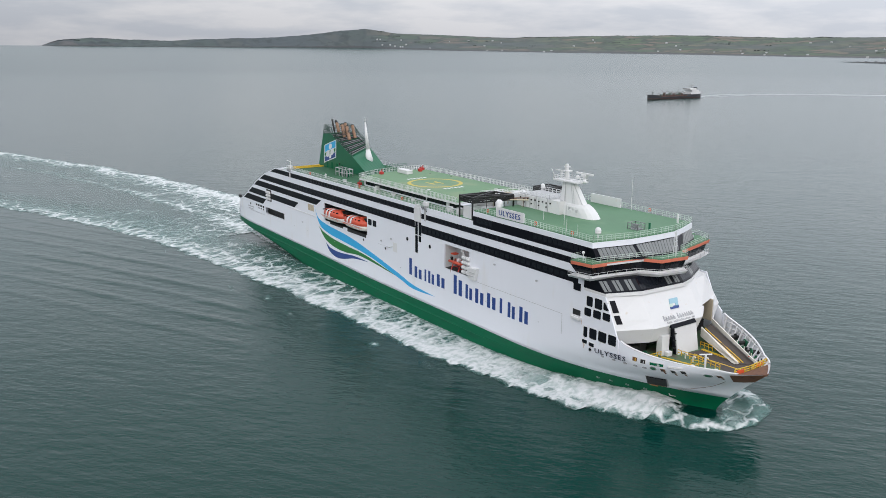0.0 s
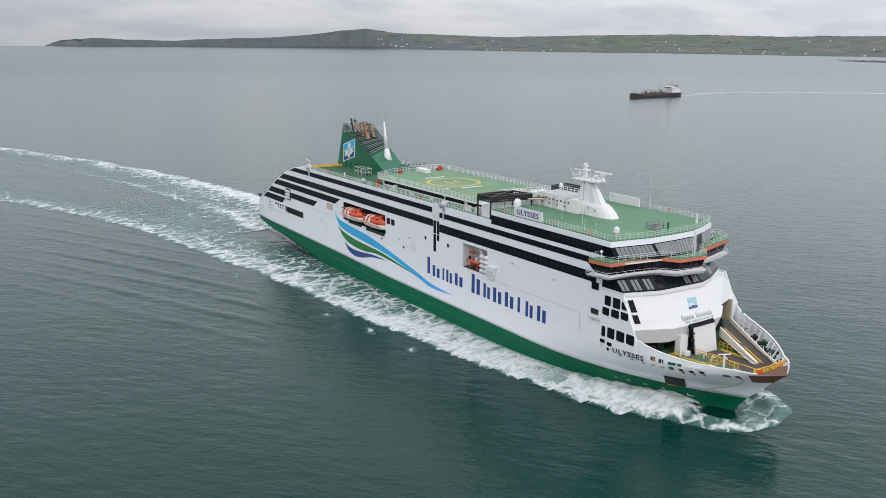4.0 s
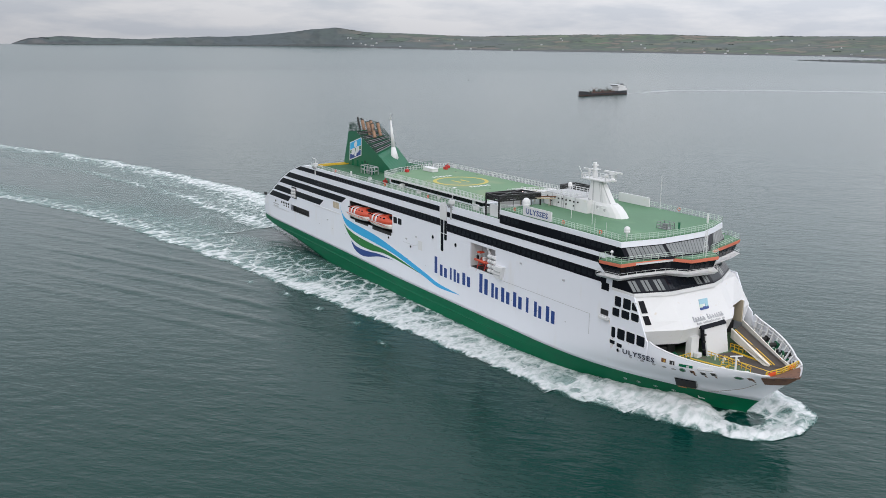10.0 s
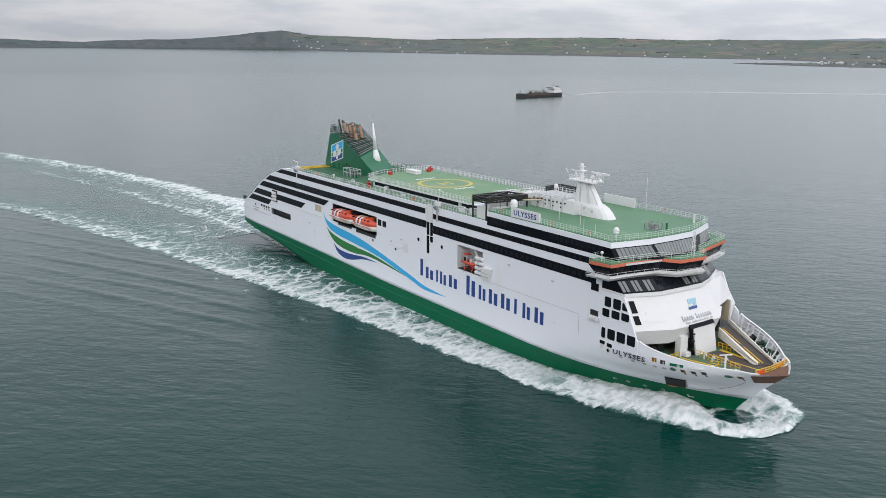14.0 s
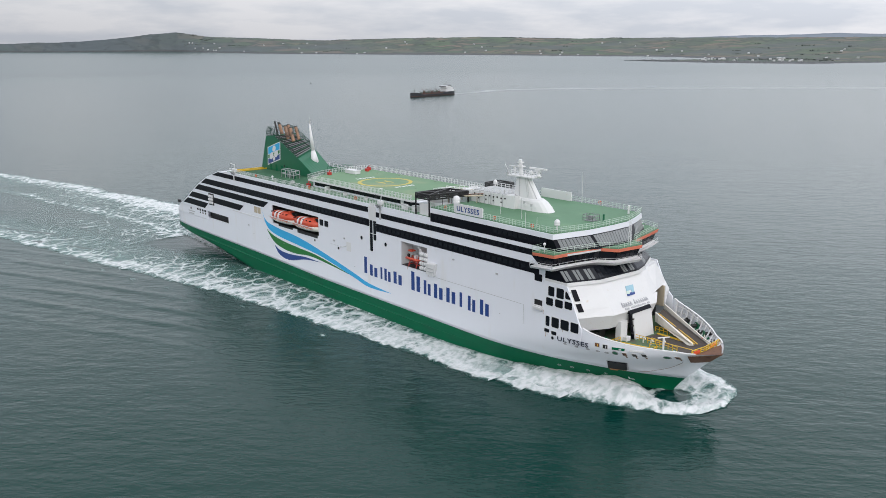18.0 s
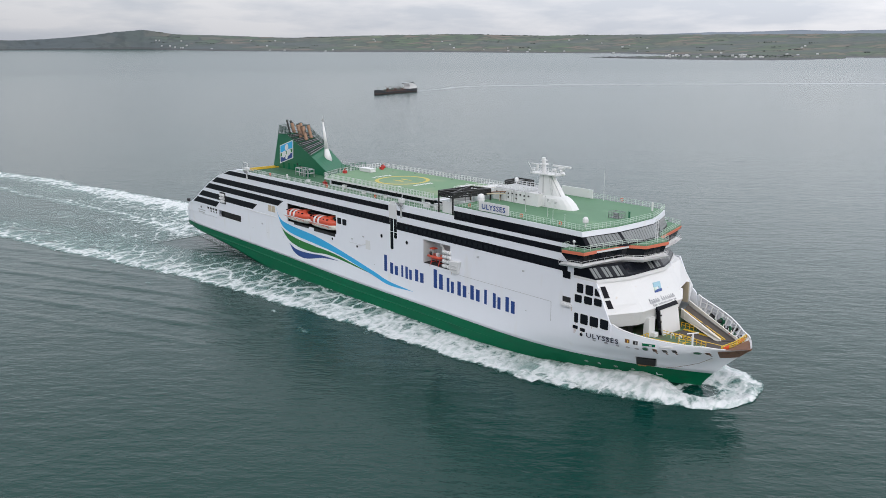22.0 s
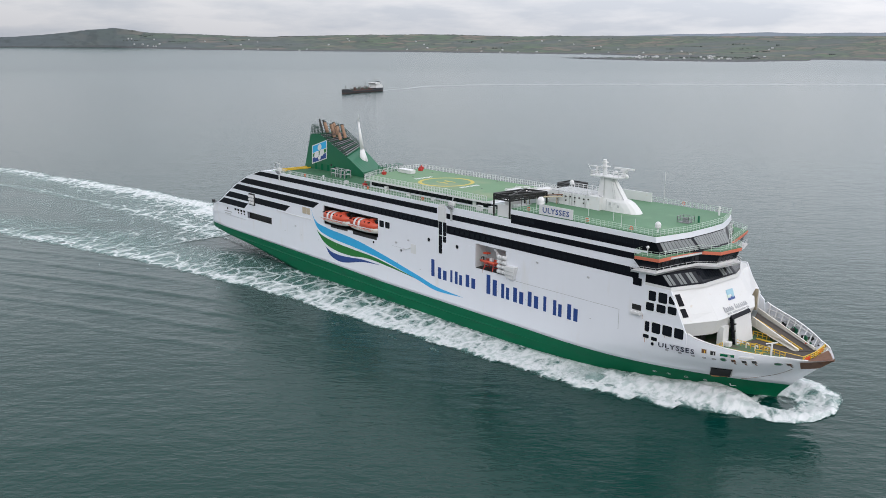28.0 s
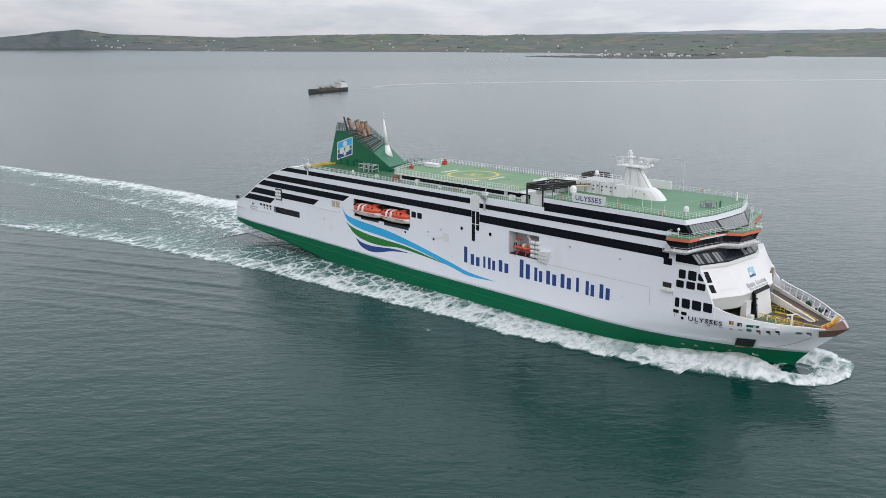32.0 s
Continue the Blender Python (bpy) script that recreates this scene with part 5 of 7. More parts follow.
for y0, y1, z0, z1, mat, d in ((-2.55, -0.2, 18.85, 19.65, MARK_BLUE, 0.03), (-2.75, -2.0, 18.3, 18.85, PALE_GREEN, 0.03), (-1.2, -0.45, 18.3, 18.85, MARK_BLUE, 0.03), (-2.85, -0.5, 17.95, 18.4, NAVY, 0.03)):
    front_quad("company_mark", y0, y1, z0, z1, mat, 0.36, d)
for k in range(12):
    y = -5.6 + 0.66 * k + (0.55 if k > 4 else 0)
    front_quad("lettering_bar", y, y + 0.2, 16.3, 16.95 + (0.22 if k in (0, 5) else 0), PALE_GREY, 0.05, 0.02)
    front_quad("lettering_bar", y + 0.28, y + 0.44, 16.3, 16.7, PALE_GREY, 0.05, 0.02)
for k in range(18):
    if k not in (3, 15):
        front_quad("lettering_bar", -5.0 + 0.44 * k, -4.72 + 0.44 * k, 15.78, 16.02 + 0.08 * (k % 3 == 0), GREY, 0.0, 0.02)

# bow door and the space behind it
FZ = 9.4  # the foredeck
bm = bmesh.new()
prism(bm, [(fx(14.9) + 0.06, -4.5, 14.85), (fx(14.9) + 0.06, 2.5, 14.95), (fx(15.55) + 0.02, 2.4, 15.6), (fx(15.55) + 0.02, -4.5, 15.5)], [(189.0, -4.5, 14.85), (189.0, 2.5, 14.95), (189.0, 2.4, 15.6), (189.0, -4.5, 15.5)])
part("door_header", bm, BLACK, ferry)
door = part("bow_door", prism(bmesh.new(), [(191.25, -2.95, FZ), (191.45, 2.8, FZ), (190.65, 2.55, 14.8), (190.65, -3.6, 14.8)], [(190.3, -2.95, FZ), (190.5, 2.8, FZ), (189.6, 2.55, 14.8), (189.6, -3.6, 14.8)]), WHITE_B, ferry, "white bow door panel")
part("door_seal", prism(bmesh.new(), [(190.9, -3.3, FZ), (190.9, -2.96, FZ), (190.45, -3.62, 14.82), (190.45, -4.0, 14.82)], [(190.4, -3.3, FZ), (190.4, -2.96, FZ), (189.8, -3.62, 14.82), (189.8, -4.0, 14.82)]), BLACK, door)
for z in (10.6, 12.2, 13.6):
    part("hinge", boxes((190.5, 190.95, -3.75, -3.35, z, z + 0.25)), DARK, door)
part("door_jamb", boxes((188.6, 190.4, 2.9, 3.5, FZ, 12.4)), DARK, ferry)
part("door_column", boxes((188.6, 189.9, -6.2, -4.1, FZ, 13.4)), WHITE_B, ferry)
part("locker_box", softened(boxes((190.0, 190.9, -5.5, -4.2, FZ, FZ + 0.9)), 0.06), WHITE_B, ferry)
part("hold_wall", boxes((183.5, 184.0, -13.6, 13.6, 8.0, 12.2)), DARK, ferry)
for row in ((185.0, 187.0, -11.5, -9.5, FZ, 11.4), (184.5, 186.5, -8.8, -6.6, FZ, 11.8), (185.2, 187.4, -13.8, -12.2, FZ, 10.8), (186.0, 188.0, 3.8, 6.2, FZ, 11.2)):
    part("hold_machinery", softened(boxes(row), 0.15), DARK, ferry)


def winch(x, y, turn, mat):
    """A mooring winch: drum between cheeks, brake wheel and bed."""
    m = pose(x, y, FZ, 0, 0, turn)
    bm = boxes((-0.9, 0.9, -1.1, 1.1, 0, 0.22))
    w = part("mooring_winch", bm, mat, ferry)
    w.matrix_basis = m
    bm = bmesh.new()
    tube(bm, (0, -0.8, 0.85), (0, 0.8, 0.85), 0.42, 12)
    part("drum", bm, RUBBER, w)
    for u in (-0.85, 0.85):
        bm = bmesh.new()
        tube(bm, (0, u - 0.06, 0.85), (0, u + 0.06, 0.85), 0.72, 14)
        part("cheek", bm, mat, w)
    part("gearbox", softened(boxes((-0.45, 0.45, 0.95, 1.5, 0.1, 1.1)), 0.08), mat, w)


for x, y, turn in ((188.9, -13.4, 0), (189.0, -10.6, 0), (192.2, 12.2, -20), (195.2, 11.0, -25), (200.2, 8.9, -40)):
    winch(x, y, turn, FUNNEL_GREEN if y < 0 or x > 195 else DARK)
# the notch over the ramp: its port side is panelled in tan
part("notch_lining", boxes((184.42, 187.0, 12.05, 12.2, 12.4, 16.98)), TAN, ferry, "tan lining of the ramp opening")
part("notch_lining", boxes((184.42, 184.55, 7.3, 12.05, 12.4, 16.98)), DARK, ferry)

# foredeck


def deck_ring(z, inset, x0, x1, n=14):
    xs = [x0 + (x1 - x0) * k / n for k in range(n + 1)]
    half = [(x, -max(0.05, breadth(x, z - 0.3) - inset)) for x in xs]
    return mirrored(half)


part("foredeck", slab(deck_ring(FZ, 0.2, 182.0, 206.6), FZ - 0.3, FZ), FORE_PAINT, ferry, "worn green painted foredeck")
LANE = [(191.4, -1.3), (204.4, -2.6), (205.2, 0.0), (204.7, 5.6), (200.6, 6.2), (199.8, 3.2), (192.0, 3.0)]
part("vehicle_lane", slab(LANE, FZ, FZ + 0.02), RAMP, ferry, "worn brown vehicle lane to the bow")
verts, faces = [], []
cols = [205.2 + 0.27 * k for k in range(15)]
for x in cols:
    for z in (8.2, 8.8, 9.4, 9.9, 10.42):
        xx = min(x - 0.45 * (10.42 - z), stem(z) - 0.01)
        verts.append((xx + 0.05, -max(0.0, breadth(xx, z)) - 0.05, z))
for i in range(len(cols) - 1):
    for k in range(4):
        a = 5 * i + k
        faces.append((a, a + 5, a + 6, a + 1))
n = len(verts)
verts += [(x, -y, z) for x, y, z in verts]
faces += [tuple(n + i for i in f[::-1]) for f in faces]
part("bow_plate", sheet(verts, faces, "bow_plate", RUST), None, ferry, "rust-brown plate closing the bow")
tip = [(205.6, -5.0)] + [(x, -breadth(x, 10.2) + 0.05) for x in (206.6, 207.3, 208.0, 208.6)] + [(208.9, 0)]
part("bow_shelf", slab(tip + [(x, -y) for x, y in tip[-2::-1]], 10.1, 10.3), RUST, ferry)
# bulwark: inner skin, coping and stiffeners
for s in (-1, 1):
    verts, faces = [], []
    xs = [187.7 + 0.92 * k for k in range(21)]
    for x in xs:
        b = breadth(x, 10.5) - 0.02
        zt = bulwark_top(x)
        verts += [(x, s * b, zt), (x, s * b, zt + 0.16), (x, s * (b - 0.42), zt + 0.16), (x, s * (b - 0.42), zt)]
    for i in range(len(xs) - 1):
        for j in range(4):
            a, b2 = 4 * i + j, 4 * i + (j + 1) % 4
            faces.append((a, b2, b2 + 4, a + 4))
    part("bulwark_coping", sheet(verts, faces, "bulwark_coping", WHITE_B, False), None, ferry)
    for x in [188.5 + 1.7 * k for k in range(11)]:
        b, t, zt = breadth(x, 8.9) - 0.15, breadth(x, 10.5) - 0.1, bulwark_top(x)
        ring = lambda xx: [(xx, s * b, FZ), (xx, s * (b - 0.8), FZ), (xx, s * (t - 0.4), zt), (xx, s * t, zt)]
        part("bulwark_stay", prism(bmesh.new(), ring(x), ring(x + 0.16)), WHITE_B, ferry)
bm = bmesh.new()
for z in (11.1, 12.3):
    pts = [(x, breadth(x, 10.5) - 0.5, min(z, bulwark_top(x) - 0.4)) for x in (188, 191, 194, 197, 200, 203)]
    for p, q in zip(pts, pts[1:]):
        tube(bm, p, q, 0.12, 5)
part("bulwark_stringer", bm, WHITE_B, ferry)
# vehicle ramp down to the bow
R0, R1 = [(189.5, 6.0, 12.0), (187.6, 11.5, 12.2)], [(201.2, 2.3, FZ + 0.1), (203.3, 5.0, FZ + 0.1)]


def ramp_point(u, v, up=0.0):
    """A place on the ramp: u down it, v across from starboard to port."""
    a, b = Vector(R0[0]).lerp(Vector(R1[0]), u), Vector(R0[1]).lerp(Vector(R1[1]), u)
    return a.lerp(b, v) + Vector((0, 0, up))


top_ring = [ramp_point(0, 0), ramp_point(0, 1), ramp_point(1, 1), ramp_point(1, 0)]
ramp = part("ramp_deck", prism(bmesh.new(), top_ring, [p - Vector((0, 0, 0.4)) for p in top_ring]), RAMP, ferry, "worn brown vehicle ramp")
for v0, v1, mat in ((0.12, 0.19, YELLOW), (0.30, 0.36, YELLOW), (0.9, 0.93, STEEL)):
    ring = lambda up: [ramp_point(0.0, v0, up), ramp_point(0.0, v1, up), ramp_point(0.96, v1, up), ramp_point(0.96, v0, up)]
    part("kerb", prism(bmesh.new(), ring(-0.05), ring(0.14)), mat, ramp, "yellow kerb" if mat is YELLOW else "steel kerb")
for v, w in ((0.0, -0.3), (1.0, 0.3)):
    a, b = ramp_point(0, v), ramp_point(1, v)
    ring = lambda dy: [a + Vector((0, dy, -1.0)), b + Vector((-1.0, dy, -0.15)), b + Vector((0, dy, 0.1)), b + Vector((-0.1, dy, 0.5)), b + Vector((-1.6, dy, 1.02)), a + Vector((0, dy, 0.95))]
    side = part("ramp_side", prism(bmesh.new(), ring(0), ring(w)), CREAM, ferry, "cream painted ramp side")
    for k in range(6):
        c = a.lerp(b, 0.1 + 0.15 * k)
        part("stiffener", boxes((c.x - 0.08, c.x + 0.08, c.y + w * 1.35 - 0.06, c.y + w * 1.35 + 0.06, c.z - 0.7, c.z + 0.9)), CREAM, side)
    part("side_lamp", boxes((b.x - 2.6, b.x - 2.2, b.y + 0.9 - 0.1, b.y + 0.9 + 0.1, b.z + 0.5, b.z + 0.8)), ORANGE, side)


def strip(name, p, q, w, z0, z1, mat, label=""):
    """A straight flat bar between two places on the deck."""
    p, q = Vector((*p, 0)), Vector((*q, 0))
    n = (q - p).normalized().cross(Vector((0, 0, 1))) * (w / 2)
    ring = [p + n, q + n, q - n, p - n]
    part(name, prism(bmesh.new(), [(c.x, c.y, z0) for c in ring], [(c.x, c.y, z1) for c in ring]), mat, ferry, label)


for p, q, w, h in (((190.3, -6.6), (196.9, -4.9), 0.42, 0.1), ((192.3, -0.55), (203.9, 0.35), 0.3, 0.05), ((192.0, 3.3), (200.0, 3.25), 0.5, 0.18), ((196.9, -4.9), (196.7, -3.2), 0.3, 0.1),
                   ((190.6, -11.8), (194.0, -9.6), 0.35, 0.1), ((201.2, -3.2), (204.4, -2.7), 0.3, 0.06)):
    strip("deck_line", p, q, w, FZ - 0.02, FZ + h, YELLOW)
bm = bmesh.new()
rail_run(bm, [(204.9, -3.9, FZ + 0.3), (205.2, 0.0, FZ + 0.3), (204.6, 5.9, FZ + 0.3)], 1.25, 1.3, 3, 0.1)
part("bow_barrier", bm, YELLOW, ferry, "yellow bow barrier rail")
for p, q in (((205.0, -3.4), (205.12, -1.6)), ((204.95, 2.2), (204.75, 4.4))):
    strip("barrier_board", p, q, 0.12, FZ + 0.6, FZ + 1.3, ORANGE, "orange board on the bow barrier")
for line in ([(191.0, -2.9), (194.9, -2.7)], [(194.5, -2.2), (197.6, -2.5), (201.0, -3.0)], [(190.6, 4.5), (193.6, 4.4)], [(193.8, 5.0), (196.6, 4.7)], [(190.0, -6.4), (190.1, -11.6)], [(196.2, -5.2), (198.6, -3.9)]):
    part("guard_rail", rail_run(bmesh.new(), [(x, y, FZ) for x, y in line], 1.05, 1.1, 2, 0.07), YELLOW, ferry, "yellow painted guard rail")
for x, y in ((193.3, -3.3), (195.2, -3.4), (197.0, -1.9)):
    bm = bmesh.new()
    for a, b in (((0, 0, 0), (0, 0, 0.85)), ((0, 0, 0.85), (0.12, 0, 1.08)), ((0.12, 0, 1.08), (0.42, 0, 1.08)), ((0.42, 0, 1.08), (0.54, 0, 0.8))):
        tube(bm, (x + a[0], y + a[1], FZ + a[2]), (x + b[0], y + b[1], FZ + b[2]), 0.14, 8)
    part("vent_gooseneck", bm, CREAM, ferry)
bm = bmesh.new()
tube(bm, (199.3, -5.1, FZ), (199.3, -5.1, 12.3), 0.2, 10)
post = part("mooring_post", bm, WHITE_B, ferry, "white post with a cross arm")
bm = bmesh.new()
tube(bm, (198.5, -5.9, 12.3), (200.0, -4.2, 12.5), 0.13, 8)
part("cross_arm", bm, WHITE_B, post)
bm = bmesh.new()
tube(bm, (199.3, -5.1, FZ), (199.3, -5.1, FZ + 0.25), 0.45, 12)
part("post_foot", bm, WHITE_B, post)
for x, y in ((197.4, -6.2), (199.1, -6.6), (201.2, -4.3)):  # low mushroom ventilators
    bm = bmesh.new()
    tube(bm, (x, y, FZ), (x, y, FZ + 0.4), 0.22, 10)
    tube(bm, (x, y, FZ + 0.38), (x, y, FZ + 0.55), 0.5, 14, 0.34)
    part("mushroom_vent", bm, WHITE_B, ferry)
for x, y in ((195.0, -9.4), (202.6, -4.6), (197.2, 10.0), (202.0, 6.9)):
    bm = bmesh.new()
    for u in (0.0, 0.9):
        tube(bm, (x + u, y + 0.2 * u, FZ), (x + u, y + 0.2 * u, FZ + 0.6), 0.24, 10)
        tube(bm, (x + u, y + 0.2 * u, FZ + 0.55), (x + u, y + 0.2 * u, FZ + 0.68), 0.3, 10)
    box(bm, x - 0.4, x + 1.3, y - 0.35, y + 0.55, FZ, FZ + 0.14)
    part("bollard", bm, DARK if y > 0 else WHITE_B, ferry)

# ---------------------------------------------------------------- the ferry: top decks
HELI = [(84.0, -12.4), (131.0, -12.4), (131.0, 12.6), (79.0, 12.6), (78.6, 2.0), (80.0, -5.0)]
part("helideck_house", boxes((85.0, 132.0, -11.3, 11.3, DECK_Z, 30.55)), WHITE, ferry)
part("helideck", slab(HELI, 30.55, 31.0), WHITE_B, ferry)
HELI_PAINT = material("worn_landing_deck_paint", (0.15, 0.27, 0.155), 0.8, spread=0.12, scale=0.15, stain=(0.21, 0.28, 0.17), stain_at=0.52, stain_scale=0.11, bump=0.1)
part("helideck_surface", slab([(x + (0.12 if x < 100 else -0.12), y * 0.992) for x, y in HELI], 31.0, 31.02), HELI_PAINT, ferry, "green landing deck surface")
part("house_window_band", boxes((86.0, 134.5, -11.4, -11.25, 29.35, 30.35)), BLACK, ferry)
row_of_panes(87.5, 134, 2.1, 29.85, PANE, -11.42)
for x, y in ((80.5, 0.0), (81.0, 8.0), (84.5, -9.0)):
    bm = bmesh.new()
    tube(bm, (x, y, DECK_Z), (x, y, 30.6), 0.25, 8)
    part("deck_pillar", bm, WHITE_B, ferry)
bm = bmesh.new()
n = 48
vs = [[bm.verts.new((103.3 + r * math.cos(2 * math.pi * i / n), 0.3 + r * math.sin(2 * math.pi * i / n), 31.035)) for i in range(n)] for r in (6.5, 7.55)]
for i in range(n):
    bm.faces.new((vs[0][i], vs[0][(i + 1) % n], vs[1][(i + 1) % n], vs[1][i]))
LANDING_YELLOW = material("worn_yellow_deck_paint", (0.52, 0.43, 0.09), 0.7, spread=0.12, scale=0.5, stain=(0.3, 0.33, 0.14), stain_at=0.6, stain_scale=0.9)
part("landing_circle", bm, LANDING_YELLOW, ferry, "yellow painted landing circle")
part("landing_letter", boxes((101.2, 105.4, -1.5, -0.9, 31.02, 31.04), (101.2, 105.4, 1.3, 1.9, 31.02, 31.04), (102.9, 103.6, -0.9, 1.3, 31.02, 31.04)), LANDING_YELLOW, ferry)
for x0, ya, yb in ((93.2, -2.6, 4.4), (112.0, -3.2, 3.8), (110.9, -7.6, -6.0)):
    for k in range(int((yb - ya) / 1.1)):
        part("deck_lettering_bar", boxes((x0, x0 + 1.2, ya + 1.1 * k, ya + 1.1 * k + 0.7, 31.02, 31.04)), WHITE_B, ferry)
railing("helideck_railing", [(131.0, -12.4, 31.0), (84.0, -12.4, 31.0), (80.0, -5.0, 31.0), (78.6, 2.0, 31.0), (79.0, 12.6, 31.0), (131.0, 12.6, 31.0)], 1.25, 0.6, 2, 0.045, WHITE_B, ferry, "white helideck safety railing")
railing("deck_railing", [(43.0, -15.6, DECK_Z), (136.0, -15.6, DECK_Z)], 1.15, 0.65, 2, 0.042, WHITE_B, ferry, "white deck edge railing")
railing("deck_railing", [(43.0, 15.6, DECK_Z), (136.0, 15.6, DECK_Z)], 1.1, 2.2, 3, 0.035, WHITE_B, ferry, "white deck edge railing")
RED = material("red_paint", (0.45, 0.03, 0.025), 0.5)
locker = on_board("deck_locker", "long white deck locker on the helideck edge", "locker")
part("box", softened(boxes((80.8, 86.2, 2.2, 4.2, 31.02, 31.85)), 0.12), WHITE_B, locker)
part("lid", softened(boxes((80.7, 86.3, 2.1, 4.3, 31.8, 32.1)), 0.1), WHITE_B, locker)
for x, y in ((81.6, -3.6), (80.9, 11.0), (82.9, 8.9), (83.7, -12.0)):
    z = 31.02 if y > -10 else DECK_Z
    monitor = on_board("fire_monitor", "red fire-fighting monitor on a small cabinet", "fire equipment", "fire monitors")
    part("cabinet", softened(boxes((x - 0.6, x + 0.6, y - 0.45, y + 0.45, z, z + 0.8)), 0.06), RED, monitor)
    bm = bmesh.new()
    tube(bm, (x, y, z + 0.7), (x, y, z + 1.2), 0.12, 8)
    tube(bm, (x - 0.2, y, z + 1.15), (x + 0.7, y, z + 1.4), 0.1, 8, 0.07)
    part("nozzle", bm, RED, monitor)
# stair frames beside the helideck
bm = bmesh.new()
for x, y in ((136.5, -15.6), (141.4, -15.6), (137.2, -6.0), (143.0, -5.0)):
    tube(bm, (x, y, DECK_Z), (x, y, 34.0), 0.2, 4)
for p, q in (((136.5, -15.6), (141.4, -15.6)), ((136.5, -15.6), (137.2, -6.0)), ((141.4, -15.6), (143.0, -5.0)), ((137.2, -6.0), (143.0, -5.0)), ((136.5, -15.6), (143.0, -5.0)), ((141.4, -15.6), (137.2, -6.0))):
    for z, r in ((34.0, 0.26), (33.4, 0.2), (32.9, 0.2)):
        tube(bm, (*p, z), (*q, z), r, 4)
    for k in range(5):
        a, b = Vector((*p, 32.9)).lerp(Vector((*q, 32.9)), k / 5), Vector((*p, 34.0)).lerp(Vector((*q, 34.0)), (k + 1) / 5)
        tube(bm, a, b, 0.12, 4)
part("stair_frame", bm, DARK, ferry, "black steel canopy frame over a stair")
bm = bmesh.new()
CANOPY = [(136.2, 7.0), (141.4, 6.6), (141.2, 12.0), (136.0, 12.0)]
for k in range(4):
    p, q = CANOPY[k], CANOPY[(k + 1) % 4]
    for z, r in ((34.0, 0.22), (33.5, 0.16), (33.0, 0.2)):
        tube(bm, (*p, z), (*q, z), r, 4)
    tube(bm, (*p, 30.9), (*p, 34.0), 0.18, 4)
    tube(bm, (*p, 33.0), ((p[0] + q[0]) / 2, (p[1] + q[1]) / 2, 34.0), 0.12, 4)
tube(bm, (*CANOPY[0], 34.0), (*CANOPY[2], 34.0), 0.14, 4)
tube(bm, (*CANOPY[1], 34.0), (*CANOPY[3], 34.0), 0.14, 4)
part("stair_frame", bm, DARK, ferry, "black steel canopy frame over a stair")
for row in ((136.4, 136.8, -12.0, -5.0, DECK_Z, 32.0), (137.0, 141.0, -14.9, -14.7, DECK_Z, 31.6), (138.0, 141.2, -11.0, -7.5, DECK_Z, 31.0)):
    part("stair_wall", boxes(row), WHITE_B, ferry)
bm = bmesh.new()
for k in range(4):
    rail_run(bm, [(128.0 + 3 * k, -3.0 + k, 31.0), (130.0 + 3 * k, 9.0, 31.0)], 1.6, 1.6, 3, 0.07)
rail_run(bm, [(126.0, 3.0, 31.0), (142.0, 4.5, 31.0)], 1.4, 1.5, 3, 0.07)
part("vent_pipework", bm, WHITE_B, ferry)
for row in ((126.5, 131.0, -1.0, 3.5, 31.0, 32.0), (132.0, 137.0, 3.0, 8.0, 30.9, 32.4), (133.2, 135.6, -3.0, 0.5, 30.9, 32.0)):
    part("vent_box", boxes(row), WHITE_B, ferry)
# deckhouse and radar mast
part("mast_house", prism(bmesh.new(), [(141.6, -2.8, 31.3), (156.5, -3.2, 31.3), (156.5, 4.0, 31.3), (141.6, 4.5, 31.3)], [(142.0, -2.8, 34.0), (156.5, -3.0, 34.2), (156.5, 4.0, 34.2), (142.0, 4.5, 34.0)]), WHITE_B, ferry, "white deckhouse behind the mast")
part("house_roof", slab([(142.3, -2.5), (153.2, -2.7), (153.2, 3.7), (142.3, 4.2)], 34.0, 34.24), GREY, ferry, "grey roof of the deckhouse")
for k in range(9):  # small ports, stand pipes and cleats on the deckhouse side
    x, y = 142.9 + 1.3 * k, -2.85 - 0.022 * (1.3 * k + 1.3)
    for z in (32.2, 33.1) if k % 2 else (33.2,):
        part("vent_port", boxes((x, x + 0.28, y - 0.12, y + 0.3, z, z + 0.3)), DARK, ferry)
    if k % 3 == 1:
        bm = bmesh.new()
        tube(bm, (x + 0.7, y - 0.16, 31.3), (x + 0.7, y - 0.14, 34.3), 0.1, 6)
        part("stand_pipe", bm, GREY, ferry)
bm = bmesh.new()
rail_run(bm, [(142.2, -2.7, 34.1), (153.0, -2.9, 34.2), (153.0, 3.8, 34.2), (142.2, 4.2, 34.1)], 1.0, 1.4, 2, 0.06)
part("house_railing", bm, WHITE_B, ferry)


def rounded_ring(x0, x1, half, z, n=16, sharp=1.5):
    cx, rx = (x0 + x1) / 2, (x1 - x0) / 2
    return [(cx + rx * math.copysign(abs(math.cos(a)) ** (1 / sharp), math.cos(a)), half * math.copysign(abs(math.sin(a)) ** (1 / sharp), math.sin(a)), z) for a in (2 * math.pi * i / n for i in range(n))]


def loft(rings):
    bm = bmesh.new()
    vs = [[bm.verts.new(p) for p in r] for r in rings]
    n = len(vs[0])
    bm.faces.new(vs[0][::-1])
    bm.faces.new(vs[-1])
    for a, b in zip(vs, vs[1:]):
        for i in range(n):
            bm.faces.new((a[i], a[(i + 1) % n], b[(i + 1) % n], b[i]))
    return bm


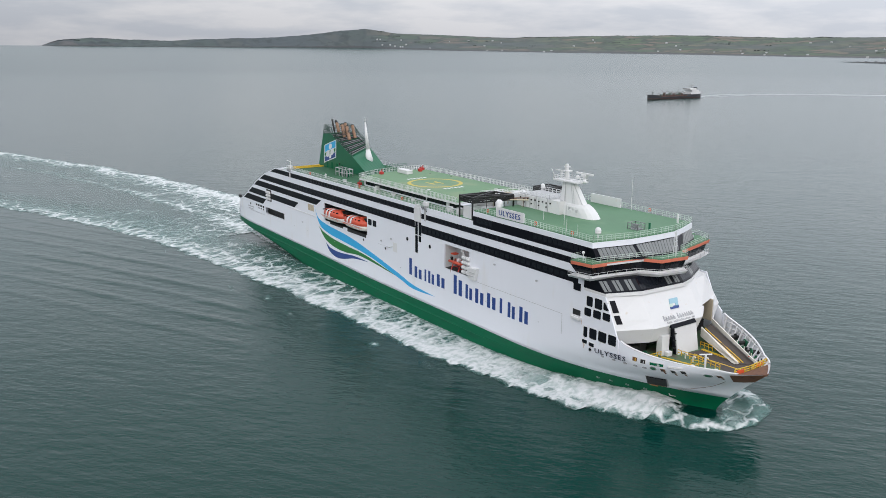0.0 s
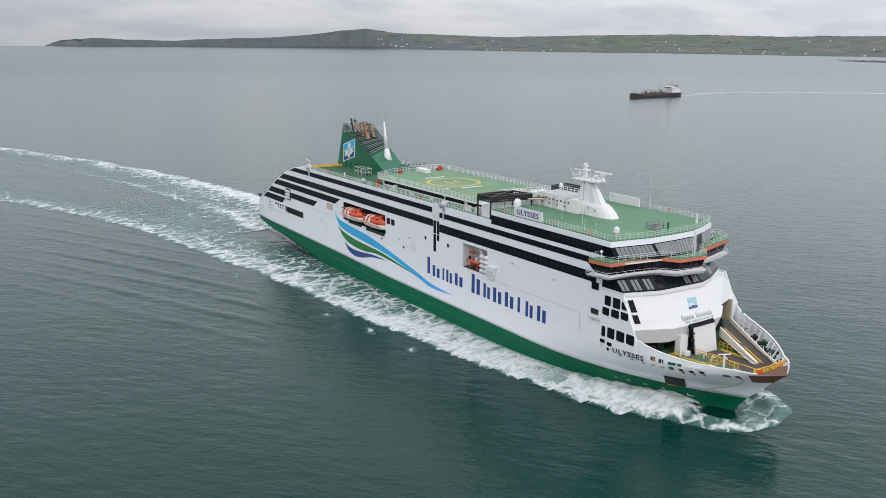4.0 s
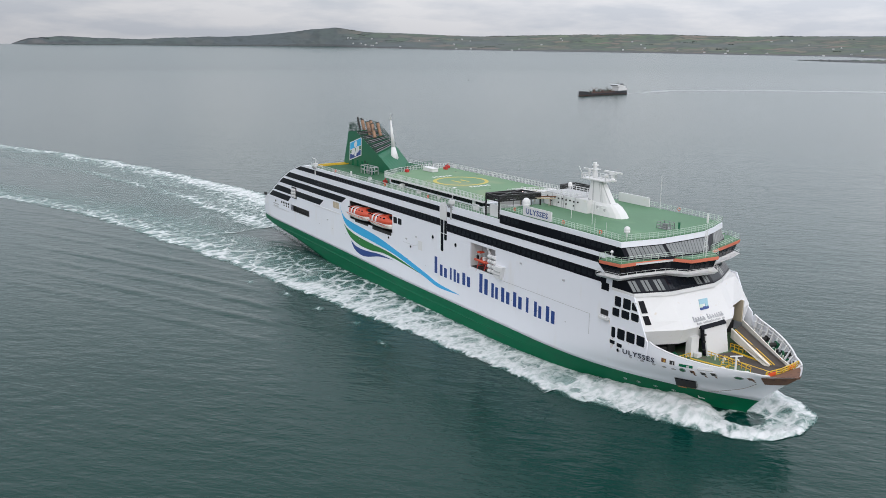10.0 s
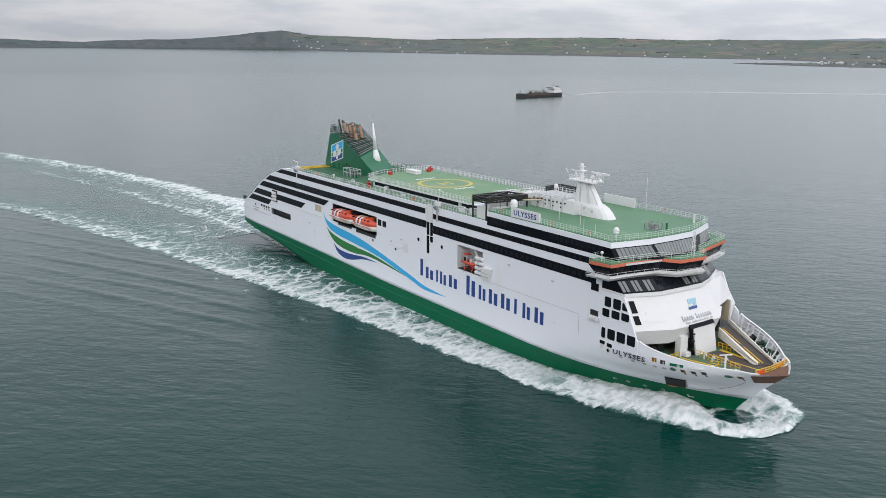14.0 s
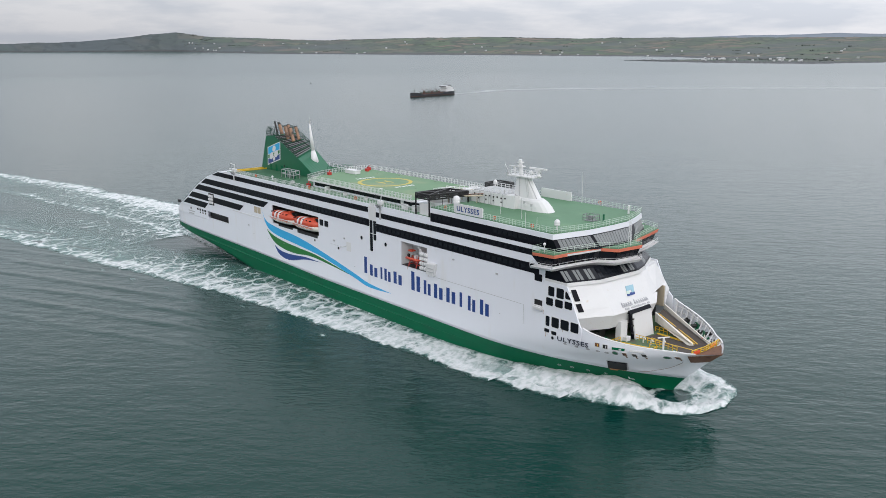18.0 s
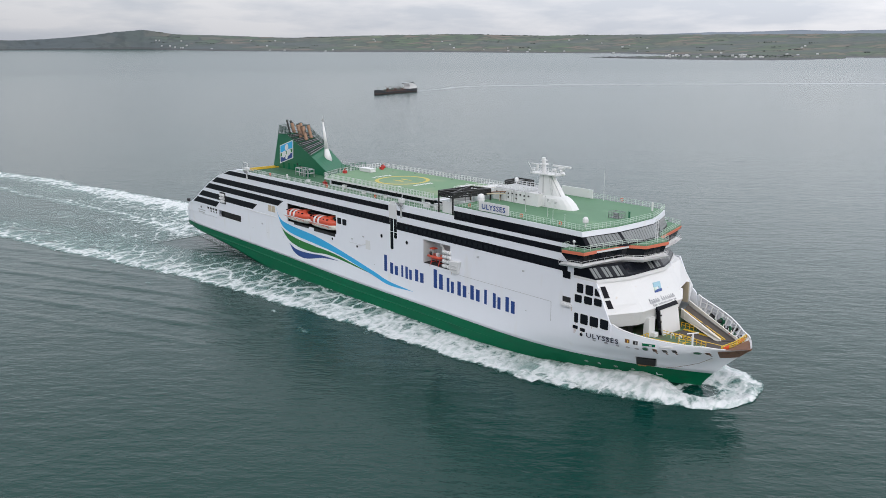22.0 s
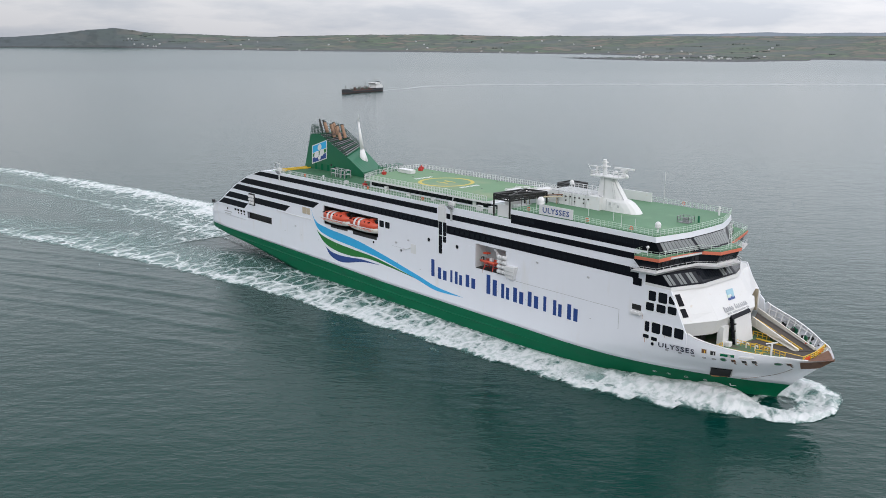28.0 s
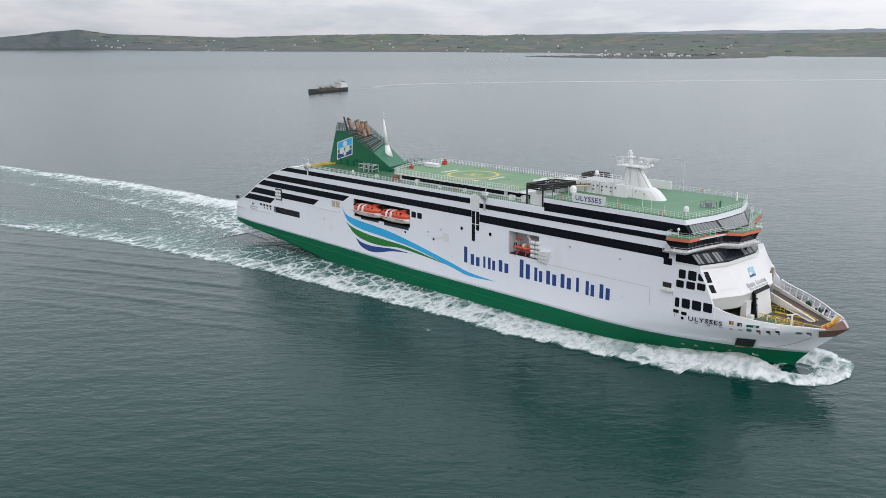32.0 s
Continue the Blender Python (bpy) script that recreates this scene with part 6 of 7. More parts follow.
mast = part("radar_mast", loft([rounded_ring(153.4, 165.3, 2.1, 31.3), rounded_ring(153.4, 164.4, 2.0, 32.4), rounded_ring(153.4, 163.2, 1.85, 33.4), rounded_ring(153.5, 162.2, 1.6, 33.9)]), WHITE_B, ferry, "white radar mast on a faired wedge base")
part("trunk", loft([rounded_ring(153.8, 161.5, 1.45, 33.8), rounded_ring(154.2, 159.6, 1.2, 36.4), rounded_ring(154.6, 157.9, 0.95, 38.6)]), WHITE_B, mast, "tapered white mast trunk")
for a, b, r in (((161.3, -0.9, 34.0), (157.9, -0.6, 38.5), 0.09), ((156.4, -1.5, 33.9), (156.0, -1.05, 38.5), 0.1), ((155.2, -1.5, 31.6), (155.2, -1.55, 34.4), 0.12), ((157.6, -2.1, 31.5), (157.4, -1.7, 33.8), 0.08)):
    bm = bmesh.new()
    tube(bm, a, b, r, 6)
    part("conduit", bm, GREY, mast)
for x, y, z in ((158.8, -2.05, 32.5), (160.6, -2.0, 32.1), (159.6, -2.0, 33.2)):
    part("junction_box", softened(boxes((x - 0.3, x + 0.3, y - 0.15, y + 0.2, z - 0.25, z + 0.25)), 0.04), WHITE_B, mast)
bm = boxes((152.6, 160.2, -1.7, 1.7, 38.5, 38.75))
rail_run(bm, [(152.7, -1.6, 38.75), (160.1, -1.6, 38.75), (160.1, 1.6, 38.75), (152.7, 1.6, 38.75), (152.7, -1.6, 38.75)], 0.9, 1.2, 2, 0.05)
part("platform", bm, WHITE_B, mast)
bm = bmesh.new()
tube(bm, (155.4, 0, 38.6), (155.4, -0.3, 42.2), 0.55, 10, 0.4)
box(bm, 154.7, 156.3, -0.9, 0.6, 40.6, 40.8)
box(bm, 154.9, 156.0, -0.7, 0.3, 41.5, 41.7)
part("mast_head", bm, WHITE_B, mast)
bm = boxes((157.2, 162.4, 0.7, 1.1, 40.3, 40.65), (159.5, 160.1, 0.65, 1.15, 38.8, 40.3), (159.1, 160.5, 0.5, 1.3, 39.9, 40.3))
part("radar_scanner", bm, WHITE_B, mast, "white radar scanner bar")
part("yard_arm", boxes((150.6, 154.0, 0.8, 1.1, 40.2, 40.4), (152.2, 152.6, 0.8, 1.1, 38.8, 40.2)), WHITE_B, mast)
bm = bmesh.new()
tube(bm, (153.2, -1.4, 38.8), (151.9, -1.6, 41.0), 0.05, 4)
part("whip_aerial", bm, WHITE_B, mast)
bm = bmesh.new()
ball(bm, (162.0, -1.2, 39.2), 0.45)
part("satellite_dome", bm, WHITE_B, mast, smooth=True)
bm = bmesh.new()
ball(bm, (157.2, 1.4, 39.4), 0.4)
part("satellite_dome", bm, WHITE_B, mast, smooth=True)
bm = bmesh.new()
for a in (0.25, -0.25):
    tube(bm, (159.6 + a, -1.9, 34.2), (158.0 + a, -1.1, 38.5), 0.05, 4)
part("ladder", bm, GREY, mast)


def dome(x, y, z0, r, stalk):
    bm = bmesh.new()
    tube(bm, (x, y, z0), (x, y, z0 + stalk), 0.16, 8)
    p = part("dome_stand", bm, WHITE_B, ferry)
    bm = bmesh.new()
    ball(bm, (x, y, z0 + stalk + r * 0.8), r, 1.1)
    tube(bm, (x, y, z0 + stalk - 0.1), (x, y, z0 + stalk + 0.5 * r), r * 0.95, 12)
    part("satellite_dome", bm, WHITE_B, p, "white satellite dome", True)


dome(178.0, -12.7, 31.3, 0.62, 1.0)
dome(149.4, -14.3, 31.3, 0.85, 1.9)
dome(143.0, 3.9, 34.1, 0.5, 0.8)
sign = part("name_board", boxes((150.35, 159.55, -15.95, -15.78, 31.4, 33.5)), WHITE_B, ferry, "white name board on the roof edge")
lettering("ULYSSES", 1.6, NAVY, sign, pose(151.3, -15.98, 31.88, 90, 0, 0), 1.12, 7.3)
for x in (150.8, 154.8, 158.8):
    part("board_stay", boxes((x, x + 0.2, -15.78, -15.1, 31.3, 33.2)), WHITE_B, sign)
part("windbreak", boxes((148.6, 158.2, 14.2, 14.45, 31.3, 33.4)), WHITE_B, ferry, "white windbreak panel")
for x, y, h in ((161.7, 14.0, 7.5), (158.6, -9.5, 5.0), (165.5, -10.0, 3.6), (147.0, -13.0, 3.0), (170.0, -13.5, 2.6), (173.5, -13.8, 2.2)):
    bm = bmesh.new()
    tube(bm, (x, y, 31.3), (x, y, 31.3 + h), 0.06, 5, 0.03)
    part("whip_aerial", bm, WHITE_B, ferry)
bm = boxes((175.2, 177.4, -1.2, 0.8, 31.3, 31.45))
rail_run(bm, [(175.0, -1.3, 31.3), (177.6, -1.3, 31.3), (177.6, 0.9, 31.3), (175.0, 0.9, 31.3), (175.0, -1.3, 31.3)], 1.3, 1.3, 2, 0.06)
box(bm, 175.8, 176.6, -0.6, 0.2, 31.45, 32.3)
part("compass_stand", bm, STEEL, ferry, "fenced compass platform")
bm = bmesh.new()
tube(bm, (178.2, 1.6, 31.3), (178.2, 1.6, 32.7), 0.22, 8)
part("searchlight_post", bm, FUNNEL_GREEN, ferry)
bm = bmesh.new()
tube(bm, (177.0, 11.6, 31.3), (177.0, 11.6, 33.2), 0.22, 8)
part("roof_post", bm, WHITE_B, ferry)
bm = bmesh.new()
for a, b in ((0, 0), (0.6, 0), (0.3, 0.6)):
    tube(bm, (186.2 + a, -0.3 + b, 27.7), (186.4 + a * 0.4, -0.2 + b * 0.4, 32.6), 0.06, 4)
for k in range(5):
    tube(bm, (186.2, -0.3, 28.4 + k), (186.75, 0.2, 28.9 + k), 0.05, 4)
part("signal_lattice", bm, WHITE_B, ferry)
bm = bmesh.new()
tube(bm, (179.4, -17.8, 27.7), (179.4, -17.8, 29.3), 0.08, 5)
ball(bm, (179.4, -17.8, 29.4), 0.3)
part("wing_searchlight", bm, WHITE_B, ferry)

# davit crane and small gear on the side deck
for x, y, base in ((122.8, -15.75, 25.6), (46.2, -15.7, 26.4)):
    mat = GREY if x > 100 else WHITE_B
    d = part("side_davit", softened(boxes((x - 0.32, x + 0.32, y - 0.35, y + 0.35, base, 29.7)), 0.05), mat, ferry, "small davit with floodlights")
    part("winch_box", softened(boxes((x - 0.95, x + 0.75, y - 0.45, y + 0.5, 29.4, 30.3)), 0.08), WHITE_B, d)
    bm = bmesh.new()
    tube(bm, (x, y, 30.2), (x + 0.5, y - 0.1, 31.6), 0.14, 6)
    tube(bm, (x + 0.5, y - 0.1, 31.6), (x - 1.5, y - 0.5, 31.9), 0.12, 6, 0.07)
    part("jib", bm, mat, d)
    bm = bmesh.new()
    tube(bm, (x - 1.4, y - 0.5, 31.8), (x - 1.4, y - 0.5, 30.7), 0.04, 4)
    part("hook_wire", bm, DARK, d)
    for k in range(4):
        bm = bmesh.new()
        tube(bm, (x - 0.75 + 0.5 * k, y - 0.5, 29.2 - 0.35 * (k % 2)), (x - 0.75 + 0.5 * k, y - 0.85, 29.05 - 0.35 * (k % 2)), 0.24, 8, 0.28)
        part("floodlight", bm, STEEL, d)
    for z in (26.9, 28.0):
        part("bracket", boxes((x - 0.6, x + 0.6, y - 0.2, y + 0.2, z, z + 0.14)), DARK, d)
for x in (66.5, 131.0, 95.0):
    bm = bmesh.new()
    tube(bm, (x, -13.8, DECK_Z), (x, -13.8, DECK_Z + 0.9), 0.2, 8)
    ball(bm, (x, -13.8, DECK_Z + 0.95), 0.32)
    part("deck_ventilator", bm, WHITE_B, ferry)
part("bunker_station", softened(boxes((92.5, 93.6, -12.3, -11.42, DECK_Z, 29.9)), 0.05), WHITE_B, ferry)
part("bunker_station", boxes((125.5, 126.6, -11.6, -11.2, DECK_Z, 30.3)), WHITE_B, ferry)
bm = bmesh.new()
rail_run(bm, [(63.0, -8.6, DECK_Z), (69.6, -8.6, DECK_Z), (69.6, -6.4, DECK_Z), (63.0, -6.4, DECK_Z), (63.0, -8.6, DECK_Z)], 2.3, 2.2, 2, 0.11)
cage = on_board("gas_bottle_cage", "white steel gas bottle cage beside the funnel", "cage")
part("frame", bm, GREY, cage)
for k in range(7):
    bm = bmesh.new()
    tube(bm, (63.8 + 0.85 * k, -7.5, DECK_Z), (63.8 + 0.85 * k, -7.5, DECK_Z + 1.5), 0.22, 8)
    tube(bm, (63.8 + 0.85 * k, -7.5, DECK_Z + 1.5), (63.8 + 0.85 * k, -7.5, DECK_Z + 1.7), 0.12, 8)
    part("gas_bottle", bm, STEEL if k % 2 else GREEN, cage)
for row in ((40.8, 45.4, -13.5, -13.1), (41.6, 42.1, -13.0, -3.2), (44.0, 44.4, -13.0, -3.2)):
    part("deck_rail", boxes((*row, DECK_Z, DECK_Z + 0.38)), YELLOW, ferry)

# ---------------------------------------------------------------- the ferry: funnel
FY0, FY1 = -3.1, 5.4
SIDE = [(40.8, DECK_Z), (44.6, 39.6), (49.2, 40.0), (65.8, 33.0), (71.2, 30.4), (71.2, DECK_Z)]
FAR_SIDE = [(40.8, DECK_Z), (44.6, 39.6), (49.2, 40.0), (61.0, 35.4), (69.2, 30.6), (69.2, DECK_Z)]
def across(v):
    return [(a[0] + (b[0] - a[0]) * v, FY0 + (FY1 - FY0) * v, a[1] + (b[1] - a[1]) * v) for a, b in zip(SIDE, FAR_SIDE)]


funnel = part("funnel", loft([across(k / 8) for k in range(9)]), FUNNEL_GREEN, ferry, "sloping green funnel casing")


def slope(u, v, up=0.0):
    """A place on the funnel's twisted front slope: u down it, v across from starboard to port."""
    a = Vector((SIDE[2][0], FY0, SIDE[2][1])).lerp(Vector((SIDE[3][0], FY0, SIDE[3][1])), u)
    b = Vector((FAR_SIDE[2][0], FY1, FAR_SIDE[2][1])).lerp(Vector((FAR_SIDE[3][0], FY1, FAR_SIDE[3][1])), u)
    return a.lerp(b, v) + Vector((0.45, -0.15, 0.85)) * up


beds = []
for k in range(9):
    v = 0.02 + 0.96 * k / 8
    beds.append([slope(0.0, v, 0.12), slope(0.84, v, 0.12), slope(0.84, v, -0.3), slope(0.0, v, -0.3)])
part("slat_bed", loft(beds), DARK, funnel)
for k in range(15):
    bm = bmesh.new()
    tube(bm, slope(0.03 + 0.056 * k, -0.01, 0.3), slope(0.03 + 0.056 * k, 1.0, 0.3), 0.13, 4)
    part("slat", bm, STEEL if k % 3 else FUNNEL_GREEN, funnel)
bm = bmesh.new()
tube(bm, slope(0.84, 0.0, 0.2), slope(0.84, 1.0, 0.2), 0.2, 4)
tube(bm, slope(0, 0, 0.1), slope(1, 0, 0.1), 0.12, 4)
part("slope_edge", bm, FUNNEL_GREEN, funnel)
# lattice screen round the top and down both edges of the slope
LATTICE = material("dark_green_lattice_paint", (0.006, 0.045, 0.028), 0.5, spread=0.2)
bm = bmesh.new()
for v in (0.0, 1.0):
    for h in (0.5, 1.0, 1.5):
        tube(bm, slope(0.0, v) + Vector((0, 0, 1.5 * h)), slope(0.84, v) + Vector((0, 0, 0.8 * h)), 0.06, 4)
    for k in range(15):
        a = slope(0.06 * k, v)
        tube(bm, a, a + Vector((0, 0, 2.25 - 0.07 * k)), 0.06, 4)
        tube(bm, a, slope(min(0.9, 0.06 * k + 0.06), v) + Vector((0, 0, 2.1 - 0.07 * k)), 0.045, 4)
for y in (FY0, FY1):
    for k in range(6):
        tube(bm, (44.7 + 0.2 * k, y, 39.8 + 0.55 * k), (49.2, y, 40.0 + 0.45 * k), 0.06, 4)
    for k in range(6):
        tube(bm, (44.6 + 0.9 * k, y, 39.6), (45.6 + 0.72 * k, y, 42.5 - 0.05 * k), 0.06, 4)
        tube(bm, (44.6 + 0.9 * k, y, 39.6), (46.4 + 0.6 * k, y, 42.4 - 0.05 * k), 0.045, 4)
for k in range(6):
    tube(bm, (44.7 + 0.2 * k, FY0, 39.8 + 0.55 * k), (44.7 + 0.2 * k, FY1, 39.8 + 0.55 * k), 0.06, 4)
for k in range(7):
    tube(bm, (44.6, FY0 + 1.4 * k, 39.6), (45.7, FY0 + 1.4 * k, 42.6), 0.06, 4)
part("lattice_screen", bm, LATTICE, funnel, "dark green lattice screen")
for x, y, z0, z1, r, mat in ((45.7, -0.3, 39.4, 43.8, 0.3, DARK), (46.5, 0.6, 39.4, 43.5, 0.34, DARK), (47.8, 0.2, 39.2, 43.1, 0.5, COPPER), (49.6, 2.2, 39.4, 42.9, 0.5, COPPER), (51.0, 0.3, 38.9, 42.6, 0.55, COPPER), (53.8, 0.5, 38.3, 42.3, 0.55, COPPER), (52.6, 3.2, 38.6, 42.4, 0.5, COPPER)):
    bm = bmesh.new()
    tube(bm, (x + 1.7, y, z0), (x, y, z1), r, 14)
    p = part("exhaust_pipe", bm, mat, funnel, smooth=False)
    bm = bmesh.new()
    tube(bm, (x, y, z1), (x - 0.1, y, z1 + 0.2), r * 1.08, 14)
    part("pipe_collar", bm, DARK, p)
# company mark on the funnel side, as plain shapes
ly = FY0 - 0.05


def mark(name, outline, mat, d=0.0):
    part(name, side_slab(outline, FY0 + 0.02, ly - d), mat, funnel)


def mark_at(a, b):
    """A place in the skewed mark: a along, b up, each from 0 to 1."""
    return (44.9 + 8.1 * a + 0.45 * b, 30.2 + 2.5 * a + 5.8 * b)


def mark_quad(name, a0, a1, b0, b1, mat, d):
    mark(name, [mark_at(a0, b0), mark_at(a1, b0), mark_at(a1, b1), mark_at(a0, b1)], mat, d)


mark_quad("mark_panel", 0, 1, 0, 1, WHITE_B, 0.0)
mark_quad("mark_sky", 0.05, 0.95, 0.58, 0.95, SKYBLUE, 0.03)
mark_quad("mark_field", 0.05, 0.95, 0.36, 0.54, LEAF, 0.03)
mark_quad("mark_sea", 0.05, 0.95, 0.05, 0.32, NAVY, 0.03)
for a, b, r in ((0.52, 0.75, 0.13), (0.32, 0.42, 0.15), (0.68, 0.42, 0.15), (0.52, 0.2, 0.09)):
    ring = [mark_at(a + r * math.cos(2 * math.pi * k / 14), b + 1.25 * r * math.sin(2 * math.pi * k / 14)) for k in range(14)]
    mark("mark_disc", ring, WHITE_B, 0.06)
for k in range(4):
    part("casing_door", boxes((46.5 + 3.3 * k, 47.6 + 3.3 * k, FY0 - 0.06, FY0, DECK_Z, DECK_Z + 2.0)), GREEN, funnel)
for x, z in ((55.0, 31.6), (56.8, 30.9)):
    part("casing_vent", boxes((x, x + 0.7, FY0 - 0.08, FY0, z - 1.0, z - 0.3)), DARK, funnel)
# white mast on the funnel's slope
bm = bmesh.new()
tube(bm, (65.0, 2.2, 31.6), (63.9, 2.2, 36.0), 1.45, 12, 0.66)
tube(bm, (63.9, 2.2, 36.0), (62.5, 2.2, 44.2), 0.66, 12, 0.2)
prism(bm, [(64.0, 2.05, 36.5), (64.2, 2.05, 31.6), (67.0, 2.05, 31.4)], [(64.0, 2.35, 36.5), (64.2, 2.35, 31.6), (67.0, 2.35, 31.4)])
fm = part("funnel_mast", bm, WHITE_B, ferry, "slim white mast on the funnel slope", True)
bm = bmesh.new()
tube(bm, (62.5, 2.2, 44.2), (62.4, 2.2, 46.2), 0.1, 6, 0.05)
tube(bm, (61.7, 2.2, 45.0), (63.3, 2.2, 45.0), 0.07, 5)
box(bm, 62.25, 62.75, 1.95, 2.45, 44.6, 45.1)
part("mast_lamp", bm, GREY, fm)
bm = rail_run(bmesh.new(), [(72.0, 2.0, 30.6), (72.0, 11.0, 30.6)], 1.4, 1.5, 3, 0.06)
part("step_railing", bm, FUNNEL_GREEN, funnel)
part("casing_plinth", boxes((71.2, 72.4, -2.6, 6.0, DECK_Z, 29.9)), FUNNEL_GREEN, funnel)

# ---------------------------------------------------------------- small gear on the decks
RING = bmesh.new()
for i in range(12):
    a, b = 2 * math.pi * i / 12, 2 * math.pi * (i + 1) / 12
    tube(RING, (0.34 * math.cos(a), 0, 0.34 * math.sin(a)), (0.34 * math.cos(b), 0, 0.34 * math.sin(b)), 0.09, 5)
RING = mesh_of("life_ring", RING, ORANGE)
for x, y, z in ((147.0, -15.5, 31.95), (163.0, -15.6, 31.95), (174.0, -15.7, 31.95), (150.0, 15.3, 31.95), (166.0, 15.3, 31.95), (60.0, -15.7, 29.6), (90.0, -15.7, 29.6), (112.0, -15.7, 29.6)):
    part("life_ring", RING, None, ferry, "orange life ring on the rail").location = (x, y, z)
DISC = bmesh.new()
tube(DISC, (0, 0, 0), (0, 0, 0.03), 0.28, 10)
DISC = mesh_of("tie_down", DISC, DARK)
for x, y in ((88, -9), (88, 9), (96, -10.5), (96, 10.8), (112, -10.5), (112, 10.8), (120, -9), (120, 9), (126, -4), (126, 6), (90, 0), (117, 0)):
    part("tie_down", DISC, None, ferry).location = (x, y, 31.02)
# pipes and gear heaped between the helideck and the bridge roof
for k, (p, q, r, mat) in enumerate((((138.5, -9.0, 32.6), (146.5, -3.5, 33.2), 0.16, TAN), ((138.8, -8.2, 32.9), (146.0, -2.8, 33.5), 0.12, RUST), ((137.5, -4.0, 32.2), (145.0, 1.5, 32.6), 0.14, TAN),
                                     ((134.0, -6.0, 31.6), (139.0, -2.0, 32.4), 0.12, STEEL), ((140.5, -12.0, 33.0), (142.5, -6.0, 33.4), 0.12, DARK), ((130.0, 2.0, 32.0), (138.0, 5.0, 32.6), 0.14, TAN))):
    bm = bmesh.new()
    tube(bm, p, q, r, 8)
    for u in (0.15, 0.85):
        c = Vector(p).lerp(Vector(q), u)
        tube(bm, c, (c.x, c.y, 31.0), 0.07, 5)
    part("service_pipe", bm, mat, ferry)
for row in ((137.2, 138.6, -13.8, -12.2, DECK_Z, 30.6), (139.0, 140.4, -13.9, -12.6, DECK_Z, 30.1), (133.5, 135.0, -14.4, -13.2, DECK_Z, 30.3), (129.2, 130.6, -14.2, -13.2, DECK_Z, 30.0), (103.0, 104.1, -13.5, -12.8, DECK_Z, 29.55), (112.4, 113.2, -13.3, -12.7, DECK_Z, 29.6), (76.0, 77.1, -13.3, -12.6, DECK_Z, 29.55)):
    b = part("deck_box", softened(boxes(row), 0.06), WHITE_B, ferry)
    part("lid", softened(boxes((row[0] - 0.05, row[1] + 0.05, row[2] - 0.05, row[3] + 0.05, row[5] - 0.02, row[5] + 0.12)), 0.03), GREY, b)
for x in (154.5, 156.0, 157.5):  # conduits on the mast and its house
    bm = bmesh.new()
    tube(bm, (x - 8, -3.05, 31.4), (x - 8, -3.05, 33.9), 0.06, 5)
    part("conduit", bm, GREY, ferry)
for x, z in ((155.6, 33.6), (158.2, 32.6), (160.4, 32.2)):
    part("mast_hatch", boxes((x, x + 0.5, -2.06, -1.7, z, z + 0.7)), GREY, ferry)
bm = bmesh.new()
for p, q in (((62.0, -15.62, 27.0), (62.0, -15.62, 26.2)),):
    tube(bm, p, q, 0.2, 6)
part("floodlight", bm, STEEL, ferry)
# small fittings along the side: brackets and scuppers
for x, z in ((101.5, 16.6), (150.0, 20.4), (164.0, 19.9), (54.0, 13.5), (106.5, 18.0)):
    part("side_bracket", boxes((x, x + 0.5, -B - 0.25, -B, z, z + 0.35)), GREY, ferry)
for x in range(48, 172, 9):
    part("scupper", boxes((x, x + 0.35, -B - 0.04, -B, 11.3, 11.45)), GREY, ferry)
part("door_outline", boxes((107.6, 109.6, -B - 0.04, -B, 15.0, 17.4)), WHITE_B, ferry)
bm = bmesh.new()
tube(bm, (104.2, -B - 0.1, 15.2), (107.6, -B - 0.1, 16.3), 0.08, 5)
part("boarding_boom", bm, WHITE_B, ferry)

# ---------------------------------------------------------------- broken water round the ferry
def ferry_pose(t):
    """Place and heading of the ferry's stern, carried on before the start along the way that its wake shows."""
    xs = [np.interp(t, [r[0] for r in FERRY_PATH], [r[k] for r in FERRY_PATH]) for k in (1, 2, 3)]
    return xs


def lane(s):
    """Place and heading on the ferry's lane, s metres from where its stern was at the start."""
    if s < 0:
        x = max(-480.0, s * 0.975)
        y = float(np.interp(x, (-480, -309, -200, -100, -40, 0), (-150, -76, -38, -14, -4, 0)))
        y2 = float(np.interp(x + 10, (-480, -309, -200, -100, -40, 0), (-150, -76, -38, -14, -4, 0)))
        return x, y, math.degrees(math.atan2(y2 - y, 10)) if s < -10 else 5.0
    if s <= BOW:
        return s, 0.0, 0.0
    x, y, h = ferry_pose((s - BOW) / SPEED)
    return x + BOW * math.cos(radians(h)), y + BOW * math.sin(radians(h)), h


BOW = 200.0


